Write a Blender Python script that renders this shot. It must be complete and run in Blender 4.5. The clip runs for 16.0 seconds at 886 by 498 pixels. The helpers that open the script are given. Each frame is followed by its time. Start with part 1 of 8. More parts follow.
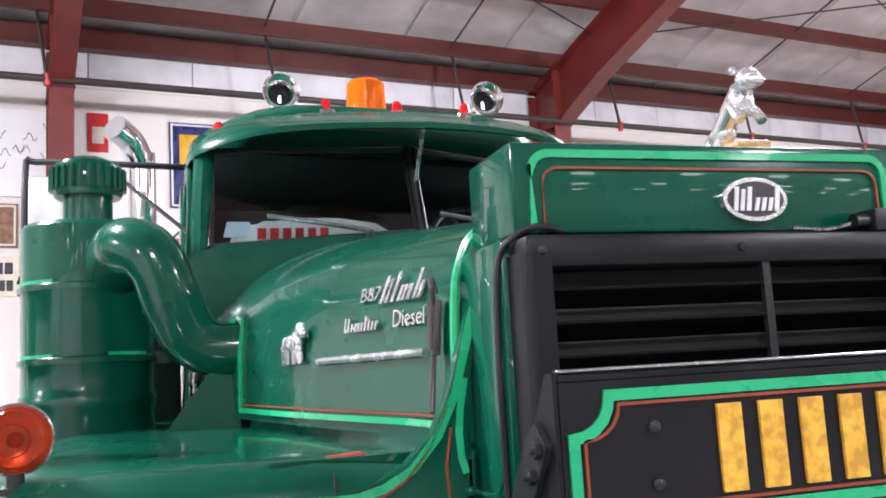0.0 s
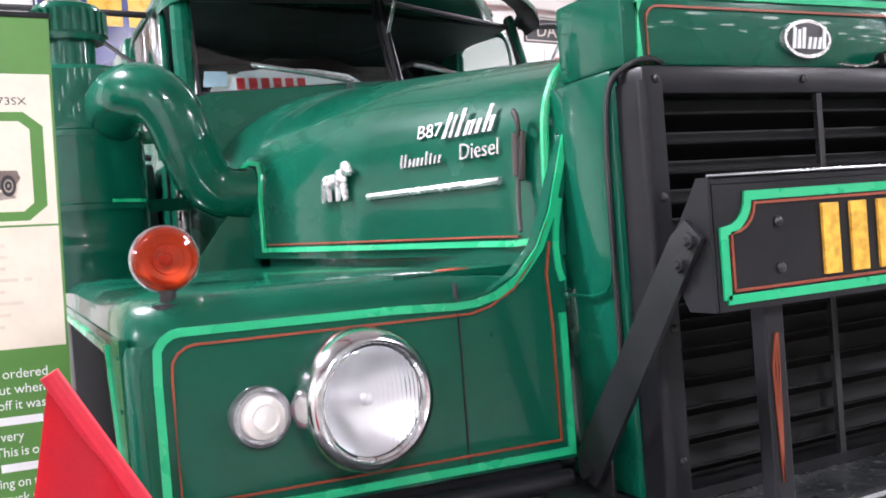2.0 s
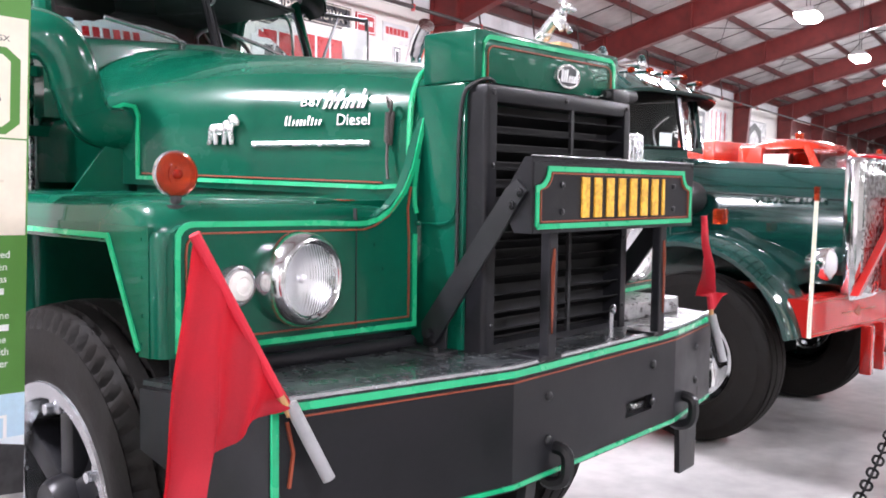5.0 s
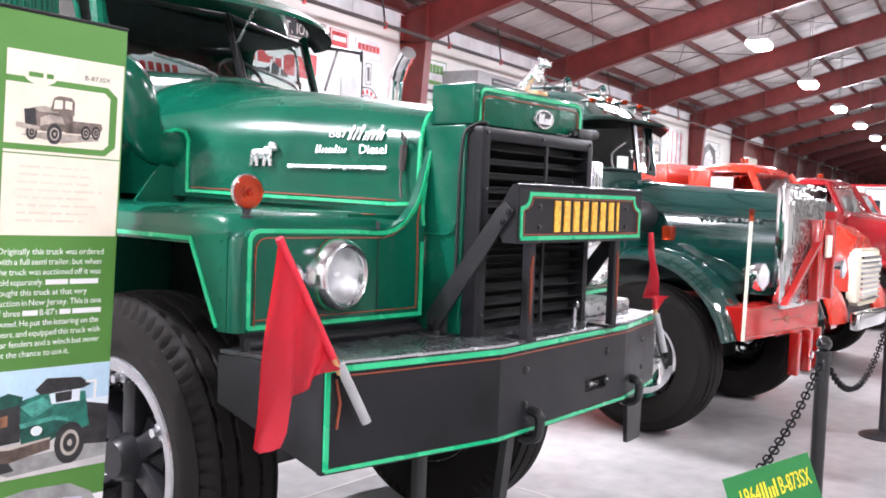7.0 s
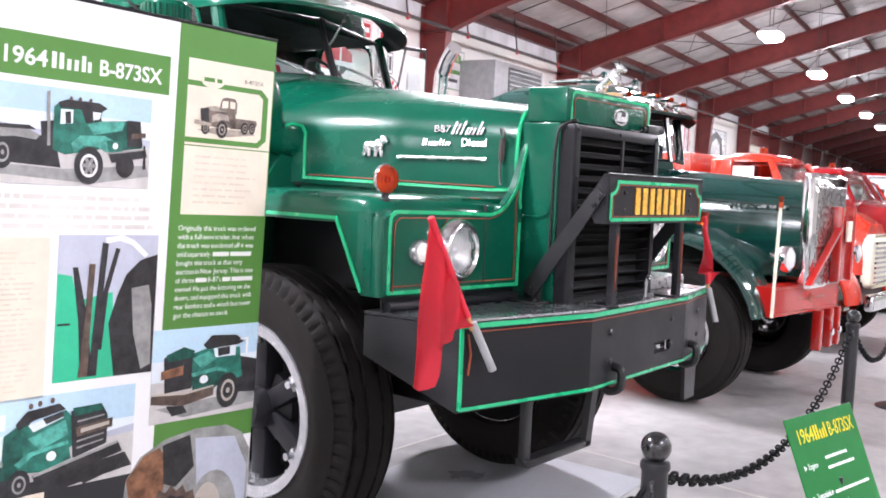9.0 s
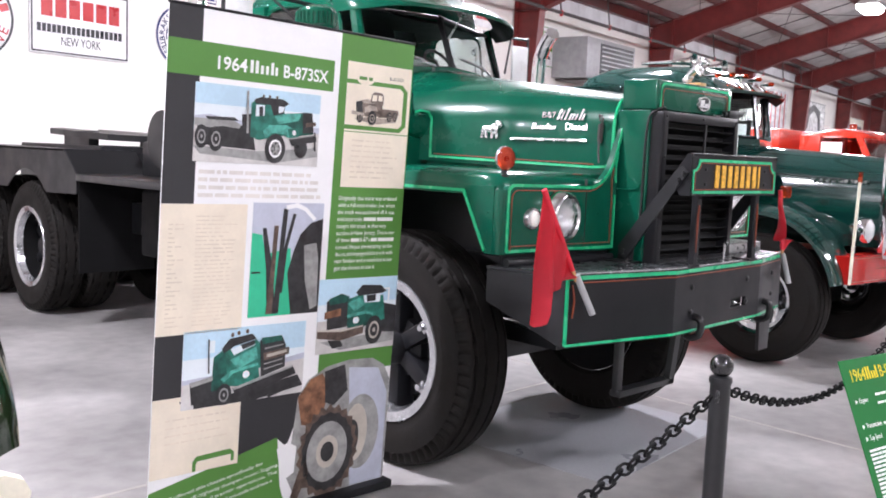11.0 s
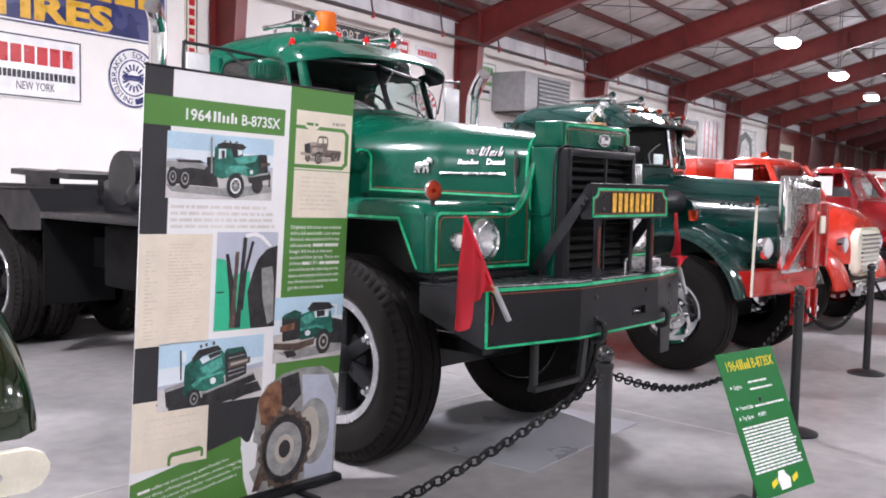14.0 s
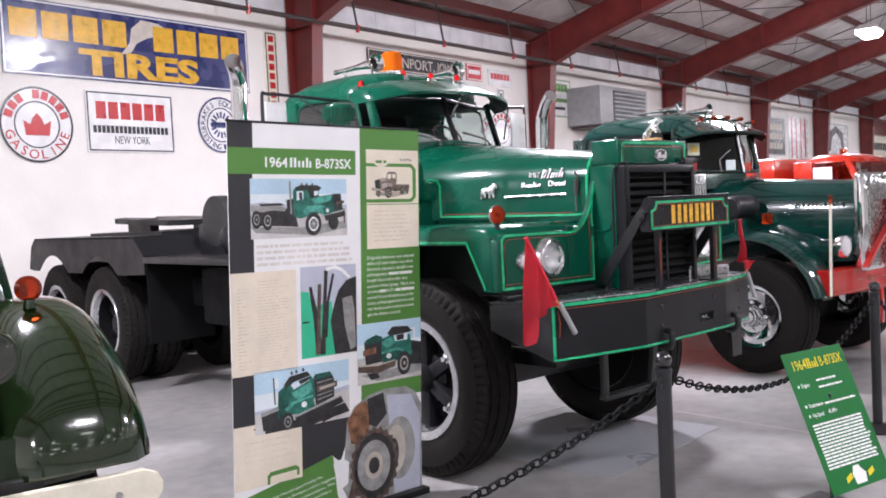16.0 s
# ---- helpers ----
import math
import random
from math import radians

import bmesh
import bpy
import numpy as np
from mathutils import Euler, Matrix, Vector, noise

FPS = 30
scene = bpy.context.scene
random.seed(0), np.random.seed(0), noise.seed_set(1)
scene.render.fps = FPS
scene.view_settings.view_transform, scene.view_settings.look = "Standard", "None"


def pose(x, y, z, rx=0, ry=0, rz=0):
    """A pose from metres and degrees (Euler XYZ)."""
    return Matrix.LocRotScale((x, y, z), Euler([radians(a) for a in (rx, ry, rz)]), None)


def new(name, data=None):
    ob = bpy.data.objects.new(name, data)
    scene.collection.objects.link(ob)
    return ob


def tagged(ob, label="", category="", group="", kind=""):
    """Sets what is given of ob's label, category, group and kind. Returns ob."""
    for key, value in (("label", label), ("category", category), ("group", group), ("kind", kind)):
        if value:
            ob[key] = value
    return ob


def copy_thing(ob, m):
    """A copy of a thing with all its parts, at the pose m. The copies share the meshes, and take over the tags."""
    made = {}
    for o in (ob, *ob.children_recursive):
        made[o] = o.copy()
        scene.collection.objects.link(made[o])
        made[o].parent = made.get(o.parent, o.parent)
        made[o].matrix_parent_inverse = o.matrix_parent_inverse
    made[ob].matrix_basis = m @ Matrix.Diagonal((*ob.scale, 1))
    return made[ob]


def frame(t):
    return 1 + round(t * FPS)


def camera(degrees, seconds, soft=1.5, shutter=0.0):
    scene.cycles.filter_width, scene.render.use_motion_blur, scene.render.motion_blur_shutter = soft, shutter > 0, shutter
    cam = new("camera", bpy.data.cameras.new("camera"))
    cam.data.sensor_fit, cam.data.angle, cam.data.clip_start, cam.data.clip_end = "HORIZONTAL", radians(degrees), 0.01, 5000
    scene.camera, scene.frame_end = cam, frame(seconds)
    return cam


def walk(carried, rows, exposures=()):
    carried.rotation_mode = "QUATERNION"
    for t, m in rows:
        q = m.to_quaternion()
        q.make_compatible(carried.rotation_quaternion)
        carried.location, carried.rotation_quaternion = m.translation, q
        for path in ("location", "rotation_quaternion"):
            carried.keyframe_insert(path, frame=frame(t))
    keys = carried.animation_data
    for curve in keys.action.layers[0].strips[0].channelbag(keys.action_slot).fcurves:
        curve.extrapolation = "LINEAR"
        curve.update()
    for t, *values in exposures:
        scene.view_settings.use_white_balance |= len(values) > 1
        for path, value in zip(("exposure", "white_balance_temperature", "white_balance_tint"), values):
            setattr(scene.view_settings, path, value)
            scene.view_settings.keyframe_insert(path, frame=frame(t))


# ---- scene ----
cam = camera(52.25, 16.0, soft=1.8)
# seconds, eye, yaw, pitch, roll
ROWS = [
    (0, 0.224, 0.377, 1.753, -17.25, 7.69, -3.34),
    (0.5, 0.092, 0.361, 1.721, -19.12, 5.70, -4.13),
    (1, -0.024, 0.402, 1.686, -19.91, 4.75, -4.62),
    (1.5, -0.127, 0.417, 1.666, -21.14, 2.04, -6.42),
    (2, -0.247, 0.395, 1.696, -25.92, -1.17, -4.55),
    (2.5, -0.405, 0.305, 1.706, -29.59, -0.83, -2.75),
    (3, -0.601, 0.181, 1.725, -32.48, -0.56, -1.62),
    (3.5, -0.748, 0.110, 1.710, -35.23, -0.31, -0.02),
    (4, -0.908, 0.079, 1.703, -38.74, -1.14, 0.67),
    (4.5, -1.043, 0.060, 1.672, -41.88, -2.62, 0.78),
    (5, -1.175, 0.008, 1.665, -47.47, -4.02, 0.68),
    (5.2, -1.225, -0.037, 1.676, -48.61, -4.65, 0.90),
    (7.3, -1.879, -0.373, 1.691, -50.38, -2.79, 2.07),
    (7.5, -1.944, -0.387, 1.675, -50.84, -2.20, 1.87),
    (8, -2.132, -0.377, 1.633, -52.32, -2.72, 2.79),
    (8.5, -2.280, -0.362, 1.656, -51.79, -5.02, 2.64),
    (9, -2.458, -0.391, 1.678, -50.05, -4.15, 2.34),
    (9.5, -2.612, -0.483, 1.707, -48.72, -3.35, 2.08),
    (10, -2.789, -0.590, 1.709, -47.00, -4.43, 4.12),
    (10.2, -2.872, -0.647, 1.711, -46.02, -4.85, 4.42),
    (12.3, -3.219, -1.089, 1.664, -42.69, -6.74, -1.39),
    (12.5, -3.208, -1.154, 1.711, -42.44, -6.50, -1.81),
    (13, -3.341, -1.245, 1.704, -45.52, -4.84, -0.97),
    (13.5, -3.455, -1.302, 1.697, -47.45, -4.01, 0.02),
    (14, -3.554, -1.357, 1.710, -47.68, -3.98, 1.26),
    (14.5, -3.599, -1.426, 1.730, -47.43, -4.16, -0.30),
    (15, -3.634, -1.516, 1.739, -44.89, -2.43, -1.27),
    (15.5, -3.663, -1.592, 1.741, -43.13, -2.22, -1.24),
    (16, -3.682, -1.664, 1.742, -41.95, -2.61, -2.85),
]
walk(cam, [(t, pose(x, y, z, 90 + pitch, 0, yaw) @ pose(0, 0, 0, 0, 0, roll)) for t, x, y, z, yaw, pitch, roll in ROWS],
     exposures=[(0, 0.50), (1.0, 0.84), (2.0, 0.80), (3.0, 0.84), (4.5, 0.80), (8.0, 0.90), (10.0, 0.58), (13.0, 0.24), (16.0, 0.12)])

# ---- light ----
world = bpy.data.worlds.new("world")
scene.world = world
world.use_nodes = True
world.node_tree.nodes["Background"].inputs[0].default_value = (0.9, 0.95, 1.0, 1)
world.node_tree.nodes["Background"].inputs[1].default_value = 0.05

# the hall: local x along the sign wall, local y into the wall, seen from the aisle
HALL = pose(-5.64, 10.69, 0, 0, 0, 9)
SLOPE = 0.285
BAY = 7.65


def lamp(x, y, z, power, wide=0.45):
    for kind, share in (("POINT", wide), ("AREA", 1 - wide)):
        data = bpy.data.lights.new("bay_light", kind)
        data.energy, data.color = power * share, (0.975, 0.935, 1.06)
        if kind == "POINT":
            data.shadow_soft_size = 0.22
        else:
            data.shape, data.size, data.size_y = "RECTANGLE", 1.1, 0.5
        ob = new("bay_lamp", data)
        ob.matrix_world = HALL @ pose(x, y, z)


# first row between the wall and the truck's nose, then rows over the aisle and the far half of the hall
LIGHTS = [(25.0 + BAY * i, -6.7 + 0.09 * (i + 2)) for i in range(-4, 12)] + [(25.0 + BAY * i, -15.5) for i in range(-4, 4)]
FAR_LIGHTS = [(21.0 + BAY * i / 2, v) for v in (-20.5, -25.5, -30.5) for i in range(-8, 7)]
for lx, ly in LIGHTS:
    if lx < 60:
        lamp(lx, ly, 5.4, (480 if lx < 12 else 330) if ly < -10 else 820 if lx < 5 else 860 if lx < 12 else 620 if lx < 20 else 400, 0.62 if lx < 12 else 0.45 if lx < 20 else 0.5)

# ---- materials ----


def mat(name, col, rough=0.5, metal=0.0, vary=0.15, scale=6.0, bump=0.0, bscale=60.0, coat=0.0, rvary=0.1, dark=None, spec=0.5):
    """A surface with broad stains and fine grain in colour and gloss."""
    m = bpy.data.materials.new(name)
    m.use_nodes = True
    nt = m.node_tree
    b = nt.nodes["Principled BSDF"]
    tc = nt.nodes.new("ShaderNodeTexCoord")
    n1 = nt.nodes.new("ShaderNodeTexNoise")
    n1.inputs["Scale"].default_value, n1.inputs["Detail"].default_value = scale, 6
    n2 = nt.nodes.new("ShaderNodeTexNoise")
    n2.inputs["Scale"].default_value, n2.inputs["Detail"].default_value = bscale, 4
    add = nt.nodes.new("ShaderNodeMath")
    add.operation = "MULTIPLY_ADD"
    add.inputs[1].default_value = 0.35
    ramp = nt.nodes.new("ShaderNodeValToRGB")
    lo = dark or [c * (1 - vary) for c in col]
    hi = [min(1, c * (1 + vary * 0.6)) for c in col]
    ramp.color_ramp.elements[0].color, ramp.color_ramp.elements[0].position = (*lo, 1), 0.5
    ramp.color_ramp.elements[1].color, ramp.color_ramp.elements[1].position = (*hi, 1), 0.85
    for n in (n1, n2):
        nt.links.new(tc.outputs["Object"], n.inputs["Vector"])
    nt.links.new(n2.outputs["Fac"], add.inputs[0])
    nt.links.new(n1.outputs["Fac"], add.inputs[2])
    nt.links.new(add.outputs[0], ramp.inputs["Fac"])
    nt.links.new(ramp.outputs["Color"], b.inputs["Base Color"])
    rr = nt.nodes.new("ShaderNodeMapRange")
    rr.inputs["From Min"].default_value, rr.inputs["From Max"].default_value = 0.35, 0.75
    rr.inputs["To Min"].default_value, rr.inputs["To Max"].default_value = max(0.02, rough - rvary), min(1, rough + rvary)
    nt.links.new(n1.outputs["Fac"], rr.inputs["Value"])
    nt.links.new(rr.outputs[0], b.inputs["Roughness"])
    b.inputs["Metallic"].default_value = metal
    b.inputs["Coat Weight"].default_value = coat
    b.inputs["Coat Roughness"].default_value = 0.04
    b.inputs["Specular IOR Level"].default_value = spec
    if bump:
        bp = nt.nodes.new("ShaderNodeBump")
        bp.inputs["Strength"].default_value, bp.inputs["Distance"].default_value = bump, 0.01
        nt.links.new(n2.outputs["Fac"], bp.inputs["Height"])
        nt.links.new(bp.outputs[0], b.inputs["Normal"])
    return m


def glow(name, col, power):
    m = bpy.data.materials.new(name)
    m.use_nodes = True
    b = m.node_tree.nodes["Principled BSDF"]
    b.inputs["Base Color"].default_value = (*col, 1)
    b.inputs["Emission Color"].default_value = (*col, 1)
    b.inputs["Emission Strength"].default_value = power
    return m


def glassy(name, col, rough=0.0, ior=1.45, trans=1.0):
    m = bpy.data.materials.new(name)
    m.use_nodes = True
    b = m.node_tree.nodes["Principled BSDF"]
    b.inputs["Base Color"].default_value = (*col, 1)
    b.inputs["Roughness"].default_value = rough
    b.inputs["IOR"].default_value = ior
    b.inputs["Transmission Weight"].default_value = trans
    return m


def floor_mat():
    m = mat("polished_concrete", (0.37, 0.36, 0.35), 0.43, vary=0.2, scale=0.55, bscale=7.0, rvary=0.12, dark=(0.20, 0.194, 0.19))
    nt = m.node_tree
    b = nt.nodes["Principled BSDF"]
    n3 = nt.nodes.new("ShaderNodeTexNoise")
    n3.inputs["Scale"].default_value, n3.inputs["Detail"].default_value = 90, 5
    bp = nt.nodes.new("ShaderNodeBump")
    bp.inputs["Strength"].default_value, bp.inputs["Distance"].default_value = 0.12, 0.004
    nt.links.new(n3.outputs["Fac"], bp.inputs["Height"])
    nt.links.new(bp.outputs[0], b.inputs["Normal"])
    return m


def tread_plate_mat():
    """Black deck plate with a pattern of raised lozenges."""
    m = mat("black_deck_plate", (0.034, 0.038, 0.04), 0.3, vary=0.3, scale=9, coat=0.3)
    nt = m.node_tree
    b = nt.nodes["Principled BSDF"]
    tc = nt.nodes.new("ShaderNodeTexCoord")
    mp = nt.nodes.new("ShaderNodeMapping")
    mp.inputs["Rotation"].default_value = (0, 0, radians(45))
    v = nt.nodes.new("ShaderNodeTexChecker")
    v.inputs["Scale"].default_value = 48
    nt.links.new(tc.outputs["Object"], mp.inputs["Vector"])
    nt.links.new(mp.outputs[0], v.inputs["Vector"])
    bp = nt.nodes.new("ShaderNodeBump")
    bp.inputs["Strength"].default_value, bp.inputs["Distance"].default_value = 0.2, 0.004
    nt.links.new(v.outputs["Fac"], bp.inputs["Height"])
    nt.links.new(bp.outputs[0], b.inputs["Normal"])
    return m


GREEN = mat("glossy_green_paint", (0.0018, 0.076, 0.043), 0.26, vary=0.12, scale=2.5, coat=0.5, rvary=0.06, spec=0.15, bump=0.012, bscale=25)
STRIPE = mat("bright_green_stripe", (0.013, 0.42, 0.18), 0.3, vary=0.1, scale=8, coat=0.5)
ORANGE_PIN = mat("orange_pinstripe", (0.24, 0.05, 0.022), 0.4, vary=0.15)
BLACK = mat("black_steel_paint", (0.012, 0.0125, 0.014), 0.42, vary=0.35, scale=4, rvary=0.12, bump=0.03, bscale=40)
SATIN = mat("satin_charcoal_paint", (0.0100, 0.0102, 0.0122), 0.42, vary=0.2, scale=5, rvary=0.1, spec=0.27)
DECK = tread_plate_mat()
WORN = mat("worn_black_tread", (0.055, 0.06, 0.06), 0.36, 0.1, vary=0.3, scale=5, bscale=40, dark=(0.034, 0.038, 0.04))
GLOSSBLACK = mat("glossy_black_enamel", (0.008, 0.008, 0.009), 0.18, vary=0.3, scale=8, coat=0.6, bump=0.05, bscale=60)
CHROME = mat("chrome", (0.78, 0.79, 0.8), 0.08, 1.0, vary=0.08, scale=8, rvary=0.05)
DULL = mat("bare_worn_metal", (0.5, 0.5, 0.5), 0.3, 1.0, vary=0.35, scale=30, rvary=0.12)
RUBBER = mat("tyre_rubber", (0.0088, 0.0072, 0.0061), 0.82, vary=0.4, scale=7, rvary=0.1, bump=0.15, bscale=70, dark=(0.006, 0.0053, 0.0047), spec=0.25)
BEACON = glassy("orange_beacon_plastic", (1.0, 0.24, 0.012), 0.08, 1.3, 0.55)
AMBER = glassy("amber_plastic", (0.52, 0.045, 0.007), 0.05, 1.42, 0.82)
REDLENS = glassy("red_plastic", (0.9, 0.02, 0.02), 0.1, 1.45, 0.4)
LENS = glassy("clear_fluted_glass", (0.95, 0.97, 0.98), 0.06, 1.45, 0.4)
HEADGLASS = glassy("headlamp_glass", (0.98, 0.99, 1.0), 0.02, 1.16, 1.0)
HEADGLASS.node_tree.nodes["Principled BSDF"].inputs["Coat Weight"].default_value = 1.0
REFLECTOR = mat("silvered_reflector", (0.93, 0.93, 0.95), 0.36, 1.0, vary=0.04, scale=20, rvary=0.06)
# Deeper than BLACK: the shade under and inside the truck is in this colour.
BLACK_SHADE = mat("sooty_black_paint", (0.0055, 0.0056, 0.006), 0.75, vary=0.35, scale=5, rvary=0.1, spec=0.12)
PITTED = mat("pitted_chrome", (0.76, 0.77, 0.78), 0.2, 1.0, vary=0.15, scale=20, rvary=0.08, bump=0.04, bscale=60)
BADGE = mat("polished_cast_metal", (0.8, 0.8, 0.8), 0.26, 0.8, vary=0.1, scale=30, rvary=0.08)
RIM = mat("silver_rim_paint", (0.5, 0.51, 0.53), 0.22, 0.85, vary=0.12, scale=18, rvary=0.1)
GRIPBRIGHT = mat("bright_tread_plate", (0.36, 0.36, 0.36), 0.35, 0.6, vary=0.3, scale=40, bump=0.5, bscale=120)
WHITE_LENS = mat("milky_lens", (0.75, 0.73, 0.68), 0.25, vary=0.1, coat=0.5)
GLASS = glassy("window_glass", (0.82, 0.9, 0.88))
# Cab trim and seams; also stands in for shade under visors and in recesses.
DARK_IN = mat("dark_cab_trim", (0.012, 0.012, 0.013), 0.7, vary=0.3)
FLAG = mat("red_flag_cloth", (0.56, 0.012, 0.032), 0.7, vary=0.12, scale=5, bump=0.06, bscale=300)
WOOD = mat("pale_wood_dowel", (0.52, 0.3, 0.12), 0.55, vary=0.25, scale=20)
GREYPVC = mat("grey_plastic_tube", (0.33, 0.335, 0.34), 0.4, vary=0.15)
WALLM = mat("cream_painted_board", (0.84, 0.815, 0.77), 0.7, vary=0.06, scale=1.2, bump=0.05, bscale=30)
INSUL = mat("white_vinyl_insulation", (0.82, 0.83, 0.85), 0.45, vary=0.12, scale=2.2, bump=0.3, bscale=5)
ROOFM = mat("grey_vinyl_roof_lining", (0.56, 0.55, 0.535), 0.55, vary=0.2, scale=1.5, bump=0.3, bscale=4)
OXIDE = mat("oxide_red_steel", (0.15, 0.017, 0.015), 0.45, vary=0.25, scale=3, bump=0.04, bscale=30)
# A darker red than the frames.
PURLINM = mat("dark_red_primer", (0.1, 0.016, 0.014), 0.5, vary=0.25, scale=3, bump=0.04, bscale=30)
PIPE = mat("dark_iron_pipe", (0.045, 0.035, 0.033), 0.5, vary=0.3)
FLOORM = floor_mat()
MATM = mat("grey_floor_sheet", (0.36, 0.37, 0.39), 0.36, vary=0.15, scale=2)
PALE = mat("pale_joint_filler", (0.42, 0.4, 0.37), 0.5, vary=0.2, scale=4)
RED = mat("glossy_red_paint", (0.42, 0.012, 0.009), 0.25, vary=0.12, scale=3, coat=0.7)
ORANGERED = mat("orange_red_paint", (0.55, 0.032, 0.014), 0.28, vary=0.12, scale=3, coat=0.7)
DARKRED = mat("deep_red_paint", (0.26, 0.008, 0.012), 0.22, vary=0.15, scale=3, coat=0.7)
DARKGREEN = mat("dark_bluish_green_paint", (0.003, 0.033, 0.027), 0.12, vary=0.15, scale=3, coat=0.9, rvary=0.05)
OLIVE = mat("dark_olive_green_paint", (0.009, 0.021, 0.006), 0.12, vary=0.12, scale=3, coat=1.0, rvary=0.04)
CREAM = mat("cream_paint", (0.78, 0.74, 0.6), 0.4, vary=0.12, scale=8)
LAMPGLOW = glow("lamp_diffuser", (0.97, 0.98, 1.0), 30.0)
FARGLOW = glow("dim_lamp_diffuser", (0.97, 0.98, 1.0), 10.0)
WHITE = mat("white_enamel", (0.8, 0.8, 0.8), 0.3, vary=0.06, scale=4, coat=0.3)
NAVY = mat("navy_enamel", (0.012, 0.02, 0.13), 0.3, vary=0.3, scale=3, coat=0.4)
YELLOW = mat("yellow_enamel", (0.72, 0.4, 0.015), 0.35, vary=0.2, scale=8)
SIGNRED = mat("red_enamel", (0.5, 0.015, 0.02), 0.35, vary=0.15)
INK = mat("black_enamel", (0.02, 0.02, 0.025), 0.35, vary=0.2)
SKYBLUE = mat("printed_sky", (0.55, 0.76, 0.9), 0.5, vary=0.12, scale=2.5)
PHAZE = mat("printed_white_haze", (0.80, 0.88, 0.93), 0.5, vary=0.05, scale=4)
PMID = mat("printed_mid_green", (0.012, 0.10, 0.075), 0.5, vary=0.5, scale=26)
PBLACK = mat("printed_black", (0.03, 0.03, 0.033), 0.5, vary=0.1)
PWHITE = mat("printed_white", (0.92, 0.92, 0.92), 0.5, vary=0.03)
PGREEN = mat("printed_leaf_green", (0.095, 0.26, 0.05), 0.5, vary=0.05)
PCREAM = mat("printed_cream_paper", (0.86, 0.77, 0.63), 0.55, vary=0.06, scale=9)
PGREY = mat("printed_grey", (0.35, 0.35, 0.34), 0.5, vary=0.3, scale=14)
PFAINT = mat("printed_faint_text", (0.78, 0.745, 0.70), 0.55, vary=0.12)
PTINT = mat("printed_tint_on_cream", (0.78, 0.68, 0.55), 0.55, vary=0.12)
PPALE = mat("printed_pale_text", (0.58, 0.53, 0.46), 0.55, vary=0.15)
PMINT = mat("printed_mint", (0.04, 0.55, 0.3), 0.5, vary=0.1)
PTRUCK = mat("printed_truck_green", (0.025, 0.19, 0.14), 0.5, vary=0.5, scale=22)
PLIGHT = mat("printed_light_green", (0.09, 0.4, 0.32), 0.5, vary=0.4, scale=30)
PBROWN = mat("printed_brown_steel", (0.13, 0.09, 0.07), 0.5, vary=0.5, scale=24)
PDARK = mat("printed_dark_steel", (0.035, 0.034, 0.036), 0.5, vary=0.5, scale=20)
PGROUND = mat("printed_pale_ground", (0.66, 0.64, 0.62), 0.5, vary=0.15, scale=10)
PLILAC = mat("printed_hazy_sky", (0.55, 0.58, 0.68), 0.5, vary=0.12, scale=6)
PRUST = mat("printed_rusty_metal", (0.28, 0.13, 0.07), 0.5, vary=0.6, scale=16)
CARDYELLOW = mat("printed_yellow", (0.85, 0.66, 0.02), 0.5, vary=0.05)
CARD = mat("green_placard", (0.006, 0.15, 0.03), 0.5, vary=0.05, spec=0.3)
GOLD = mat("gold_leaf_paint", (0.78, 0.42, 0.05), 0.4, vary=0.3, scale=60)

# ---- helpers for meshes ----


def thing(name, label, category, m=None, group="", kind=""):
    ob = new(name)
    ob.empty_display_size = 0.1
    if m is not None:
        ob.matrix_basis = m
    return tagged(ob, label, category, group, kind)


def mesh_of(name, bm, material, smooth=35):
    me = bpy.data.meshes.new(name)
    bmesh.ops.recalc_face_normals(bm, faces=bm.faces)
    bm.to_mesh(me)
    bm.free()
    me.materials.append(material)
    if smooth:
        me.shade_smooth()
        me.set_sharp_from_angle(angle=radians(smooth))
    return me


def part(name, bm, material, parent, label="", smooth=35):
    ob = new(name, mesh_of(name, bm, material, smooth))
    ob.parent = parent
    if label:
        ob["label"] = label
    return ob


def again(ob, parent, m=None):
    """The same mesh once more as a part."""
    o = new(ob.name.split(".")[0], ob.data)
    o.parent = parent
    if m is not None:
        o.matrix_basis = m
    return o


def solid(name, bm, material, label, category, m=None, group="", kind="", smooth=35):
    ob = new(name, mesh_of(name, bm, material, smooth))
    if m is not None:
        ob.matrix_basis = m
    return tagged(ob, label, category, group, kind)


def bx(bm, x0, x1, y0, y1, z0, z1, bevel=0.0, m=None):
    t = Matrix.Translation(((x0 + x1) / 2, (y0 + y1) / 2, (z0 + z1) / 2)) @ Matrix.Diagonal((abs(x1 - x0), abs(y1 - y0), abs(z1 - z0), 1))
    r = bmesh.ops.create_cube(bm, size=1, matrix=(m @ t) if m is not None else t)
    if bevel:
        es = list({e for v in r["verts"] for e in v.link_edges})
        bmesh.ops.bevel(bm, geom=es, offset=bevel, segments=2, profile=0.5, affect="EDGES")
    return bm


def box(x0, x1, y0, y1, z0, z1, bevel=0.0, m=None):
    return bx(bmesh.new(), x0, x1, y0, y1, z0, z1, bevel, m)


def cy(bm, p0, p1, r0, r1=None, seg=20):
    p0, p1 = Vector(p0), Vector(p1)
    d = p1 - p0
    m = Matrix.Translation((p0 + p1) / 2) @ d.to_track_quat("Z", "Y").to_matrix().to_4x4()
    bmesh.ops.create_cone(bm, cap_ends=True, segments=seg, radius1=r0, radius2=r0 if r1 is None else r1, depth=d.length, matrix=m)
    return bm


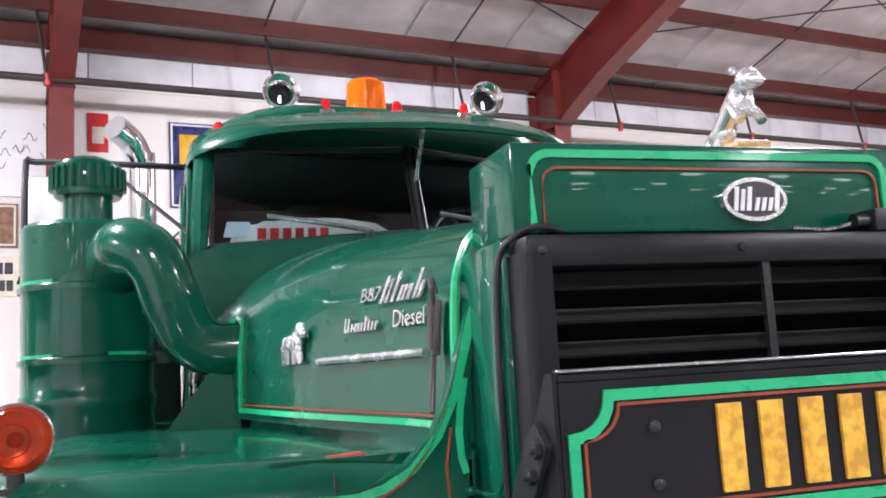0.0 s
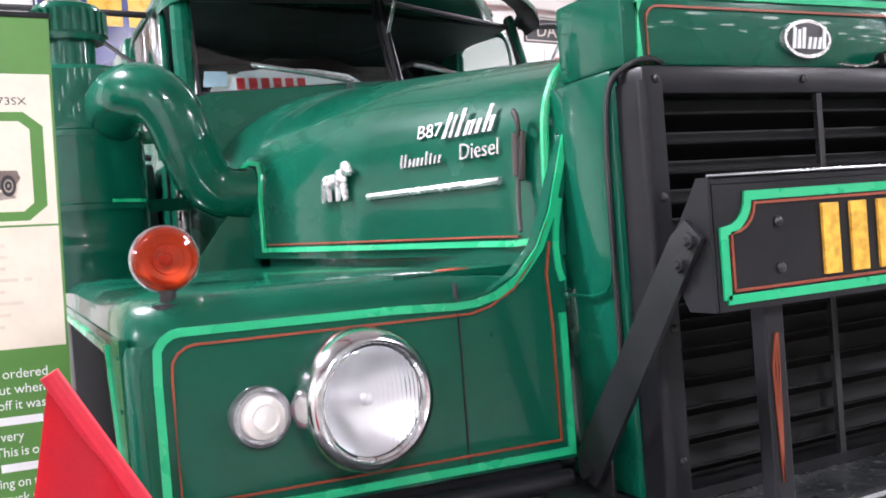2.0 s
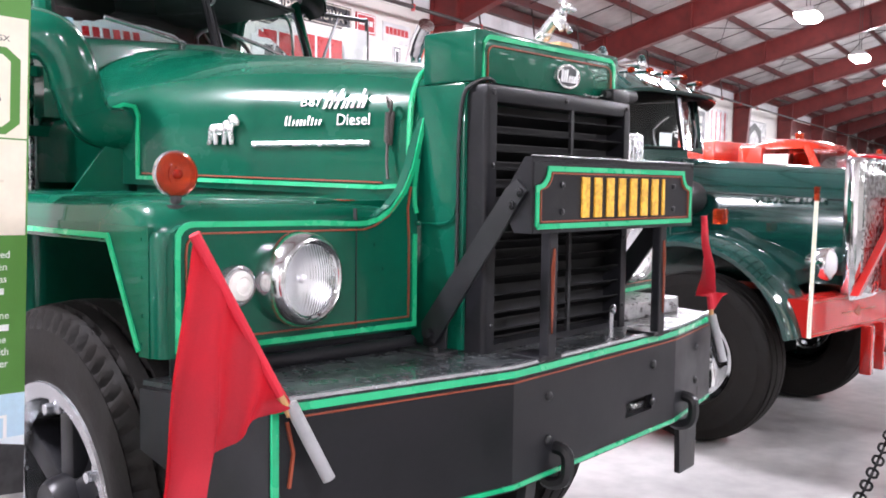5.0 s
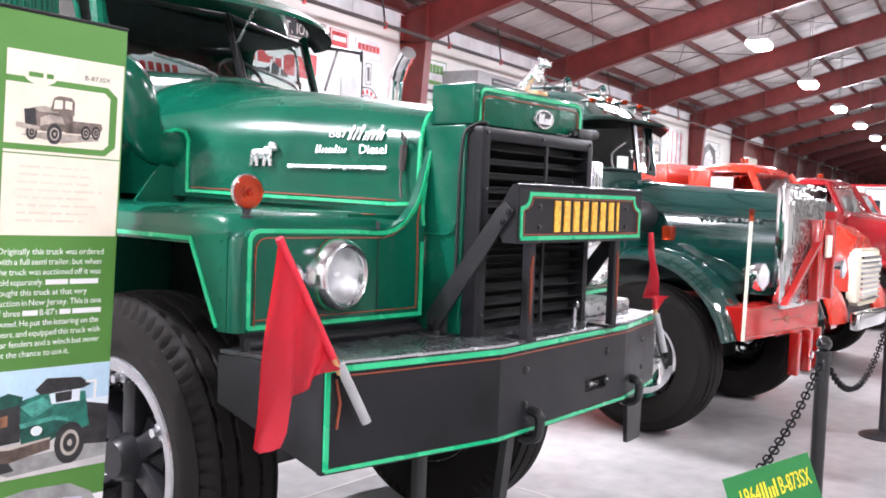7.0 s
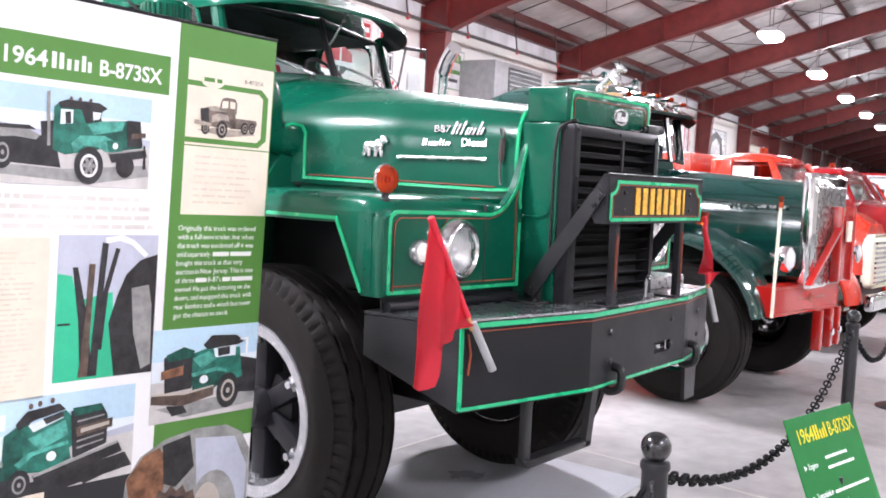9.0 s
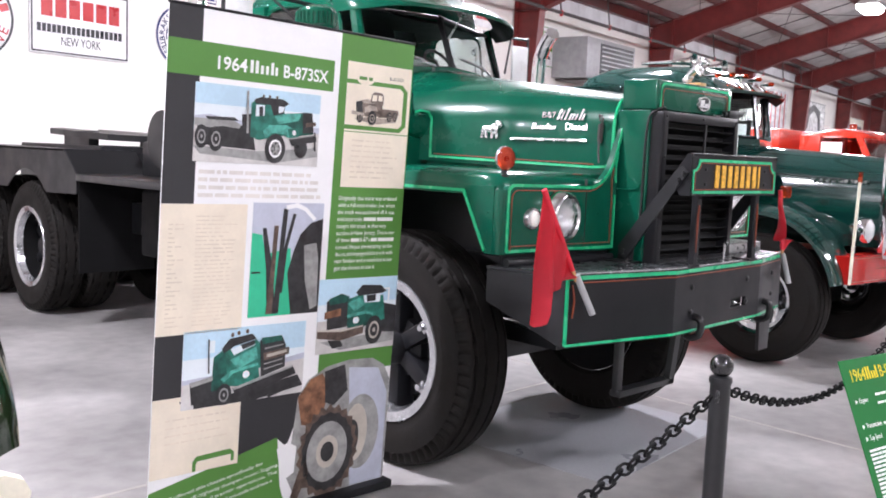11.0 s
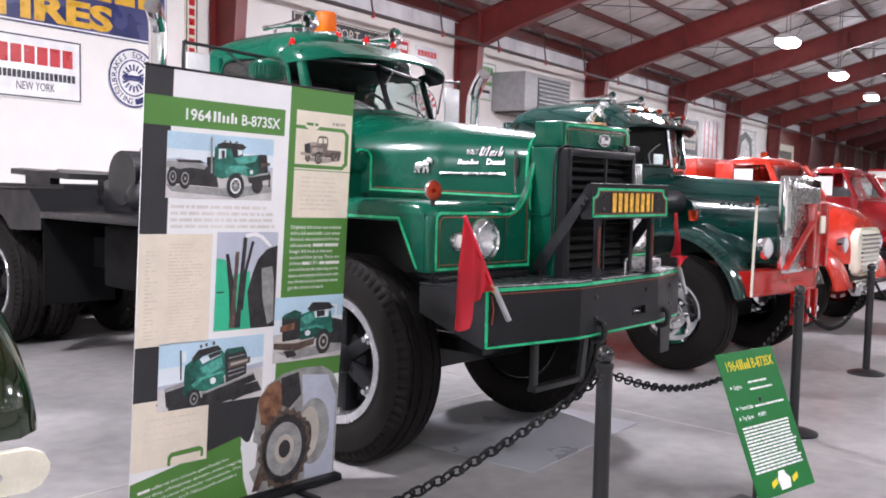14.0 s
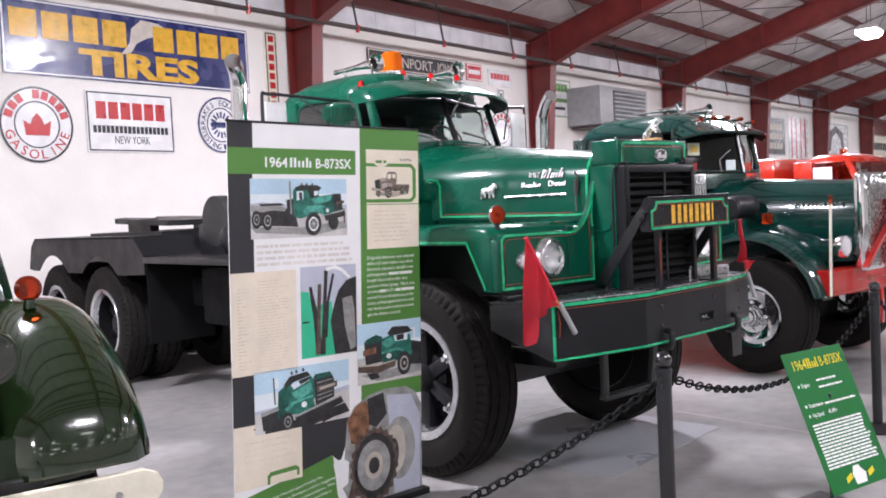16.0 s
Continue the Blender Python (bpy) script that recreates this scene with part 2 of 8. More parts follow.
def rod(p0, p1, r0, r1=None, seg=20):
    return cy(bmesh.new(), p0, p1, r0, r1, seg)


def ball(bm, c, r, sx=1, sy=1, sz=1, seg=24):
    bmesh.ops.create_uvsphere(bm, u_segments=seg, v_segments=seg // 2, radius=r, matrix=Matrix.Translation(c) @ Matrix.Diagonal((sx, sy, sz, 1)))
    return bm


def loft(bm, rings, closed=True, caps=True):
    vs = [[bm.verts.new(p) for p in ring] for ring in rings]
    n = len(vs[0])
    for a, b in zip(vs, vs[1:]):
        for i in range(n if closed else n - 1):
            j = (i + 1) % n
            bm.faces.new((a[i], a[j], b[j], b[i]))
    if caps and closed:
        bm.faces.new(vs[0][::-1])
        bm.faces.new(vs[-1])
    return bm


def revolve(bm, profile, m, seg=32, caps=True):
    """profile: (radius, height) along the local z of m."""
    rings = [[m @ Vector((max(r, 1e-4) * math.cos(2 * math.pi * i / seg), max(r, 1e-4) * math.sin(2 * math.pi * i / seg), h)) for i in range(seg)] for r, h in profile]
    return loft(bm, rings, True, caps)


def curve_points(pts, per=8):
    pts = [Vector(p) for p in pts]
    out = []
    for i in range(len(pts) - 1):
        p0, p1, p2, p3 = pts[max(i - 1, 0)], pts[i], pts[i + 1], pts[min(i + 2, len(pts) - 1)]
        for k in range(per):
            t = k / per
            out.append(0.5 * ((2 * p1) + (p2 - p0) * t + (2 * p0 - 5 * p1 + 4 * p2 - p3) * t * t + (3 * p1 - p0 - 3 * p2 + p3) * t ** 3))
    return out + [pts[-1]]


def tube(bm, pts, r, seg=12, per=6, smooth=True):
    ps = curve_points(pts, per) if smooth else [Vector(p) for p in pts]
    rs = r if isinstance(r, (list, tuple)) else None
    rings, side = [], None
    for i, p in enumerate(ps):
        d = (ps[min(i + 1, len(ps) - 1)] - ps[max(i - 1, 0)]).normalized()
        if side is None:
            side = d.orthogonal().normalized()
        side = (side - d * side.dot(d)).normalized()
        up = d.cross(side)
        rad = r if rs is None else rs[0] + (rs[1] - rs[0]) * i / (len(ps) - 1)
        rings.append([p + rad * (math.cos(2 * math.pi * k / seg) * side + math.sin(2 * math.pi * k / seg) * up) for k in range(seg)])
    return loft(bm, rings)


def prism(bm, poly, m, depth):
    """A plate: the polygon (x, y) in the local plane of m, pulled along local z."""
    a = [bm.verts.new(m @ Vector((x, y, 0))) for x, y in poly]
    b = [bm.verts.new(m @ Vector((x, y, depth))) for x, y in poly]
    bm.faces.new(a[::-1])
    bm.faces.new(b)
    n = len(a)
    for i in range(n):
        bm.faces.new((a[i], a[(i + 1) % n], b[(i + 1) % n], b[i]))
    return bm


def ribbon(bm, pts, width, normal, thick=0.003):
    """A painted line laid on a surface."""
    nrm = Vector(normal).normalized()
    ps = [Vector(p) for p in pts]
    rings = []
    for i, p in enumerate(ps):
        d0 = (ps[i] - ps[max(i - 1, 0)]) if i else (ps[1] - ps[0])
        d1 = (ps[min(i + 1, len(ps) - 1)] - ps[i]) if i < len(ps) - 1 else d0
        d0, d1 = d0.normalized(), d1.normalized()
        d = (d0 + d1).normalized()
        s = nrm.cross(d).normalized() * (width / 2 / max(0.5, d.dot(d0)))
        rings.append([p - s - nrm * 0.004, p + s - nrm * 0.004, p + s + nrm * thick, p - s + nrm * thick])
    return loft(bm, rings)


def arc(cx, cz, r, a0, a1, n=8):
    return [(cx + r * math.cos(radians(a0 + (a1 - a0) * i / n)), cz + r * math.sin(radians(a0 + (a1 - a0) * i / n))) for i in range(n + 1)]


FRONT = Matrix(((1, 0, 0, 0), (0, 0, -1, 0), (0, 1, 0, 0), (0, 0, 0, 1)))  # local x, y -> world x, z; local z -> towards -y


def lettering(name, body, size, m, material, parent, width=None, depth=0.004, align="LEFT", bold=0.0):
    cu = bpy.data.curves.new(name, "FONT")
    cu.body, cu.size, cu.extrude, cu.align_x, cu.resolution_u = body, size, depth / 2, align, 3
    cu.offset = bold
    tmp = new("tmp", cu)
    dg = bpy.context.evaluated_depsgraph_get()
    me = bpy.data.meshes.new_from_object(tmp.evaluated_get(dg))
    bpy.data.objects.remove(tmp)
    xs = [v.co.x for v in me.vertices]
    if width and xs:
        k = width / (max(xs) - min(xs))
        me.transform(Matrix.Diagonal((k, 1, 1, 1)))
    me.materials.clear()
    me.materials.append(material)
    ob = new(name, me)
    ob.parent = parent
    ob.matrix_basis = m
    return ob


def flat(name, s0, s1, t0, t1, m, material, parent, depth=0.002):
    """A flat printed field in the local x, y plane of m."""
    return part(name, prism(bmesh.new(), [(s0, t0), (s1, t0), (s1, t1), (s0, t1)], m, depth), material, parent, "", 0)


# ---- hall ----
solid("floor", box(-40, 130, -60, 40, -0.2, 0), FLOORM, "polished grey concrete floor with stains", "floor", kind="structure", smooth=0)
bm = bmesh.new()
for x0, y0, x1, y1 in ((-6, 3.1, 30, 4.4), (2.3, -8, 2.75, 12)):
    d = Vector((x1 - x0, y1 - y0, 0))
    ribbon(bm, [(x0, y0, 0.0), (x1, y1, 0.0)], 0.025, (0, 0, 1), 0.002)
solid("floor_joint", bm, PALE, "pale filled saw joints in the concrete floor", "floor joint", kind="structure", smooth=0)
bm = prism(bmesh.new(), [(0.77, 1.81), (2.28, 1.97), (2.22, 3.2), (0.66, 3.1)], Matrix.Identity(4), 0.004)
solid("floor_sheet", bm, MATM, "thin grey protective sheet lying on the concrete", "floor sheet", smooth=0)

W0, W1, EAVE = -12.0, 118.0, 5.74
wall = thing("wall_back", "cream painted wall board with white insulation above", "wall", HALL, kind="structure")
part("wall_board", box(W0, 50, 0, 0.25, 0, 5.32), WALLM, wall, smooth=0)
part("far_wall_board", box(50, W1, 0, 0.25, 0, 5.32), OXIDE, wall, "dark oxide red wall sheeting", 0)
part("wall_rail", box(W0, W1, -0.02, 0.0, 5.32, 5.36), WALLM, wall, smooth=0)
panel = None
for i in range(48):
    x = W0 + 1.22 * i
    if panel is None:
        panel = part("insulation_panel", box(0.006, 1.214, -0.012, 0.2, 5.36, 5.95, 0.012), INSUL, wall)
        panel.matrix_basis = pose(x, 0, 0)
    else:
        again(panel, wall, pose(x, 0, 0))
part("insulation_rest", box(W0 + 1.22 * 48, W1, -0.01, 0.2, 5.36, 5.95), INSUL, wall, smooth=0)
solid("wall_left", box(W0 - 0.2, W0, -34, 0.2, 0, 12), WALLM, "plain cream end wall", "wall", HALL, kind="structure", smooth=0)
solid("wall_front", box(W0, W1, -34.2, -34, 0, 7), WALLM, "plain cream long wall", "wall", HALL, kind="structure", smooth=0)
# The darkness at the hall's far end is put into this wall's colour.
solid("wall_right", box(W1, W1 + 0.2, -34, 0.2, 0, 12), OXIDE, "end wall coloured dark red for the darkness there", "wall", HALL, kind="structure", smooth=0)

RIDGE = -17.0
bm = bmesh.new()
zr = EAVE + SLOPE * -RIDGE
bx(bm, W0, W1, 0, -RIDGE / math.cos(math.atan(SLOPE)) + 0.1, 0, 0.1, m=pose(0, 0.1, EAVE + 0.28) @ Matrix.Rotation(-math.atan(SLOPE), 4, "X") @ Matrix.Rotation(math.pi, 4, "Z") @ Matrix.Translation((-W0 - W1, 0, 0)))
bx(bm, W0, W1, 0, 18.2, 0, 0.1, m=pose(0, RIDGE, zr + 0.28) @ Matrix.Rotation(math.atan(SLOPE), 4, "X") @ Matrix.Rotation(math.pi, 4, "Z") @ Matrix.Translation((-W0 - W1, 0, 0)))
for i in range(80):
    x = W0 + 1.5 * i
    ribbon(bm, [(x, 0, EAVE + 0.26), (x, RIDGE, zr + 0.26)], 0.035, (0, 0, -1), 0.012)
solid("ceiling", bm, ROOFM, "grey vinyl faced roof lining with seams", "ceiling", HALL, kind="structure", smooth=0)

for k in range(15):
    d = 0.7 + 1.25 * k
    if -d < RIDGE:
        break
    z = EAVE + SLOPE * d
    zed = [(-0.07, -0.004), (0.004, -0.004), (0.004, 0.216), (0.07, 0.216), (0.07, 0.224), (-0.004, 0.224), (-0.004, 0.004), (-0.07, 0.004)]
    bm = loft(bmesh.new(), [[(x, v - d, z + w) for v, w in zed] for x in (W0, W1)])
    solid("purlin", bm, PURLINM, "long oxide red steel roof purlin", "purlin", HALL, "roof purlins", "structure", smooth=0)
cee = [(-0.2, 0.012), (-0.02, 0.012), (-0.02, 0.02), (-0.19, 0.02), (-0.19, 0.25), (-0.02, 0.25), (-0.02, 0.258), (-0.2, 0.258)]
bm = loft(bmesh.new(), [[(x, v, EAVE + w) for v, w in cee] for x in (W0, W1)])
solid("eave_strut", bm, PURLINM, "oxide red steel eave strut above the white strip", "strut", HALL, kind="structure", smooth=0)


def steel_frame(u):
    f = thing("steel_frame", "oxide red tapered steel column and rafter", "steel frame", HALL @ pose(u, 0, 0), "steel frames", "structure")
    bm = bmesh.new()
    side = Matrix(((0, 0, 1, -0.006), (1, 0, 0, 0), (0, 1, 0, 0), (0, 0, 0, 1)))  # local x, y -> hall y, z
    prism(bm, [(-0.06, 0), (-0.36, 0), (-0.72, 5.1), (-0.06, 5.1)], side, 0.012)
    for (ya, za), (yb, zb) in (((-0.06, 0), (-0.06, 5.7)), ((-0.36, 0), (-0.72, 5.1))):
        a = math.atan2(yb - ya, zb - za)
        bx(bm, -0.13, 0.13, -0.012, 0.012, 0, math.hypot(yb - ya, zb - za), m=pose(0, ya, za) @ Matrix.Rotation(-a, 4, "X"))
    part("column", bm, OXIDE, f, smooth=0)
    bm = bmesh.new()
    low, top = [(-0.72, 5.1), (-1.75, 5.5), (-3.2, 5.92), (-6.5, 6.8), (RIDGE, 9.75)], [(-0.06, EAVE), (RIDGE, EAVE + SLOPE * -RIDGE - 0.03)]
    prism(bm, [(-0.06, EAVE - 0.02), (-0.06, 5.1), (-0.72, 5.1), (-1.75, 5.5), (-3.2, 5.92), (-6.5, 6.8), (RIDGE, 9.75), (RIDGE, EAVE + SLOPE * -RIDGE - 0.03)], side, 0.012)
    for pa, pb in list(zip(low, low[1:])) + list(zip(top, top[1:])):
        ribbon(bm, [(0, *pa), (0, *pb)], 0.26, Vector((0, -(pb[1] - pa[1]), pb[0] - pa[0])), 0.012)
    part("rafter", bm, OXIDE, f, smooth=0)
    bm = bmesh.new()
    bx(bm, -0.14, 0.14, -0.76, -0.04, 5.085, 5.105)
    bx(bm, -0.12, 0.12, -0.74, -0.70, 5.1, 5.9)
    for y in (-3.2, -6.4):
        z = 5.92 + (-y - 3.2) * 0.267
        bx(bm, -0.12, 0.12, y - 0.012, y + 0.012, z, z + 0.65)
    part("stiffener", bm, OXIDE, f, smooth=0)
    bm = bmesh.new()
    prism(bm, [(-17.0, 10.5), (-17.0, 9.75), (-34, 4.9), (-34, 5.6)], side, 0.2)
    part("far_rafter", bm, OXIDE, f, smooth=0)


for k in range(-2, 14):
    steel_frame({-1: 4.75, 0: 11.3}.get(k, 11.5 + BAY * k))

pipe = thing("sprinkler_pipe", "dark iron sprinkler pipe hung along the wall", "pipe", HALL, kind="structure")
part("main_pipe", rod((W0, -0.8, 5.14), (W1, -0.8, 5.14), 0.042, seg=12), PIPE, pipe)
drop = head = None
for i in range(22):
    x = W0 + 1.3 + 2.55 * i
    if drop is None:
        bm = bmesh.new()
        tube(bm, [(0, -0.8, 5.14), (-0.1, -0.74, 5.9), (-0.1, -0.72, 5.96)], 0.02, 8, 4, False)
        drop = part("hanger", bm, PIPE, pipe)
        drop.matrix_basis = pose(x, 0, 0)
        bm = rod((0, -0.8, 5.19), (0, -0.8, 5.06), 0.05, 0.035, 10)
        head = part("sprinkler_head", bm, SIGNRED, pipe, "red sprinkler fitting")
        head.matrix_basis = pose(x, 0, 0)
    else:
        again(drop, pipe, pose(x, 0, 0))
        again(head, pipe, pose(x, 0, 0))
bm = bmesh.new()
for k in range(-1, 6):
    u = 11.5 + BAY * k
    for d in (1.5, 4.4):
        z0, z1 = EAVE - 0.05 + SLOPE * d, EAVE - 0.05 + SLOPE * (d + 2.9)
        cy(bm, (u, -d, z0), (u + BAY, -d - 2.9, z1), 0.012, seg=6)
        cy(bm, (u + BAY, -d, z0), (u, -d - 2.9, z1), 0.012, seg=6)
for i in range(30):
    x = W0 + 1.2 + 2.55 * i
    cy(bm, (x, -0.69, EAVE + SLOPE * 0.69 + 0.13), (x, -12.6, EAVE + SLOPE * 12.6 + 0.13), 0.014, seg=6)
solid("roof_brace", bm, PIPE, "thin crossed steel bracing rods under the roof", "brace", HALL, kind="structure")


def bay_light(u, v):
    f = thing("bay_light_fixture", "white hanging high bay light, switched on", "ceiling light", HALL @ pose(u, v, 5.7), "bay lights")
    bm = bmesh.new()
    loft(bm, [[(-0.4, -0.26, 0.0), (0.4, -0.26, 0.0), (0.4, 0.26, 0.0), (-0.4, 0.26, 0.0)], [(-0.26, -0.16, 0.14), (0.26, -0.16, 0.14), (0.26, 0.16, 0.14), (-0.26, 0.16, 0.14)]])
    part("housing", bm, WHITE, f, smooth=0)
    bm = bmesh.new()
    loft(bm, [[(-0.38, -0.24, -0.004), (0.38, -0.24, -0.004), (0.38, 0.24, -0.004), (-0.38, 0.24, -0.004)], [(-0.36, -0.23, -0.1), (0.36, -0.23, -0.1), (0.36, 0.23, -0.1), (-0.36, 0.23, -0.1)], [(-0.26, -0.15, -0.17), (0.26, -0.15, -0.17), (0.26, 0.15, -0.17), (-0.26, 0.15, -0.17)]])
    part("diffuser", bm, FARGLOW if v < -18 else LAMPGLOW, f, smooth=0)
    bm = bmesh.new()
    h = EAVE + SLOPE * min(-v, 34 + v) - 5.7 + 0.27
    cy(bm, (-0.2, 0, 0.14), (-0.2, 0, h), 0.008, seg=6)
    cy(bm, (0.2, 0, 0.14), (0.2, 0, h), 0.008, seg=6)
    part("hanger", bm, PIPE, f)


for lx, ly in LIGHTS + FAR_LIGHTS:
    bay_light(lx, ly)

# ---- wheels ----


def tyre_bm(R, w, rim, seg=198):
    """A worn highway tyre about the local x axis: round shoulders, zigzag grooves."""
    bm = bmesh.new()
    h = w / 2
    d = R - rim
    half = [(rim, 0.70, 0), (rim + 0.02, 0.86, 0), (rim + 0.025, 0.93, 0), (rim + d * 0.25, 0.975, 0), (rim + d * 0.27, 0.99, 0), (rim + d * 0.5, 1.0, 0), (rim + d * 0.7, 0.985, 0), (R - 0.085, 0.96, 0), (R - 0.07, 0.945, 2), (R - 0.042, 0.895, 2),
            (R - 0.022, 0.82, 0), (R - 0.013, 0.735, 0), (R - 0.026, 0.70, 1), (R - 0.026, 0.63, 1), (R - 0.008, 0.61, 0), (R - 0.004, 0.33, 0), (R - 0.02, 0.31, 1), (R - 0.02, 0.24, 1), (R - 0.002, 0.215, 0), (R, 0.0, 0)]
    prof = [(r, -k, z) for r, k, z in half] + [(r, k, z) for r, k, z in half[-2::-1]]
    rings = []
    for r, k, zig in prof:
        ring = []
        for i in range(seg):
            a = 2 * math.pi * i / seg
            pit = zig == 2 and i % 3 == 2
            q = r - (0.008 if pit else 0.0)
            ring.append((k * h * (0.915 if pit else 1.0) + ((0.009 if i % 6 < 3 else -0.009) if zig == 1 else 0.0), q * math.cos(a), q * math.sin(a)))
        rings.append(ring)
    loft(bm, rings + [rings[0]], True, False)
    bmesh.ops.remove_doubles(bm, verts=bm.verts, dist=1e-5)
    return bm


def xrev(bm, prof, x=0.0, seg=40, caps=True):
    """Revolve (radius, x) pairs about the local x axis."""
    return revolve(bm, prof, Matrix.Translation((x, 0, 0)) @ Matrix.Rotation(radians(90), 4, "Y"), seg, caps)


def spoke_wheel(parent, x, y, z, R, w, rim, side, shared, inset=0.0):
    """Cast spoke wheel; side -1 faces -x. Returns the rim part."""
    m = pose(x, y, z, 0, 0, 0 if side < 0 else 180)
    if "rim" not in shared:
        bm = bmesh.new()
        xrev(bm, [(rim - 0.05, -w * 0.3), (rim - 0.028, -w * 0.46), (rim + 0.022, -w * 0.49), (rim + 0.03, -w * 0.44), (rim, -w * 0.38), (rim, w * 0.4), (rim - 0.03, w * 0.4), (rim - 0.03, -w * 0.25), (rim - 0.05, -w * 0.3)], caps=False)
        shared["rim"] = mesh_of("rim", bm, RIM)
        shared["tyre"] = mesh_of("tyre", tyre_bm(R, w, rim), RUBBER)
        bm = bmesh.new()
        xrev(bm, [(0.0, -w * 0.5), (0.07, -w * 0.5), (0.085, -w * 0.44), (0.1, -w * 0.2), (0.16, -w * 0.12), (0.17, w * 0.2), (0.0, w * 0.2)], seg=24)
        for i in range(6):
            t = Matrix.Rotation(2 * math.pi * i / 6, 4, "X")
            bx(bm, -w * 0.3, w * 0.1, -0.045, 0.045, 0.08, rim - 0.02, 0.012, m=t)
        shared["spokes"] = mesh_of("spokes", bm, SATIN)
        bm = bmesh.new()
        xrev(bm, [(0.0, 0.0), (0.27, 0.0), (0.285, 0.012), (0.285, w * 0.36), (rim - 0.004, w * 0.38), (rim - 0.004, w * 0.42), (0.2, w * 0.46), (0.0, w * 0.46)], seg=36)
        shared["brake_drum"] = mesh_of("brake_drum", bm, BLACK_SHADE)
        bm = bmesh.new()
        bx(bm, -w * 0.42, -w * 0.3, -0.035, 0.035, rim - 0.075, rim - 0.02, 0.008)
        cy(bm, (-w * 0.5, 0, rim - 0.06), (-w * 0.4, 0, rim - 0.06), 0.018, seg=6)
        shared["clamp"] = mesh_of("clamp", bm, RIM)
    o = new("wheel_rim", shared["rim"])
    o.parent, o.matrix_basis = parent, m
    o["label"] = "worn silver wheel rim"
    for n in ("tyre", "spokes", "brake_drum"):
        c = new(n, shared[n])
        c.parent, c.matrix_basis = o, pose(0 if n == "tyre" else inset, 0, 0)
    if inset:
        part("rim_well", xrev(bmesh.new(), [(rim - 0.052, -w * 0.285), (rim - 0.058, -w * 0.2), (rim - 0.06, w * 0.38), (0.12, w * 0.4)], seg=40, caps=False), BLACK_SHADE, o)
    for i in range(0 if inset else 6):
        c = new("clamp", shared["clamp"])
        c.parent, c.matrix_basis = o, Matrix.Rotation(2 * math.pi * i / 6, 4, "X")
    return o


# ---- the green tractor truck ----
CX = 1.10
truck = thing("tractor_truck", "glossy green vintage tractor truck with black bumper", "truck", pose(CX, 0, 0))


def yf(x):
    return 1.83 + 0.09 * (abs(x) - 0.433)


# chassis
bm = bmesh.new()
for s in (-1, 1):
    bx(bm, s * 0.43 - 0.04, s * 0.43 + 0.04, 1.75, 10.4, 0.86, 1.14, 0.008)
for y in (2.2, 4.0, 5.4, 7.0, 8.9, 10.3):
    bx(bm, -0.42, 0.42, y - 0.05, y + 0.05, 0.9, 1.1)
bx(bm, -0.9, 0.9, 2.72, 2.88, 0.48, 0.62, 0.02)
cy(bm, (-0.8, 8.25, 0.64), (0.8, 8.25, 0.64), 0.12)
cy(bm, (-0.8, 9.7, 0.64), (0.8, 9.7, 0.64), 0.12)
bx(bm, -0.3, 0.3, 2.0, 3.6, 0.75, 1.5, 0.05)
for s in (-1, 1):
    bx(bm, s * 0.55 - 0.05, s * 0.55 + 0.05, 2.0, 3.7, 0.72, 0.8)
part("chassis", bm, BLACK, truck)

shared = {}
for s in (-1, 1):
    spoke_wheel(truck, s * 0.9, 2.80, 0.64, 0.645, 0.33, 0.372, s, shared)
    for y in (8.25, 9.7):
        spoke_wheel(truck, s * 0.79, y, 0.64, 0.645, 0.33, 0.372, s, shared, 0.12)
        o = new("tyre", shared["tyre"])
        o.parent, o.matrix_basis = truck, pose(s * 0.44, y, 0.64)

# bumper: centre face with a winch slot, two swept wings, returns
BZ0, BZ1 = 0.875, 1.195
EDGE = [(-1.13, 1.555), (-0.46, 1.42), (0.46, 1.455), (0.90, 1.545)]
EX, EY = 1.13, 1.555


def face_y(x):
    for (xa, ya), (xb, yb) in zip(EDGE, EDGE[1:]):
        if x <= xb:
            return ya + (yb - ya) * (x - xa) / (xb - xa)
    return EDGE[-1][1]


def slab(bm, xa, xb, z0, z1):
    """A piece of the bumper's face between two places along it."""
    return loft(bm, [[(x, face_y(x), z0), (x, face_y(x) + 0.02, z0), (x, face_y(x) + 0.02, z1), (x, face_y(x), z1)] for x in (xa, xb)])


bumper = part("bumper", slab(bmesh.new(), -0.46, 0.0, BZ0, BZ1), SATIN, truck, "charcoal steel bumper with green edge lines", 0)
bm = bmesh.new()
slab(bm, 0.30, 0.46, BZ0, BZ1)
slab(bm, 0.0, 0.13, BZ0, BZ1)
slab(bm, 0.13, 0.30, BZ0, 0.955)
slab(bm, 0.13, 0.30, 1.005, BZ1)
bmesh.ops.remove_doubles(bm, verts=bm.verts, dist=1e-5)
part("face_plate", bm, SATIN, bumper, "", 0)
part("wing_plate", slab(bmesh.new(), -1.13, -0.46, BZ0, BZ1), SATIN, bumper, "", 0)
part("wing_plate", slab(bmesh.new(), 0.46, 0.90, BZ0, BZ1), SATIN, bumper, "", 0)
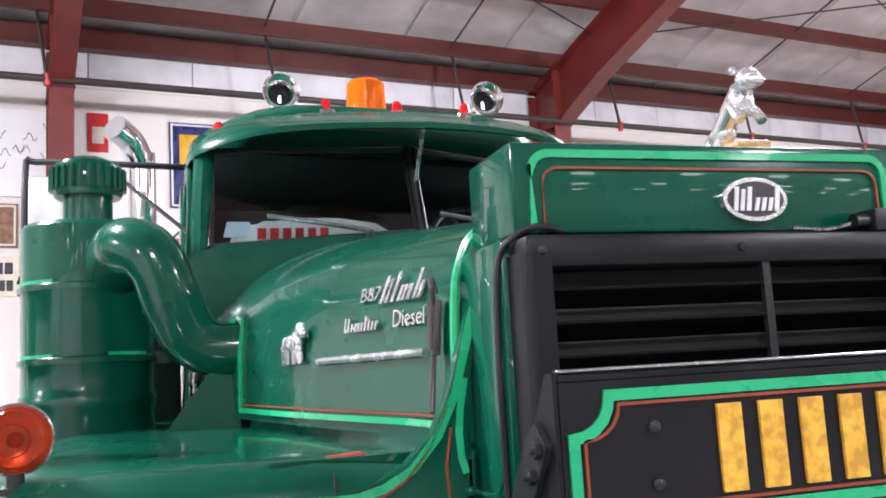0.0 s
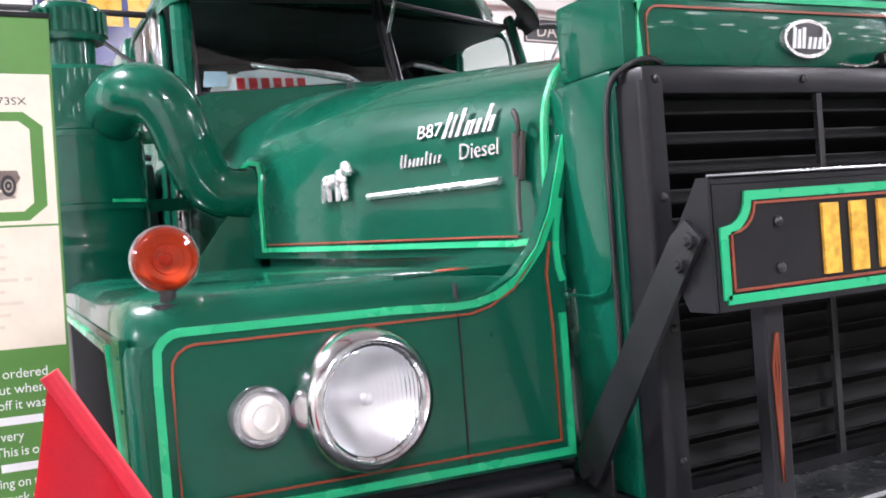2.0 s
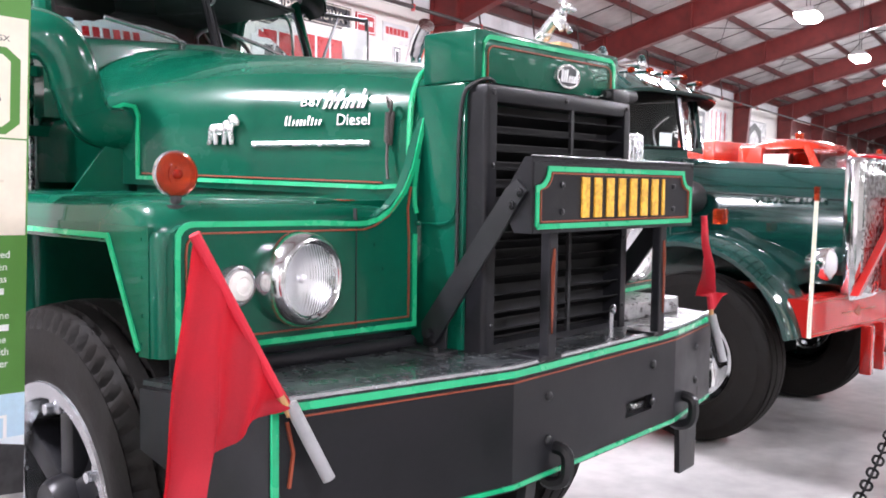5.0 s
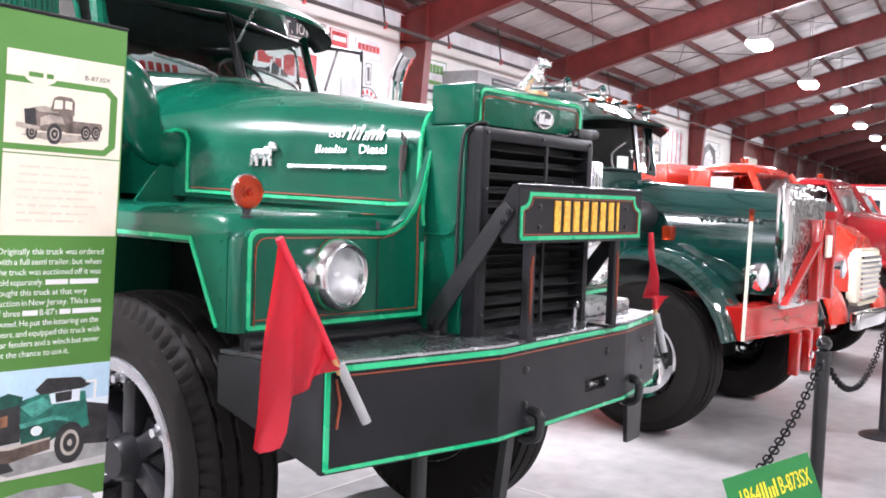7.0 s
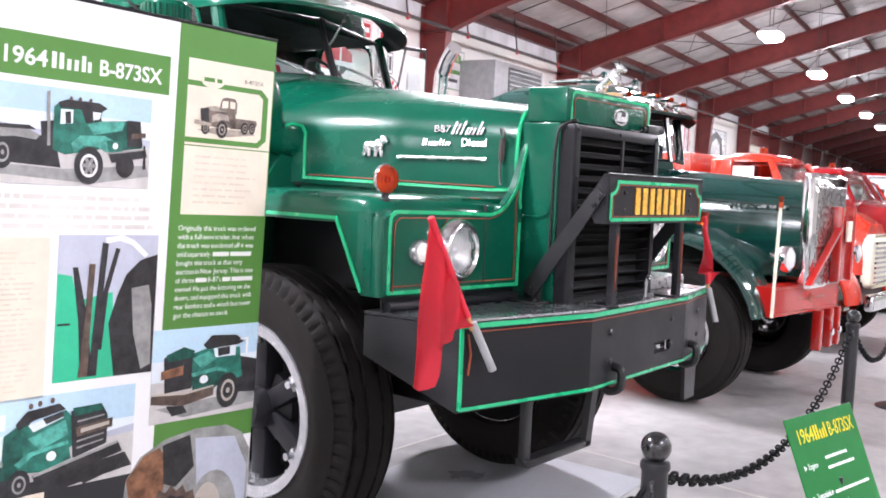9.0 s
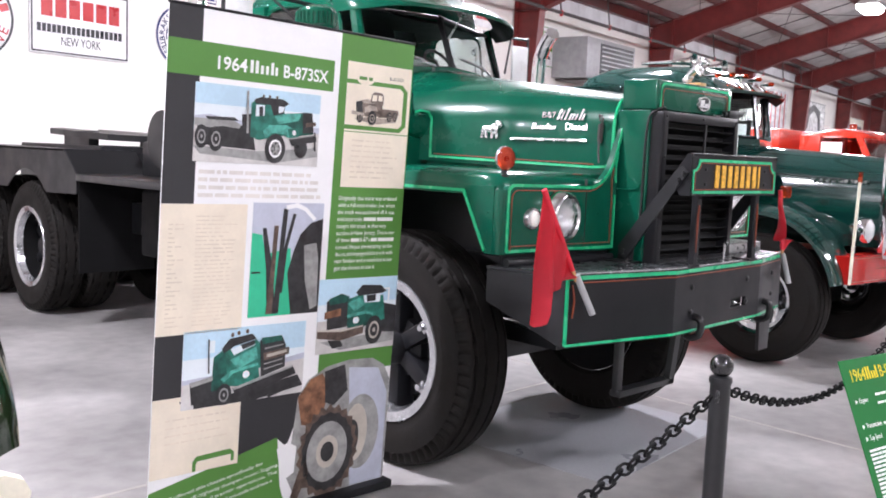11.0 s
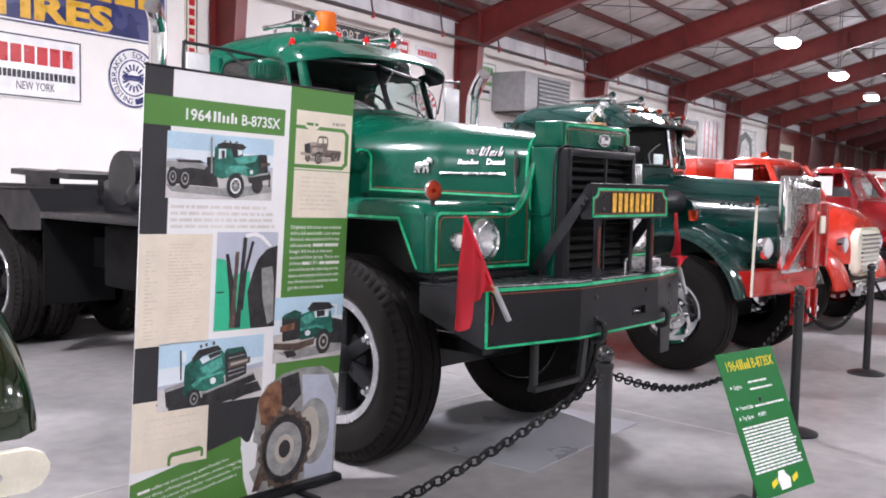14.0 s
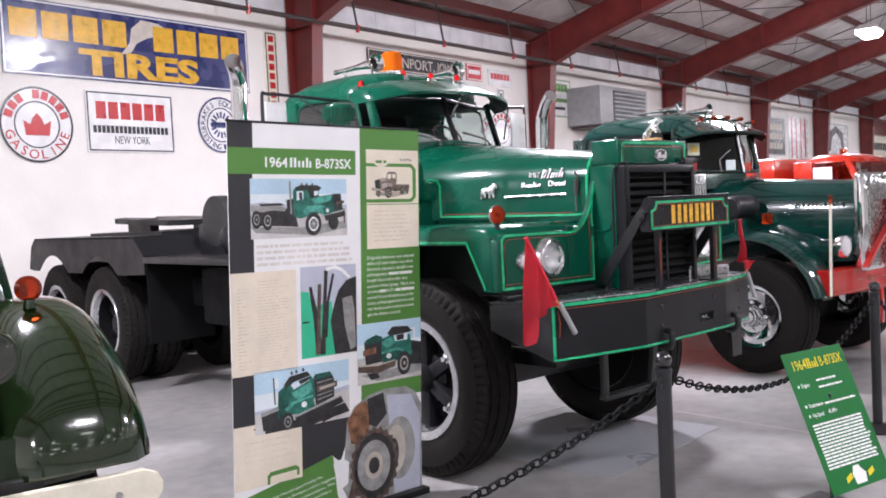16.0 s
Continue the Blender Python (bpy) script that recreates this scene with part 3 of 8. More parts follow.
for s, x, y in ((-1, -1.13, 1.555), (1, 0.90, 1.545)):
    bm = bmesh.new()
    xe = s * (abs(x) + 0.09)
    loft(bm, [[(x, y + 0.002, BZ0), (x - s * 0.02, y + 0.02, BZ0), (x - s * 0.02, y + 0.02, BZ1 - 0.01), (x, y + 0.002, BZ1 - 0.01)],
              [(xe, 1.93, 1.04), (xe - s * 0.02, 1.93, 1.04), (xe - s * 0.02, 1.93, BZ1 - 0.01), (xe, 1.93, BZ1 - 0.01)]])
    part("return_plate", bm, BLACK, bumper, "", 0)
part("slot", box(0.12, 0.31, 1.48, 1.62, 0.945, 1.015), DARK_IN, bumper, "dark winch slot", 0)
part("fairlead", rod((0.20, 1.475, 0.972), (0.28, 1.478, 0.972), 0.011), DULL, bumper)
# deck
deckp = EDGE + [(1.0, 1.95), (-1.2, 1.95)]
part("deck", prism(bmesh.new(), deckp, pose(0, 0, BZ1 - 0.008), 0.012), DECK, truck, "black chequer plate deck", 0)
# raised lozenges of the plate, worn bright on top
bm = bmesh.new()
for j in range(11):
    for i in range(58):
        x, y = -1.08 + 0.033 * i + 0.0165 * (j % 2), 1.475 + 0.031 * j
        if face_y(x) + 0.05 < y < (1.64 if -0.47 < x < 0.55 else 1.80) and x < 0.84:
            a = radians(45 if (i + j) % 2 else -45)
            u, v = Vector((math.cos(a), math.sin(a), 0)), Vector((-math.sin(a), math.cos(a), 0))
            c = Vector((x, y, BZ1 + 0.0035))
            low = [bm.verts.new(c + p) for p in (-0.013 * u, -0.0045 * v, 0.013 * u, 0.0045 * v)]
            top = [bm.verts.new(c + p + Vector((0, 0, 0.0016))) for p in (-0.007 * u, -0.002 * v, 0.007 * u, 0.002 * v)]
            bm.faces.new(top)
            for k in range(4):
                bm.faces.new((low[k], low[(k + 1) % 4], top[(k + 1) % 4], top[k]))
o = part("tread_pattern", bm, WORN, truck, "raised lozenges worn to bare metal", 0)
o["kind"] = "stuff"
# rolled upstand along the back of the deck
for s in (-1, 1):
    xs = [s * (0.43 + 0.09 * i) for i in range(9 if s < 0 else 6)]
    part("deck_upstand", tube(bmesh.new(), [(x, yf(x) - 0.012, BZ1 + 0.018) for x in xs], 0.022, 10, 1, False), SATIN, truck, "", 60)
    part("kick_plate", loft(bmesh.new(), [[(x, yf(x) + 0.016, BZ1), (x, yf(x) + 0.024, BZ1), (x, yf(x) + 0.024, 1.275), (x, yf(x) + 0.016, 1.275)] for x in (xs[0], xs[-1])]), SATIN, truck, "", 0)
# Silver strip along the deck's front edge draws its highlight.
bm = bmesh.new()
ribbon(bm, [(x, y + 0.008, BZ1 + 0.0065) for x, y in EDGE], 0.016, (0, 0, 1), 0.004)
part("worn_edge", bm, RIM, bumper, "bright metal edge strip standing in for its glint")
part("step_plate", box(0.42, 0.86, 1.66, 1.86, BZ1 + 0.004, BZ1 + 0.06, 0.004), GRIPBRIGHT, truck, "bright tread step box")


def bump_line(pts, w, material, name):
    bm = bmesh.new()
    ribbon(bm, [(x, face_y(x), z) for x, z in pts], w, (0, -1, 0), 0.005)
    part(name, bm, material, bumper, "", 0)


zt, zb = BZ1 - 0.012, BZ0 + 0.012
XS = [-1.118, -0.46, 0.46, 0.888]
bump_line([(x, zt) for x in XS], 0.018, STRIPE, "top_line")
bump_line([(x, zb) for x in XS], 0.012, STRIPE, "bottom_line")
bump_line([(-1.118, zb), (-1.118, zt)], 0.018, STRIPE, "end_line")
bump_line([(x, zt - 0.022) for x in (-1.07, -0.46, 0.46, 0.86)], 0.004, ORANGE_PIN, "pin_line")
bump_line([(-1.09, zt - 0.03), (-1.075, zt - 0.1), (-1.085, zb + 0.12)], 0.007, ORANGE_PIN, "pin_flourish")
for x, z in [(x, z) for x in (-0.3, 0.3, 0.7) for z in (0.98, 1.1)]:
    bm = bmesh.new()
    ball(bm, (x, face_y(x) - 0.002, z), 0.014, 1, 0.6, 1, 12)
    part("bolt", bm, BLACK, bumper)
for x in (-0.26, 0.56):
    bm = bmesh.new()
    yk = face_y(x)
    tube(bm, [(x, yk + 0.03, 0.95), (x, yk - 0.03, 0.945), (x + 0.003, yk - 0.04, 0.91), (x + 0.005, yk - 0.03, 0.865), (x + 0.006, yk + 0.01, 0.845), (x + 0.006, yk + 0.04, 0.85)], 0.019, 8, 4)
    part("tow_hook", bm, BLACK, bumper)
bm = bmesh.new()
bx(bm, -0.745, -0.70, 1.52, 1.55, 0.62, BZ0 + 0.1, 0.004)
loft(bm, [[(-0.33, 1.50, 0.61), (-0.33, 1.53, 0.61), (-0.285, 1.53, 0.61), (-0.285, 1.50, 0.61)], [(-0.27, 1.50, 0.96), (-0.27, 1.53, 0.96), (-0.225, 1.53, 0.96), (-0.225, 1.50, 0.96)]])
bx(bm, -0.745, -0.29, 1.50, 1.56, 0.605, 0.635, 0.004)
part("bumper_step", bm, BLACK, truck, "black hanging bar step")
bm = bmesh.new()
loft(bm, [[(0.60, 1.50, 0.66), (0.73, 1.51, 0.66), (0.73, 1.53, 0.66), (0.60, 1.52, 0.66)], [(0.58, 1.50, 0.95), (0.74, 1.51, 0.95), (0.74, 1.53, 0.95), (0.58, 1.52, 0.95)]])
part("hanger_plate", bm, BLACK, truck, "black hanging steel plate")

# name board on its frame
board = part("name_board", box(-0.425, 0.425, 1.395, 1.42, 1.545, 1.73), SATIN, truck, "charcoal name board with gold blocks", 0)
bm = bmesh.new()
for s in (-1, 1):
    side = Matrix(((0, 0, 1, s * 0.429 - 0.003), (1, 0, 0, 0), (0, 1, 0, 0), (0, 0, 0, 1)))
    prism(bm, [(1.396, 1.545), (1.45, 1.545), (1.478, 1.59), (1.478, 1.655), (1.418, 1.742), (1.396, 1.742)], side, 0.006)
bx(bm, -0.424, 0.424, 1.398, 1.425, 1.73, 1.741, 0.002)
part("board_case", bm, SATIN, board, "", 0)
part("board_rail", box(-0.426, 0.426, 1.392, 1.404, 1.7425, 1.7465, 0.0015), RIM, board, "thin worn bright edge")
PB = 1.394
cut = 0.05
outl = [(-0.41, 1.562), (0.41, 1.562), (0.41, 1.66), *[(x, z) for x, z in arc(0.41, 1.712, 0.05, 270, 180, 5)], *[(x, z) for x, z in arc(-0.41, 1.712, 0.05, 0, -90, 5)], (-0.41, 1.562)]
bm = bmesh.new()
ribbon(bm, [(x, PB, z) for x, z in outl], 0.014, (0, -1, 0))
part("edge_line", bm, STRIPE, board, "", 0)
bm = bmesh.new()
ribbon(bm, [(x * 0.965, PB, 1.64 + (z - 1.64) * 0.84) for x, z in outl], 0.004, (0, -1, 0))
part("pin_line", bm, ORANGE_PIN, board, "", 0)
for i in range(8):
    x = -0.21 + 0.0625 * i
    wl = 0.014 if i == 7 else 0.036
    bm = bmesh.new()
    bx(bm, x, x + wl, PB - 0.004, PB + 0.002, 1.582, 1.692, 0.001)
    part("name_block", bm, GOLD, board, "gold leaf block" if i == 0 else "", 0)
for x, z in ((-0.3, 1.6), (-0.3, 1.67), (0.3, 1.6), (0.3, 1.67)):
    bm = bmesh.new()
    ball(bm, (x, PB, z), 0.009, 1, 0.7, 1, 10)
    part("bolt", bm, BLACK, board)
for s in (-1, 1):
    part("board_leg", box(s * 0.295 - 0.02, s * 0.295 + 0.02, 1.42, 1.45, BZ1, 1.56, 0.004), SATIN, board, "", 0)
    part("leg_foot", box(s * 0.3 - 0.05, s * 0.3 + 0.05, 1.42, 1.52, BZ1 + 0.004, BZ1 + 0.016, 0.002), SATIN, board, "", 0)
    bm = bmesh.new()
    for top, bend in ((-0.006, -0.008), (0.0, 0.0), (0.006, 0.008)):
        ribbon(bm, [(s * 0.295 + top * 0.3, 1.4185, 1.5), (s * 0.3 + top, 1.4185, 1.45), (s * 0.3 + bend * 0.5, 1.4185, 1.38), (s * 0.3, 1.4185, 1.27)], 0.0022, (0, -1, 0), 0.002)
    part("pin_flame", bm, ORANGE_PIN, board, "", 0)
    bm = bmesh.new()
    side = Matrix(((0, 0, s, s * 0.433), (1, 0, 0, 0), (0, 1, 0, 0), (0, 0, 0, 1)))
    prism(bm, [(1.405, 1.655), (1.437, 1.683), (1.472, 1.66), (1.77, 1.275), (1.765, 1.238), (1.718, 1.222), (1.70, 1.245)], side, 0.009)
    part("board_strut", bm, BLACK, board, "", 0)
    for y, z in ((1.428, 1.652), (1.452, 1.618)):
        bm = bmesh.new()
        cy(bm, (s * 0.440, y, z), (s * 0.450, y, z), 0.013, seg=6)
        cy(bm, (s * 0.450, y, z), (s * 0.456, y, z), 0.008, 0.006, seg=10)
        part("bolt", bm, BLACK, board)
    bm = bmesh.new()
    bx(bm, s * 0.50, s * 0.405, 1.66, 1.80, BZ1 + 0.003, BZ1 + 0.013, 0.003)
    bx(bm, s * 0.425, s * 0.417, 1.69, 1.78, BZ1 + 0.012, 1.275, 0.003)
    cy(bm, (s * 0.417, 1.735, 1.25), (s * 0.455, 1.735, 1.25), 0.014, seg=6)
    cy(bm, (s * 0.475, 1.69, BZ1 + 0.012), (s * 0.475, 1.69, BZ1 + 0.026), 0.012, seg=6)
    part("strut_foot", bm, BLACK, board)
bm = bmesh.new()
tube(bm, [(0.11, 1.49, BZ1), (0.11, 1.49, 1.285), (0.105, 1.48, 1.298), (0.085, 1.468, 1.303), (0.06, 1.452, 1.3), (0.05, 1.446, 1.292)], 0.0085, 10, 3)
cy(bm, (0.11, 1.49, BZ1), (0.11, 1.49, BZ1 + 0.012), 0.022, seg=14)
part("crank_pin", bm, RIM, truck, "bright cranked steel pin")

# radiator
part("radiator_shell", box(-0.386, 0.386, 1.665, 1.87, 1.2, 1.95, 0.008), GREEN, truck, "green radiator shell")
cowl = part("radiator_cap_tank", box(-0.368, 0.368, 1.645, 1.845, 1.953, 2.10, 0.009), GREEN, truck, "green radiator header with bright line")
CY = 1.6435
o1 = [(-0.335, 1.955), (-0.335, 2.055), *arc(-0.305, 2.05, 0.03, 180, 90, 5), *arc(0.305, 2.05, 0.03, 90, 0, 5), (0.335, 1.955)]
bm = bmesh.new()
ribbon(bm, [(x, CY, z) for x, z in o1], 0.013, (0, -1, 0))
part("edge_line", bm, STRIPE, cowl, "", 0)
bm = bmesh.new()
ribbon(bm, [(x * 0.945, CY, 1.955 + (z - 1.955) * 0.82) for x, z in o1], 0.004, (0, -1, 0))
part("pin_line", bm, ORANGE_PIN, cowl, "", 0)
ov = [(0.06 + 0.062 * math.cos(2 * math.pi * i / 32), 2.005 + 0.037 * math.sin(2 * math.pi * i / 32)) for i in range(32)]
emb = part("oval_badge", prism(bmesh.new(), ov, FRONT @ pose(0, 0, -CY), 0.012), BADGE, cowl, "oval chrome badge")
part("badge_field", prism(bmesh.new(), [(0.06 + (x - 0.06) * 0.86, 2.005 + (z - 2.005) * 0.8) for x, z in ov], FRONT @ pose(0, 0, -CY + 0.012), 0.002), PBLACK, emb, "", 0)
for x0, x1, h in ((0.014, 0.021, 0.04), (0.026, 0.033, 0.036), (0.038, 0.046, 0.04), (0.053, 0.06, 0.022), (0.066, 0.073, 0.022), (0.079, 0.086, 0.022), (0.092, 0.1, 0.042)):
    part("badge_mark", prism(bmesh.new(), [(x0, 1.985), (x1, 1.985), (x1 + 0.006, 1.985 + h), (x0 + 0.006, 1.985 + h)], FRONT @ pose(0, 0, -CY + 0.014), 0.003), WHITE, emb, "", 0)
# plain chrome mascot
bm = bmesh.new()
MX = 0.1
tube(bm, [(MX, 1.765, 2.13), (MX, 1.755, 2.155), (MX, 1.73, 2.18), (MX, 1.705, 2.2), (MX, 1.69, 2.215)], 0.021, 12)
ball(bm, (MX, 1.752, 2.15), 0.022, 0.85, 1, 1.1, 12)
ball(bm, (MX, 1.7, 2.193), 0.026, 0.9, 0.9, 1.15, 14)
ball(bm, (MX, 1.672, 2.226), 0.022, 1.05, 1, 0.9, 14)
ball(bm, (MX, 1.652, 2.219), 0.014, 1.25, 0.9, 0.85, 12)
for x in (-0.022, 0.022):
    ball(bm, (MX + x, 1.682, 2.243), 0.008, 1, 1, 1, 8)
    tube(bm, [(MX + x * 0.8, 1.705, 2.188), (MX + x, 1.685, 2.168), (MX + x, 1.674, 2.152)], 0.009, 8)
    tube(bm, [(MX + x * 0.7, 1.755, 2.15), (MX + x * 0.8, 1.775, 2.135), (MX + x * 0.8, 1.765, 2.115)], 0.01, 8)
part("mascot", bm, BADGE, cowl, "plain chrome mascot")
part("mascot_base", box(MX - 0.035, MX + 0.035, 1.67, 1.8, 2.10, 2.118, 0.006), WOOD, cowl, "tan mounting block")
# valve and cable on the header
bm = bmesh.new()
bx(bm, 0.27, 0.37, 1.60, 1.65, 1.945, 1.985, 0.006)
cy(bm, (0.24, 1.62, 1.965), (0.28, 1.62, 1.965), 0.012)
cy(bm, (0.36, 1.62, 1.97), (0.42, 1.62, 1.97), 0.02)
part("shutter_cylinder", bm, BLACK, truck, "small black shutter cylinder")
bm = bmesh.new()
tube(bm, [(0.25, 1.62, 1.965), (0.18, 1.61, 1.95), (0.1, 1.6, 1.952)], 0.003, 6)
part("cable", bm, DULL, truck)
bm = bmesh.new()
tube(bm, [(-0.29, 1.64, 1.956), (-0.33, 1.628, 1.962), (-0.368, 1.64, 1.95), (-0.388, 1.668, 1.915), (-0.392, 1.68, 1.8), (-0.392, 1.682, 1.62), (-0.392, 1.684, 1.4)], 0.0055, 8)
part("cable", bm, BLACK, truck)
bm = bmesh.new()
tube(bm, [(-0.392, 1.684, 1.63), (-0.393, 1.7, 1.575), (-0.394, 1.74, 1.557), (-0.40, 1.815, 1.557)], 0.0035, 6)
ball(bm, (-0.404, 1.822, 1.556), 0.009, 1, 1, 1, 8)
part("drain_line", bm, GREEN, truck)

# shutter housing: rounded case with louvres
S0, S1, SZ0, SZ1, SY = -0.375, 0.375, 1.2, 1.95, 1.595
def upright(x0, x1, out):
    """One side of the case: a hollow-looking post with a rounded outer front corner."""
    r = 0.016
    pts = [(x0, 1.672)] + [(x0 + out * (r - r * math.cos(radians(k))), SY + r - r * math.sin(radians(k))) for k in (0, 22, 45, 67, 90)] + [(x1, SY), (x1, 1.672)]
    return loft(bmesh.new(), [[(x, y, z) for x, y in pts] for z in (SZ0, SZ1 - 0.03)])


shut = part("shutter_case", upright(S0, S0 + 0.044, 1), SATIN, truck, "charcoal shutter case with dark louvres")
part("case_side", upright(S1, S1 - 0.044, -1), SATIN, shut)
bm = bmesh.new()
bx(bm, S0 + 0.004, S1 - 0.004, SY + 0.002, 1.672, SZ1 - 0.055, SZ1 - 0.004, 0.011)
part("case_top", bm, SATIN, shut)
part("case_foot", box(S0 + 0.045, S1 - 0.045, SY + 0.008, 1.672, SZ0, SZ0 + 0.02), SATIN, shut)
part("core", box(S0 + 0.045, S1 - 0.045, 1.662, 1.672, SZ0 + 0.02, SZ1 - 0.056), DARK_IN, shut, "", 0)
sl = None
for i in range(13):
    z = SZ0 + 0.045 + i * 0.0505
    if sl is None:
        bm = bmesh.new()
        bx(bm, S0 + 0.045, S1 - 0.045, -0.026, 0.026, -0.0015, 0.0015, m=Matrix.Rotation(radians(-30), 4, "X"))
        cy(bm, (S0 + 0.045, -0.0235, 0.0125), (S1 - 0.045, -0.0235, 0.0125), 0.0032, seg=8)
        sl = part("louvre", bm, BLACK_SHADE, shut)
        sl.matrix_basis = pose(0, SY + 0.036, z)
    else:
        again(sl, shut, pose(0, SY + 0.036, z))
part("centre_bar", box(0.038, 0.052, SY + 0.008, SY + 0.018, SZ0 + 0.02, SZ1 - 0.05), DARK_IN, shut, "", 0)
for x, z in [(x, z) for x in (S0 + 0.03, S1 - 0.03) for z in (SZ1 - 0.028, 1.722, 1.5, 1.275)] + [(0.0, SZ1 - 0.028)]:
    bm = bmesh.new()
    ball(bm, (x, SY, z), 0.008, 1, 0.7, 1, 10)
    part("bolt", bm, BLACK, shut)

# fenders
FZ = 1.605
FXL = 1.142
for s in (-1, 1):
    poly = [(s * 1.165, 1.25), (s * 0.403, 1.25), (s * 0.403, 1.62), (s * 0.395, 1.72), (s * 0.378, 1.82), (s * 0.36, 1.9), (s * 0.382, 1.872), (s * 0.398, 1.82), (s * 0.43, 1.716), (s * 0.46, 1.652), (s * 0.508, 1.604), (s * 0.56, 1.578), (s * 0.63, 1.57), (s * 1.13, 1.565), (s * 1.16, 1.54), (s * 1.17, 1.5)]
    fen = part("fender", prism(bmesh.new(), [(-0.0, 0), (0.01, 0), (0.01, 0.01)], pose(s * 0.6, 2.6, 1.5), 0.01), GREEN, truck, "green front fender with bright edge lines")
    bm = bmesh.new()
    vs = [bm.verts.new((x, yf(x), z)) for x, z in poly]
    vb = [bm.verts.new((x, yf(x) + 0.03, z)) for x, z in poly]
    bm.faces.new(vs)
    bm.faces.new(vb[::-1])
    for i in range(len(vs)):
        j = (i + 1) % len(vs)
        bm.faces.new((vs[i], vs[j], vb[j], vb[i]))
    part("front_panel", bm, GREEN, fen, "", 30)
    # top with rolled front and outer edges
    bm = bmesh.new()
    prof = [(s * 0.5, FZ - 0.02), (s * 0.65, FZ - 0.004), (s * 1.10, FZ - 0.007), (s * 1.16, FZ - 0.012), (s * 1.184, FZ - 0.034), (s * 1.19, 1.515), (s * 1.175, 1.515), (s * 1.16, FZ - 0.07), (s * 0.5, FZ - 0.06)]
    rings = []
    for y, dz in ((0.999, -0.055), (1.003, -0.035), (1.012, -0.015), (1.028, 0.004), (1.055, 0.02), (1.12, 0.028), (2.0, 0.034), (3.6, 0.034)):
        rings.append([(x, (yf(x) + y - 1.0 + 0.002 + 0.066 * (max(0, abs(x) - 1.1) / 0.09) ** 2) if y < 1.5 else 1.0 + y, z + (dz if z > 1.52 else 0)) for x, z in prof])
    loft(bm, rings)
    part("top_panel", bm, GREEN, fen, "", 40)
    # rounded upright corner between front and side
    bm = bmesh.new()
    ya = yf(1.155)
    arcp = [(1.14, ya)] + [(1.152 + 0.038 * math.sin(radians(a)), ya + 0.05 - 0.05 * math.cos(radians(a))) for a in range(0, 91, 15)]
    outer = [(s * x, y - 0.002) for x, y in arcp]
    inner = [(s * (x - 0.02), y + 0.012) for x, y in reversed(arcp)]
    loft(bm, [[(x - s * d, y + d, z) for x, y in outer + inner] for z, d in ((1.25, 0.0), (1.53, 0.0), (1.548, 0.004))])
    part("corner_panel", bm, GREEN, fen, "", 50)
    # side skirt with slanted rear edge
    bm = bmesh.new()
    sk = [(1.935, 1.25), (1.98, 1.25), (2.13, 1.52), (3.55, 1.52), (3.55, 1.56), (1.935, 1.56)]
    side = Matrix(((0, 0, s, s * 1.178), (1, 0, 0, 0), (0, 1, 0, 0), (0, 0, 0, 1)))
    prism(bm, sk, side, 0.014)
    part("side_skirt", bm, GREEN, fen, "", 0)
    bm = bmesh.new()
    ribbon(bm, [(s * 1.1945, 1.98, 1.262), (s * 1.1945, 2.125, 1.532), (s * 1.1945, 3.5, 1.532)], 0.014, (s, 0, 0))
    part("edge_line", bm, STRIPE, fen, "", 0)

    def fl(pts, w, m, name):
        bm = bmesh.new()
        ribbon(bm, [(x, yf(x) - 0.002, z) for x, z in pts], w, (s * 0.09, -1, 0))
        part(name, bm, m, fen, "", 0)

    left = [(s * FXL, 1.262), (s * FXL, 1.49), *[(s * (FXL - 0.04 + 0.04 * math.cos(radians(a))), 1.526 + 0.04 * math.sin(radians(a))) for a in (20, 45, 70, 90)]]
    swoop = [(s * 0.74, 1.563), (s * 0.63, 1.558), (s * 0.585, 1.56), (s * 0.545, 1.57), (s * 0.497, 1.597), (s * 0.452, 1.648), (s * 0.42, 1.714), (s * 0.39, 1.82), (s * 0.371, 1.885)]
    fl(left + swoop, 0.014, STRIPE, "edge_line")
    fl([(s * FXL, 1.264), (s * 0.414, 1.264), (s * 0.414, 1.525)], 0.014, STRIPE, "edge_line")
    fl([(s * 0.408, 1.585), (s * 0.415, 1.61), (s * 0.417, 1.65), (s * 0.413, 1.69), (s * 0.403, 1.74)], 0.012, STRIPE, "edge_line")
    ins = [(x - s * 0.022 if abs(x) > 0.9 else x, z - 0.022 if z > 1.5 else z) for x, z in left]
    fl([(s * (FXL - 0.022), 1.285), *ins, *[(x + s * 0.014, z - 0.018) for x, z in swoop[2:7]]], 0.004, ORANGE_PIN, "pin_line")
    fl([(s * (FXL - 0.025), 1.287), (s * 0.436, 1.287), (s * 0.436, 1.5), (s * 0.441, 1.6), (s * 0.43, 1.66)], 0.004, ORANGE_PIN, "pin_line")
    part("panel_seam", box(s * 0.622 - 0.0015, s * 0.622 + 0.0015, yf(0.622) - 0.003, yf(0.622) + 0.01, 1.25, 1.6), DARK_IN, fen, "", 0)
    for x, y, z in ((0.56, yf(0.56) - 0.001, 1.5), (0.53, yf(0.53) - 0.001, 1.43), (0.88, 2.0, FZ - 0.004), (1.192, 1.965, 1.53), (1.192, 1.965, 1.44), (1.192, 1.965, 1.35), (1.192, 1.97, 1.28)):
        bm = bmesh.new()
        ball(bm, (s * x, y, z), 0.006, 0.5, 0.5, 0.8, 8)
        part("rivet", bm, GREEN, fen)
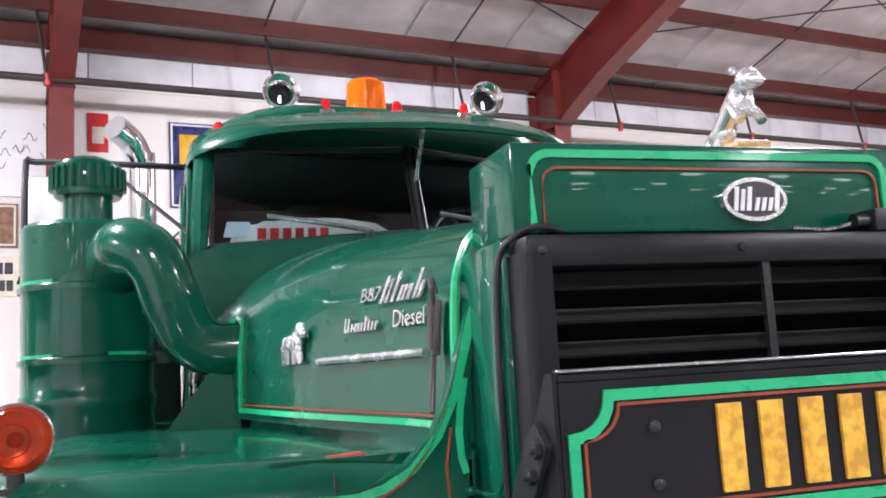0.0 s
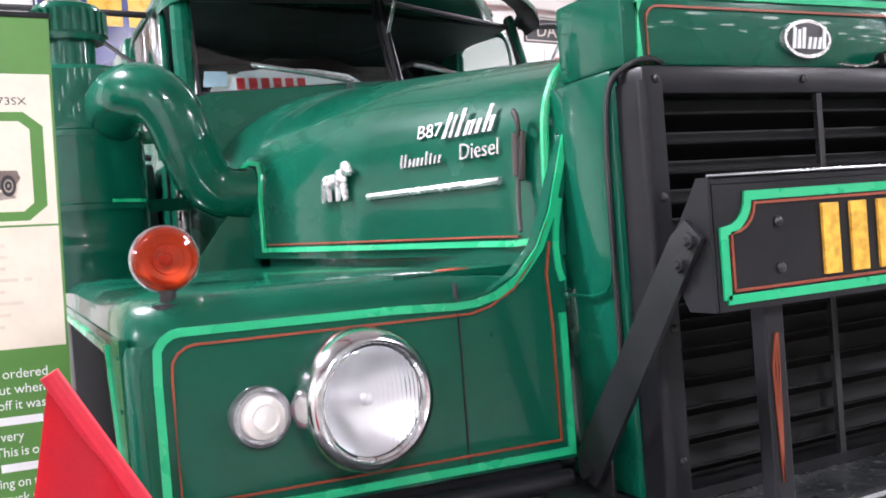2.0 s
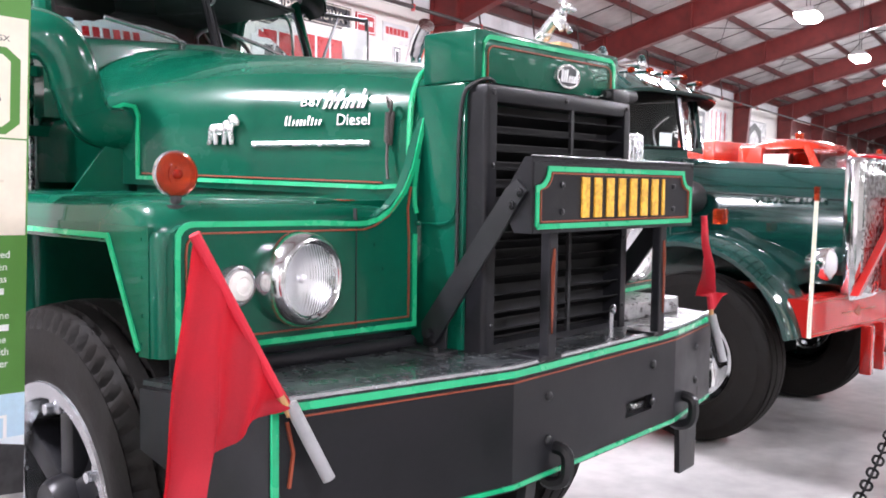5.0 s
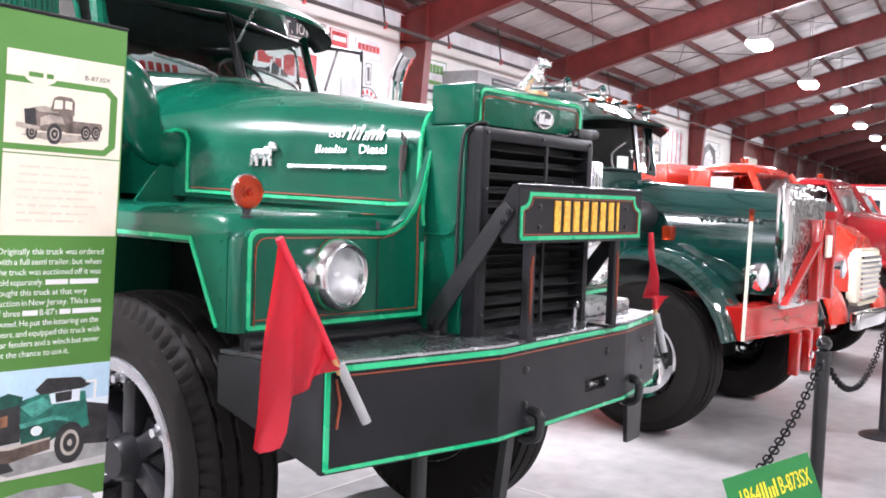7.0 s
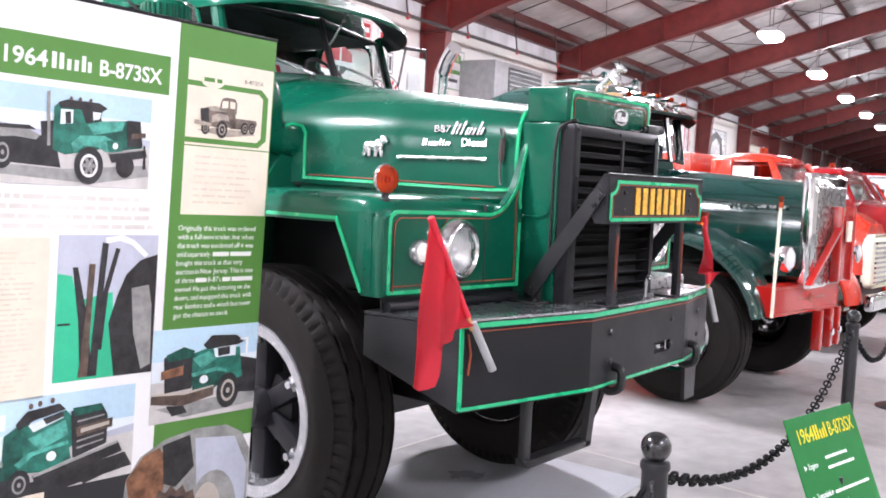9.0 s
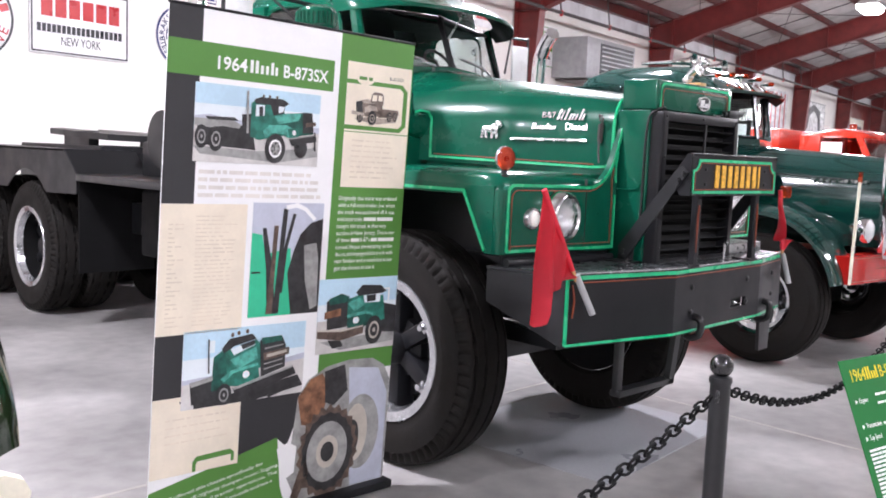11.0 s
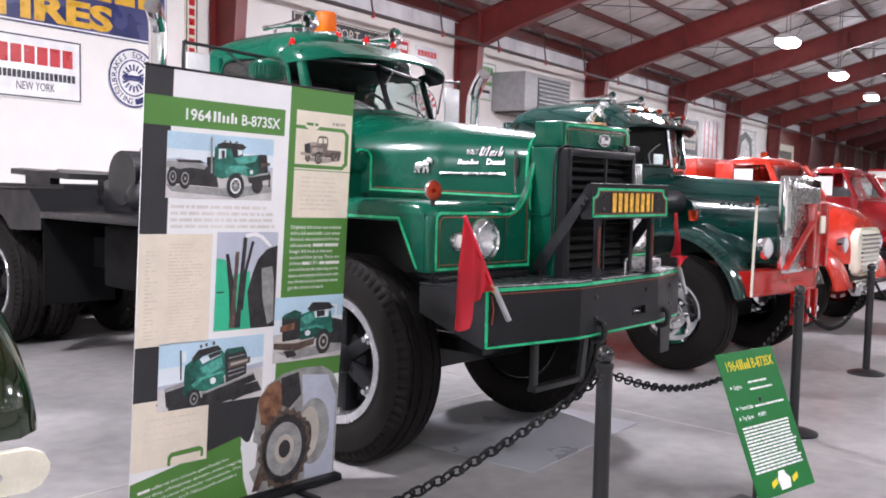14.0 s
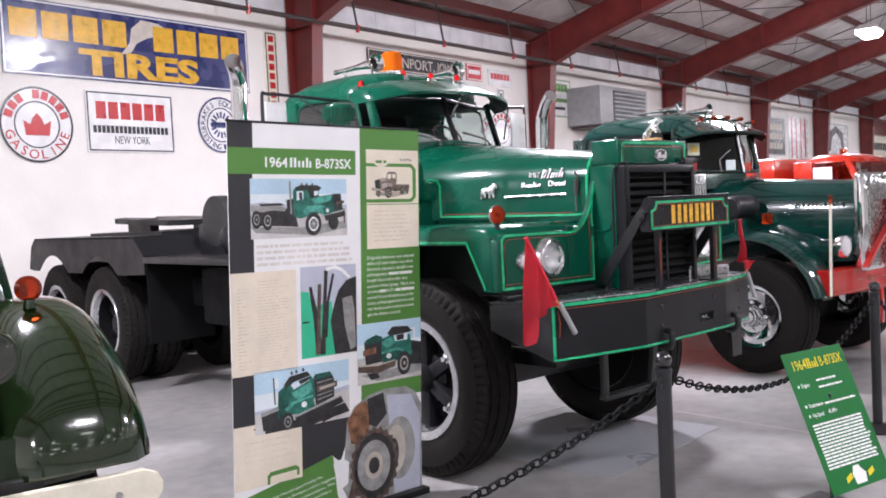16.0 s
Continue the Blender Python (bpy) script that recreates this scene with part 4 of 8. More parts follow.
    # lamps
    fm = pose(s * 0.812, yf(0.812) - 0.03, 1.42, 90, 0, -s * 7) @ Matrix.Diagonal((0.945, 0.945, 1, 1))
    hl = part("headlamp", revolve(bmesh.new(), [(0.0, -0.07), (0.122, -0.07), (0.13, -0.028), (0.131, -0.02), (0.129, 0.0), (0.127, 0.014), (0.123, 0.026), (0.116, 0.034), (0.109, 0.036), (0.104, 0.032), (0.101, 0.022), (0.1, 0.008), (0.06, -0.022), (0.0, -0.026)], fm, 56), PITTED, truck, "round chrome headlamp with a fluted clear lens")
    # fluted lens: upright prisms in bands over a shallow dome
    rings = []
    for i in range(-38, 39):
        x = i * 0.00255
        hh = math.sqrt(max(1e-6, 0.0985 ** 2 - x * x))
        ring = []
        for k in range(-9, 10):
            y = hh * k / 9
            band = 1.0 if int((y + 0.1) / 0.035) % 2 else 0.45
            ring.append(fm @ Vector((x, y, 0.046 - 2.1 * (x * x + y * y) + (0.0016 if i % 4 in (1, 2) else 0.0) * band)))
        rings.append(ring)
    ln = part("lens", loft(bmesh.new(), rings, False, False), HEADGLASS, hl, "fluted clear lens", 50)
    ln.visible_shadow = False
    part("reflector", revolve(bmesh.new(), [(0.1, 0.022), (0.088, 0.008), (0.07, -0.004), (0.045, -0.013), (0.02, -0.0175), (0.0, -0.0185)], fm, 36, False), REFLECTOR, hl)
    bm = bmesh.new()
    ball(bm, fm @ Vector((0, 0, 0.002)), 0.012, 1, 1, 1, 12)
    part("bulb_shield", bm, REFLECTOR, hl)
    part("inner_ring", revolve(bmesh.new(), [(0.0985, 0.022), (0.103, 0.022), (0.103, 0.03), (0.0985, 0.0275)], fm, 48, False), CHROME, hl)
    mm = pose(s * 0.987, yf(0.987) - 0.004, 1.413, 90, 0, -s * 7)
    mk = part("marker_lamp", revolve(bmesh.new(), [(0.0, -0.03), (0.05, -0.03), (0.053, 0.004), (0.05, 0.012), (0.044, 0.014), (0.038, 0.012), (0.0, 0.01)], mm, 32), RIM, truck, "small round silver marker lamp")
    part("lens", revolve(bmesh.new(), [(0.0, 0.01), (0.038, 0.01), (0.036, 0.02), (0.024, 0.026), (0.02, 0.024), (0.0, 0.028)], mm, 24), WHITE_LENS, mk)
    am = part("turn_lamp", revolve(bmesh.new(), [(0.0, -0.032), (0.03, -0.031), (0.047, -0.02), (0.053, -0.004), (0.055, 0.004), (0.052, 0.012), (0.0515, 0.016), (0.046, 0.022), (0.045, 0.0255), (0.037, 0.029), (0.036, 0.032), (0.026, 0.0345), (0.025, 0.0365), (0.012, 0.038), (0.0, 0.0385)], pose(s * 1.105, 1.957, 1.685, 90, 0, 0), 36), AMBER, truck, "round amber turn lamp")
    bm = bmesh.new()
    cy(bm, (s * 1.105, 1.957, FZ - 0.02), (s * 1.105, 1.957, 1.634), 0.014)
    cy(bm, (s * 1.105, 1.957, FZ - 0.012), (s * 1.105, 1.957, FZ + 0.006), 0.028)
    part("lamp_stand", bm, BLACK, am)
    bm = bmesh.new()
    ball(bm, (s * 1.105, 1.957, 1.685), 0.012, 1, 1, 1, 10)
    part("bulb", bm, ORANGERED, am)
    part("back_cup", revolve(bmesh.new(), [(0.0, -0.024), (0.04, -0.016), (0.047, -0.002), (0.045, -0.002), (0.038, -0.013), (0.0, -0.02)], pose(s * 1.105, 1.957, 1.685, 90, 0, 0), 28, False), REFLECTOR, am)
    part("lamp_rim", revolve(bmesh.new(), [(0.052, -0.007), (0.0575, -0.007), (0.0575, 0.003), (0.0545, 0.005)], pose(s * 1.105, 1.957, 1.685, 90, 0, 0), 36, False), RIM, am)

# hood: lofted, narrow at the radiator and wide at the cowl
HS = [(1.84, 0.395, 2.035, 1.632, 0.0), (2.05, 0.41, 2.06, 1.634, 0.0), (2.4, 0.54, 2.10, 1.642, 0.08), (2.65, 0.62, 2.13, 1.65, 0.2), (2.95, 0.70, 2.165, 1.658, 0.45), (3.2, 0.745, 2.20, 1.66, 0.75), (3.5, 0.77, 2.25, 1.66, 1.0)]


def hood_ring(y, w, top, low, soft=0.0):
    """One cross-section of an engine hood; soft rounds the shoulder."""
    out = []
    for i in range(25):
        a = math.pi * i / 24
        c, sn = math.cos(a), math.sin(a)
        x = math.copysign(abs(c) ** (0.5 + 0.3 * soft), c) * w * (0.90 + 0.10 * (1 - max(sn, 0)) ** 0.8)
        z = low + 0.16 + (top - low - 0.16) * max(sn, 0) ** (0.62 + 0.3 * soft)
        out.append((x, y, z))
    return [(w * 1.0, y, low)] + out + [(-w * 1.0, y, low)]


bm = bmesh.new()
loft(bm, [hood_ring(*h) for h in HS], True, True)
hood = part("hood", bm, GREEN, truck, "long green engine hood", 50)


def hood_x(y, z):
    """Outer side of the hood at height z, for the left side."""
    for (a, wa, ta, la, sa), (b, wb, tb, lb, sb) in zip(HS, HS[1:]):
        if a <= y <= b:
            k = (y - a) / (b - a)
            w, t, l, soft = wa + (wb - wa) * k, ta + (tb - ta) * k, la + (lb - la) * k, sa + (sb - sa) * k
            q = (z - l - 0.16) / (t - l - 0.16)
            if q <= 0:
                return -w
            sn = min(1, q) ** (1 / (0.62 + 0.3 * soft))
            return -(max(0.0, 1 - sn * sn) ** (0.25 + 0.15 * soft)) * w * (0.90 + 0.10 * (1 - sn) ** 0.8)
    return -0.5


def hood_line(pts, w, m, name):
    bm = bmesh.new()
    ribbon(bm, [(hood_x(y, z) - 0.004, y, z) for y, z in pts], w, (-1, -0.28, 0.1), 0.004)
    part(name, bm, m, hood, "", 0)


def low_line(y):
    return 1.655 + 0.027 * (y - 1.9) / 1.05


rear = [(3.06, 1.915), (2.99, 1.935), (2.93, 1.925), (2.9, 1.89), (2.892, 1.82), (2.892, low_line(2.892))]
base = [(2.892 - 0.1 * i, low_line(2.892 - 0.1 * i)) for i in range(1, 10)] + [(1.9, 1.662), (1.87, 1.69)]
hood_line(rear + base, 0.013, STRIPE, "edge_line")
hood_line([(2.87 - 0.1 * i, low_line(2.87 - 0.1 * i) + 0.015) for i in range(10)], 0.004, ORANGE_PIN, "pin_line")
for s in (-1, 1):
    bm = bmesh.new()
    tube(bm, [(s * 0.405, 1.862, 1.7), (s * 0.4, 1.862, 1.86), (s * 0.385, 1.862, 1.94), (s * 0.34, 1.862, 2.0), (s * 0.2, 1.862, 2.045)], 0.009, 8)
    part("front_bead", bm, STRIPE, hood)
# cowl apron between hood side and fender
for s in (-1, 1):
    part("hood_shelf", box(s * 0.42, s * 0.72, 1.9, 3.55, 1.56, 1.62), GREEN, truck, "", 0)
    bm = bmesh.new()
    loft(bm, [[(s * 0.375, 1.88, 1.6), (s * 0.36, 1.88, 1.6), (s * 0.36, 1.88, 1.66), (s * 0.375, 1.88, 1.66)], [(s * 0.66, 2.95, 1.6), (s * 0.64, 2.95, 1.6), (s * 0.64, 2.95, 1.68), (s * 0.66, 2.95, 1.68)]])
    part("engine_side", bm, GREEN, truck, "", 0)
    bm = bmesh.new()
    prism(bm, [(0.68, 1.61), (0.9, 1.61), (0.71, 1.86)] if s > 0 else [(-0.68, 1.61), (-0.71, 1.86), (-0.9, 1.61)], FRONT @ pose(0, 0, -2.98), 0.012)
    part("gusset", bm, GREEN, truck, "", 0)
part("reflector_tab", box(-0.66, -0.55, 1.93, 1.99, 1.612, 1.622, 0.003), ORANGERED, truck, "red reflector strip")
# badges on the hood side


def on_hood(y, z, out=0.004):
    x = hood_x(y, z)
    slope = (hood_x(y + 0.15, z) - hood_x(y - 0.15, z)) / 0.3
    a = math.atan(slope)
    up = (hood_x(y, z + 0.04) - hood_x(y, z - 0.04)) / 0.08
    X = Vector((-slope, -1, 0)).normalized()  # towards the nose
    Z = Vector((up, 0, 1)).normalized()
    N = X.cross(Z).normalized()
    if N.x > 0:
        N = -N
    Z = N.cross(X)
    return Matrix(((X.x, Z.x, N.x, x + N.x * out), (X.y, Z.y, N.y, y + N.y * out), (X.z, Z.z, N.z, z + N.z * out), (0, 0, 0, 1)))


bm = bmesh.new()
tube(bm, [on_hood(2.42 - 0.04 * i, 1.79).translation for i in range(11)], 0.009, 8, 2)
part("trim_spear", bm, BADGE, hood, "slim chrome trim spear")
lettering("badge_line", "Diesel", 0.05, on_hood(2.14, 1.845), BADGE, hood, 0.115)
lettering("badge_line", "B87", 0.045, on_hood(2.27, 1.905), BADGE, hood, 0.075)
m = on_hood(2.31, 1.845)
for i, h in enumerate((0.03, 0.03, 0.018, 0.018, 0.018, 0.018, 0.03, 0.024, 0.018, 0.018)):
    part("script_bar", prism(bmesh.new(), [(0.0135 * i, 0), (0.0135 * i + 0.006, 0), (0.0135 * i + 0.01, h), (0.0135 * i + 0.004, h)], m, 0.004), BADGE, hood, "", 0)
m = on_hood(2.19, 1.895)
for x, w, h in ((0, 0.011, 0.058), (0.02, 0.009, 0.05), (0.04, 0.011, 0.062), (0.064, 0.01, 0.032), (0.08, 0.008, 0.032), (0.096, 0.012, 0.032), (0.118, 0.01, 0.06), (0.134, 0.01, 0.034)):
    part("script_mark", prism(bmesh.new(), [(x, 0), (x + w, 0), (x + w + h * 0.33, h), (x + h * 0.33, h)], m, 0.005), BADGE, hood, "", 0)
bm = bmesh.new()
m = on_hood(2.59, 1.785, 0.006)
for x, y, rx, ry in ((0.05, 0.052, 0.042, 0.02), (0.026, 0.05, 0.02, 0.02), (0.082, 0.056, 0.026, 0.027), (0.106, 0.08, 0.021, 0.02), (0.121, 0.073, 0.011, 0.011)):
    bmesh.ops.create_uvsphere(bm, u_segments=14, v_segments=8, radius=1, matrix=m @ Matrix.Translation((x, y, 0.004)) @ Matrix.Diagonal((rx, ry, 0.011, 1)))
for x0, x1 in ((0.02, 0.008), (0.034, 0.036), (0.074, 0.07), (0.094, 0.1)):
    cy(bm, m @ Vector((x0, 0.044, 0.004)), m @ Vector((x1, 0.004, 0.004)), 0.011, 0.007, 8)
part("plain_plaque", bm, BADGE, hood, "plain chrome side plaque", 30)
bm = bmesh.new()
m = on_hood(1.93, 1.83, 0.006)
bx(bm, -0.012, 0.012, -0.05, 0.05, 0, 0.014, 0.004, m=m)
tube(bm, [m @ Vector((0, 0.03, 0.012)), m @ Vector((0.02, 0.07, 0.02)), m @ Vector((-0.01, 0.09, 0.02)), m @ Vector((-0.01, 0.06, 0.01))], 0.005, 6)
tube(bm, [m @ Vector((0, -0.04, 0.012)), m @ Vector((0.005, -0.1, 0.012)), m @ Vector((0.02, -0.15, 0.012))], 0.005, 6)
cy(bm, m @ Vector((0.0, -0.04, 0.014)), m @ Vector((0.0, 0.045, 0.018)), 0.009, 0.009, 10)
part("hood_latch", bm, PIPE, hood, "dark spring hood latch")

# air cleaner
AX, AY = -1.11, 3.42
ac = part("air_cleaner", revolve(bmesh.new(), [(0.0, 1.6), (0.196, 1.6), (0.196, 1.7), (0.203, 1.71), (0.203, 1.74), (0.196, 1.75), (0.196, 1.83), (0.201, 1.84), (0.201, 1.855), (0.196, 1.86), (0.196, 2.05), (0.201, 2.06), (0.201, 2.075), (0.196, 2.08), (0.196, 2.255), (0.186, 2.268), (0.11, 2.275), (0.075, 2.28), (0.075, 2.38), (0.0, 2.38)], pose(AX, AY, 0), 40), GREEN, truck, "tall green air cleaner drum")
part("rain_cap", revolve(bmesh.new(), [(0.0, 2.365), (0.1, 2.365), (0.107, 2.38), (0.107, 2.455), (0.096, 2.475), (0.05, 2.495), (0.0, 2.5)], pose(AX, AY, 0), 36), GREEN, ac)
bm = bmesh.new()
tube(bm, [(AX + 0.09, AY - 0.12, 2.12), (AX + 0.1, AY - 0.25, 2.145), (AX + 0.13, AY - 0.36, 2.152), (AX + 0.18, AY - 0.42, 2.13), (AX + 0.22, AY - 0.44, 2.075), (AX + 0.247, AY - 0.44, 1.995), (AX + 0.285, AY - 0.42, 1.91), (AX + 0.325, AY - 0.415, 1.866), (AX + 0.38, AY - 0.42, 1.848), (AX + 0.46, AY - 0.43, 1.85)], (0.088, 0.074), 28, 6)
part("intake_elbow", bm, GREEN, ac)
for x, y, z, r in ((AX + 0.247, AY - 0.44, 1.995, 0.0835), (AX + 0.285, AY - 0.42, 1.91, 0.0815)):
    d = Vector((0.043, 0.02, -0.085)).normalized() * 0.007
    part("elbow_clamp", rod(Vector((x, y, z)) - d, Vector((x, y, z)) + d, r, seg=28), GREEN, ac)
for i in range(26):
    a = 2 * math.pi * i / 26
    ca, sa = math.cos(a), math.sin(a)
    bm = bmesh.new()
    cy(bm, (AX + 0.11 * ca, AY + 0.11 * sa, 2.385), (AX + 0.11 * ca, AY + 0.11 * sa, 2.455), 0.009, 0.008, 6)
    part("cap_rib", bm, GREEN, ac)
for z in (1.85, 2.07):
    bm = bmesh.new()
    revolve(bm, [(0.199, z - 0.012), (0.205, z - 0.012), (0.205, z + 0.004), (0.199, z + 0.004)], pose(AX, AY, 0), 40)
    bx(bm, AX + 0.1, AX + 0.38, AY + 0.0, AY + 0.02, z - 0.02, z + 0.02)
    part("strap", bm, GREEN, ac)
    for a in (-150, -70):
        bm = bmesh.new()
        pts = [(AX + 0.2065 * math.cos(radians(a + k)), AY + 0.2065 * math.sin(radians(a + k)), z + 0.012) for k in (0, 12, 24, 36)]
        ribbon(bm, pts, 0.01, (math.cos(radians(a + 18)), math.sin(radians(a + 18)), 0))
        part("edge_line", bm, STRIPE, ac, "", 0)
part("support_post", rod((AX + 0.32, AY + 0.1, 1.6), (AX + 0.32, AY + 0.1, 2.15), 0.018), DULL, ac)

# cab

def rr(w, y0, y1, z, r, n=6):
    """A rounded rectangle ring at height z."""
    out = []
    for cx_, cy_, a0 in ((w - r, y1 - r, 0), (-w + r, y1 - r, 90), (-w + r, y0 + r, 180), (w - r, y0 + r, 270)):
        out += [(cx_ + r * math.cos(radians(a0 + 90 * k / n)), cy_ + r * math.sin(radians(a0 + 90 * k / n)), z) for k in range(n + 1)]
    return out


cab = part("cab_shell", loft(bmesh.new(), [rr(0.80, 3.5, 4.9, 1.15, 0.06), rr(0.82, 3.5, 4.9, 1.7, 0.08), rr(0.80, 3.5, 4.9, 2.16, 0.08)]), GREEN, truck, "rounded green cab with roof lamps")
bm = loft(bmesh.new(), [rr(0.775, 3.635, 4.86, 2.588, 0.2), rr(0.77, 3.635, 4.85, 2.63, 0.22), rr(0.73, 3.64, 4.8, 2.71, 0.25), rr(0.62, 3.68, 4.68, 2.78, 0.3), rr(0.42, 3.9, 4.5, 2.82, 0.28), rr(0.1, 4.1, 4.3, 2.835, 0.08)])
part("roof", bm, GREEN, cab, "", 50)
for s in (-1, 1):
    part("pillar", tube(bmesh.new(), [(s * 0.765, 3.40, 2.15), (s * 0.755, 3.47, 2.35), (s * 0.735, 3.56, 2.60)], 0.036, 10), GREEN, cab)
    part("rear_quarter", box(s * 0.81, s * 0.76, 4.42, 4.84, 2.15, 2.62, 0.01), GREEN, cab)
part("back_panel", box(-0.81, 0.81, 4.84, 4.9, 2.15, 2.62, 0.01), GREEN, cab)
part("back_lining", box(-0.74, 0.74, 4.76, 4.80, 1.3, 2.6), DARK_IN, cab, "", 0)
# Near-black sheet hides the green roof underside, its shade set by colour.
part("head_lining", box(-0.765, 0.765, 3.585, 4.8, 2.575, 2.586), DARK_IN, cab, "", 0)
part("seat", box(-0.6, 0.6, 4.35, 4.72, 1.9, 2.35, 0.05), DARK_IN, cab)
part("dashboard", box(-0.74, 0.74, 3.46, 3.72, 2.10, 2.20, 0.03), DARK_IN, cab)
bm = bmesh.new()
st = Matrix.Translation((0.36, 3.84, 2.27)) @ Matrix.Rotation(radians(55), 4, "X")
tube(bm, [st @ Vector((0.2 * math.cos(2 * math.pi * i / 28), 0.2 * math.sin(2 * math.pi * i / 28), 0)) for i in range(29)], 0.012, 8, 1, False)
for a in (0, 120, 240):
    cy(bm, st @ Vector((0, 0, -0.02)), st @ Vector((0.2 * math.cos(radians(a)), 0.2 * math.sin(radians(a)), 0)), 0.008, seg=6)
part("steering_wheel", bm, BLACK, cab)
for s in (-1, 1):
    bm = bmesh.new()
    q = [(s * 0.735, 3.395, 2.195), (s * 0.02, 3.45, 2.25), (s * 0.02, 3.585, 2.585), (s * 0.71, 3.56, 2.56)]
    loft(bm, [[(x, y - 0.003, z) for x, y, z in q], [(x, y + 0.003, z) for x, y, z in q]])
    part("windscreen_pane", bm, GLASS, cab, "", 0)
    bm = bmesh.new()
    tube(bm, [(x, y - 0.008, z) for x, y, z in q] + [(q[0][0], q[0][1] - 0.008, q[0][2])], 0.013, 8, 1, False)
    part("rubber_seal", bm, BLACK, cab)
    bm = box(s * 0.79, s * 0.782, 3.62, 4.4, 2.17, 2.57)
    g = part("door_glass", bm, GLASS, cab, "", 0)
    g.visible_shadow = False
    bm = bmesh.new()
    tube(bm, [(s * 0.8, 3.62, 2.16), (s * 0.79, 3.6, 2.35), (s * 0.785, 3.68, 2.55), (s * 0.785, 4.0, 2.59), (s * 0.785, 4.38, 2.57), (s * 0.8, 4.42, 2.3), (s * 0.8, 4.42, 2.16)], 0.014, 8)
    part("window_trim", bm, GREEN, cab)
    part("door_seam", box(s * 0.822, s * 0.812, 3.6, 3.606, 1.3, 2.15), DARK_IN, cab, "", 0)
    bm = bmesh.new()
    tube(bm, [(s * 0.42, 3.40, 2.245), (s * 0.3, 3.405, 2.275), (s * 0.02 + s * 0.05, 3.43, 2.315)] if s > 0 else [(-0.2, 3.40, 2.25), (-0.36, 3.39, 2.275), (-0.55, 3.385, 2.30)], 0.009, 8)
    cy(bm, (s * 0.42 if s > 0 else -0.2, 3.42, 2.215), (s * 0.42 if s > 0 else -0.2, 3.395, 2.25), 0.016, seg=10)
    part("wiper", bm, RIM, cab, "bright metal wiper arm")
part("centre_bar", rod((0, 3.44, 2.235), (0, 3.58, 2.6), 0.013, seg=8), BLACK, cab)
part("visor_stay", rod((0.0, 3.34, 2.61), (0.0, 3.49, 2.44), 0.007, seg=8), DULL, cab)
# cowl under the windscreen
bm = bmesh.new()
rings = []
for i in range(17):
    x = -0.80 + 0.1 * i
    k = min(1.0, abs(x) / 0.735)
    y, z = 3.45 - 0.055 * k, 2.25 - 0.055 * k
    dz = -0.03 if abs(x) > 0.75 else 0.0
    rings.append([(x, y - 0.022, z + 0.006 + dz), (x, y - 0.03, z - 0.02 + dz), (x, y - 0.034, 1.9), (x, y + 0.05, 1.9), (x, y + 0.05, z - 0.03 + dz)])
loft(bm, rings)
part("cowl_panel", bm, GREEN, cab, "", 50)
part("side_locker", box(-1.16, -0.83, 3.78, 4.5, 0.95, 2.02, 0.015), BLACK, truck, "black side locker below the door")
# visor
bm = bmesh.new()
lip = [(-0.80, 3.64, 2.545), (-0.75, 3.47, 2.555), (-0.5, 3.33, 2.595), (0, 3.29, 2.61), (0.5, 3.33, 2.595), (0.75, 3.47, 2.555), (0.80, 3.64, 2.545)]
root = [(-0.785, 3.75, 2.60), (-0.74, 3.65, 2.65), (-0.5, 3.62, 2.71), (0, 3.62, 2.735), (0.5, 3.62, 2.71), (0.74, 3.65, 2.65), (0.785, 3.75, 2.60)]
lp2, rp2 = curve_points(lip, 4), curve_points(root, 4)
mid = [(a + b) / 2 + Vector((0, 0, 0.022)) for a, b in zip(lp2, rp2)]
dn = Vector((0, 0.006, -0.014))
edge = [a + Vector((0, -0.004, -0.022)) for a in lp2]
loft(bm, [rp2, mid, lp2, edge, [a + Vector((0, 0.008, -0.0)) for a in edge], [a + dn for a in lp2], [a + dn for a in mid], [a + dn for a in rp2]], False, False)
visor = part("sun_visor", bm, GREEN, cab, "green sun visor", 45)
# Near-black sheet below the green visor paints in the shade there.
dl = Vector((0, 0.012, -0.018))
part("visor_lining", loft(bmesh.new(), [[a + dl for a in lp2], [a + dl for a in mid], [a + dl for a in rp2], [a + dl * 1.2 for a in rp2], [a + dl * 1.2 for a in mid], [a + dl * 1.2 for a in lp2]], False, False), DARK_IN, visor, "dark sheet for the shade under the visor", 45)
# the driver's half of the windscreen wraps back towards its pillar
for o in [cab] + list(cab.children) + list(visor.children):
    for v in o.data.vertices:
        if v.co.x > 0 and v.co.y < 4.4:
            v.co.y += (0.15 if "visor" in o.name else 0.31) * (v.co.x / 0.77) ** 2 * min(1.0, (4.4 - v.co.y) / 0.8)
    o.data.update()
# roof lamps, horns, beacon
for i, x in enumerate((-0.68, -0.28, 0.0, 0.28, 0.68)):
    y = 3.96 if x > 0.5 else 3.72 if x < -0.5 else 3.70
    z = 2.66 if abs(x) > 0.5 else 2.755
    o = part("roof_lamp", revolve(bmesh.new(), [(0, 0), (0.028, 0), (0.028, 0.012), (0.023, 0.018), (0.018, 0.044), (0.01, 0.054), (0.0, 0.056)], pose(x, y, z), 16), REDLENS, cab, "small red roof marker lamp")
    part("lamp_base", revolve(bmesh.new(), [(0, -0.03), (0.045, -0.02), (0.04, 0.006), (0, 0.008)], pose(x, y, z), 16), CHROME, o)
bc = part("beacon", revolve(bmesh.new(), [(0, 0), (0.085, 0), (0.088, 0.02), (0.082, 0.15), (0.07, 0.162), (0, 0.165)], pose(-0.02, 4.15, 2.875), 28), BEACON, cab, "orange rotating beacon")
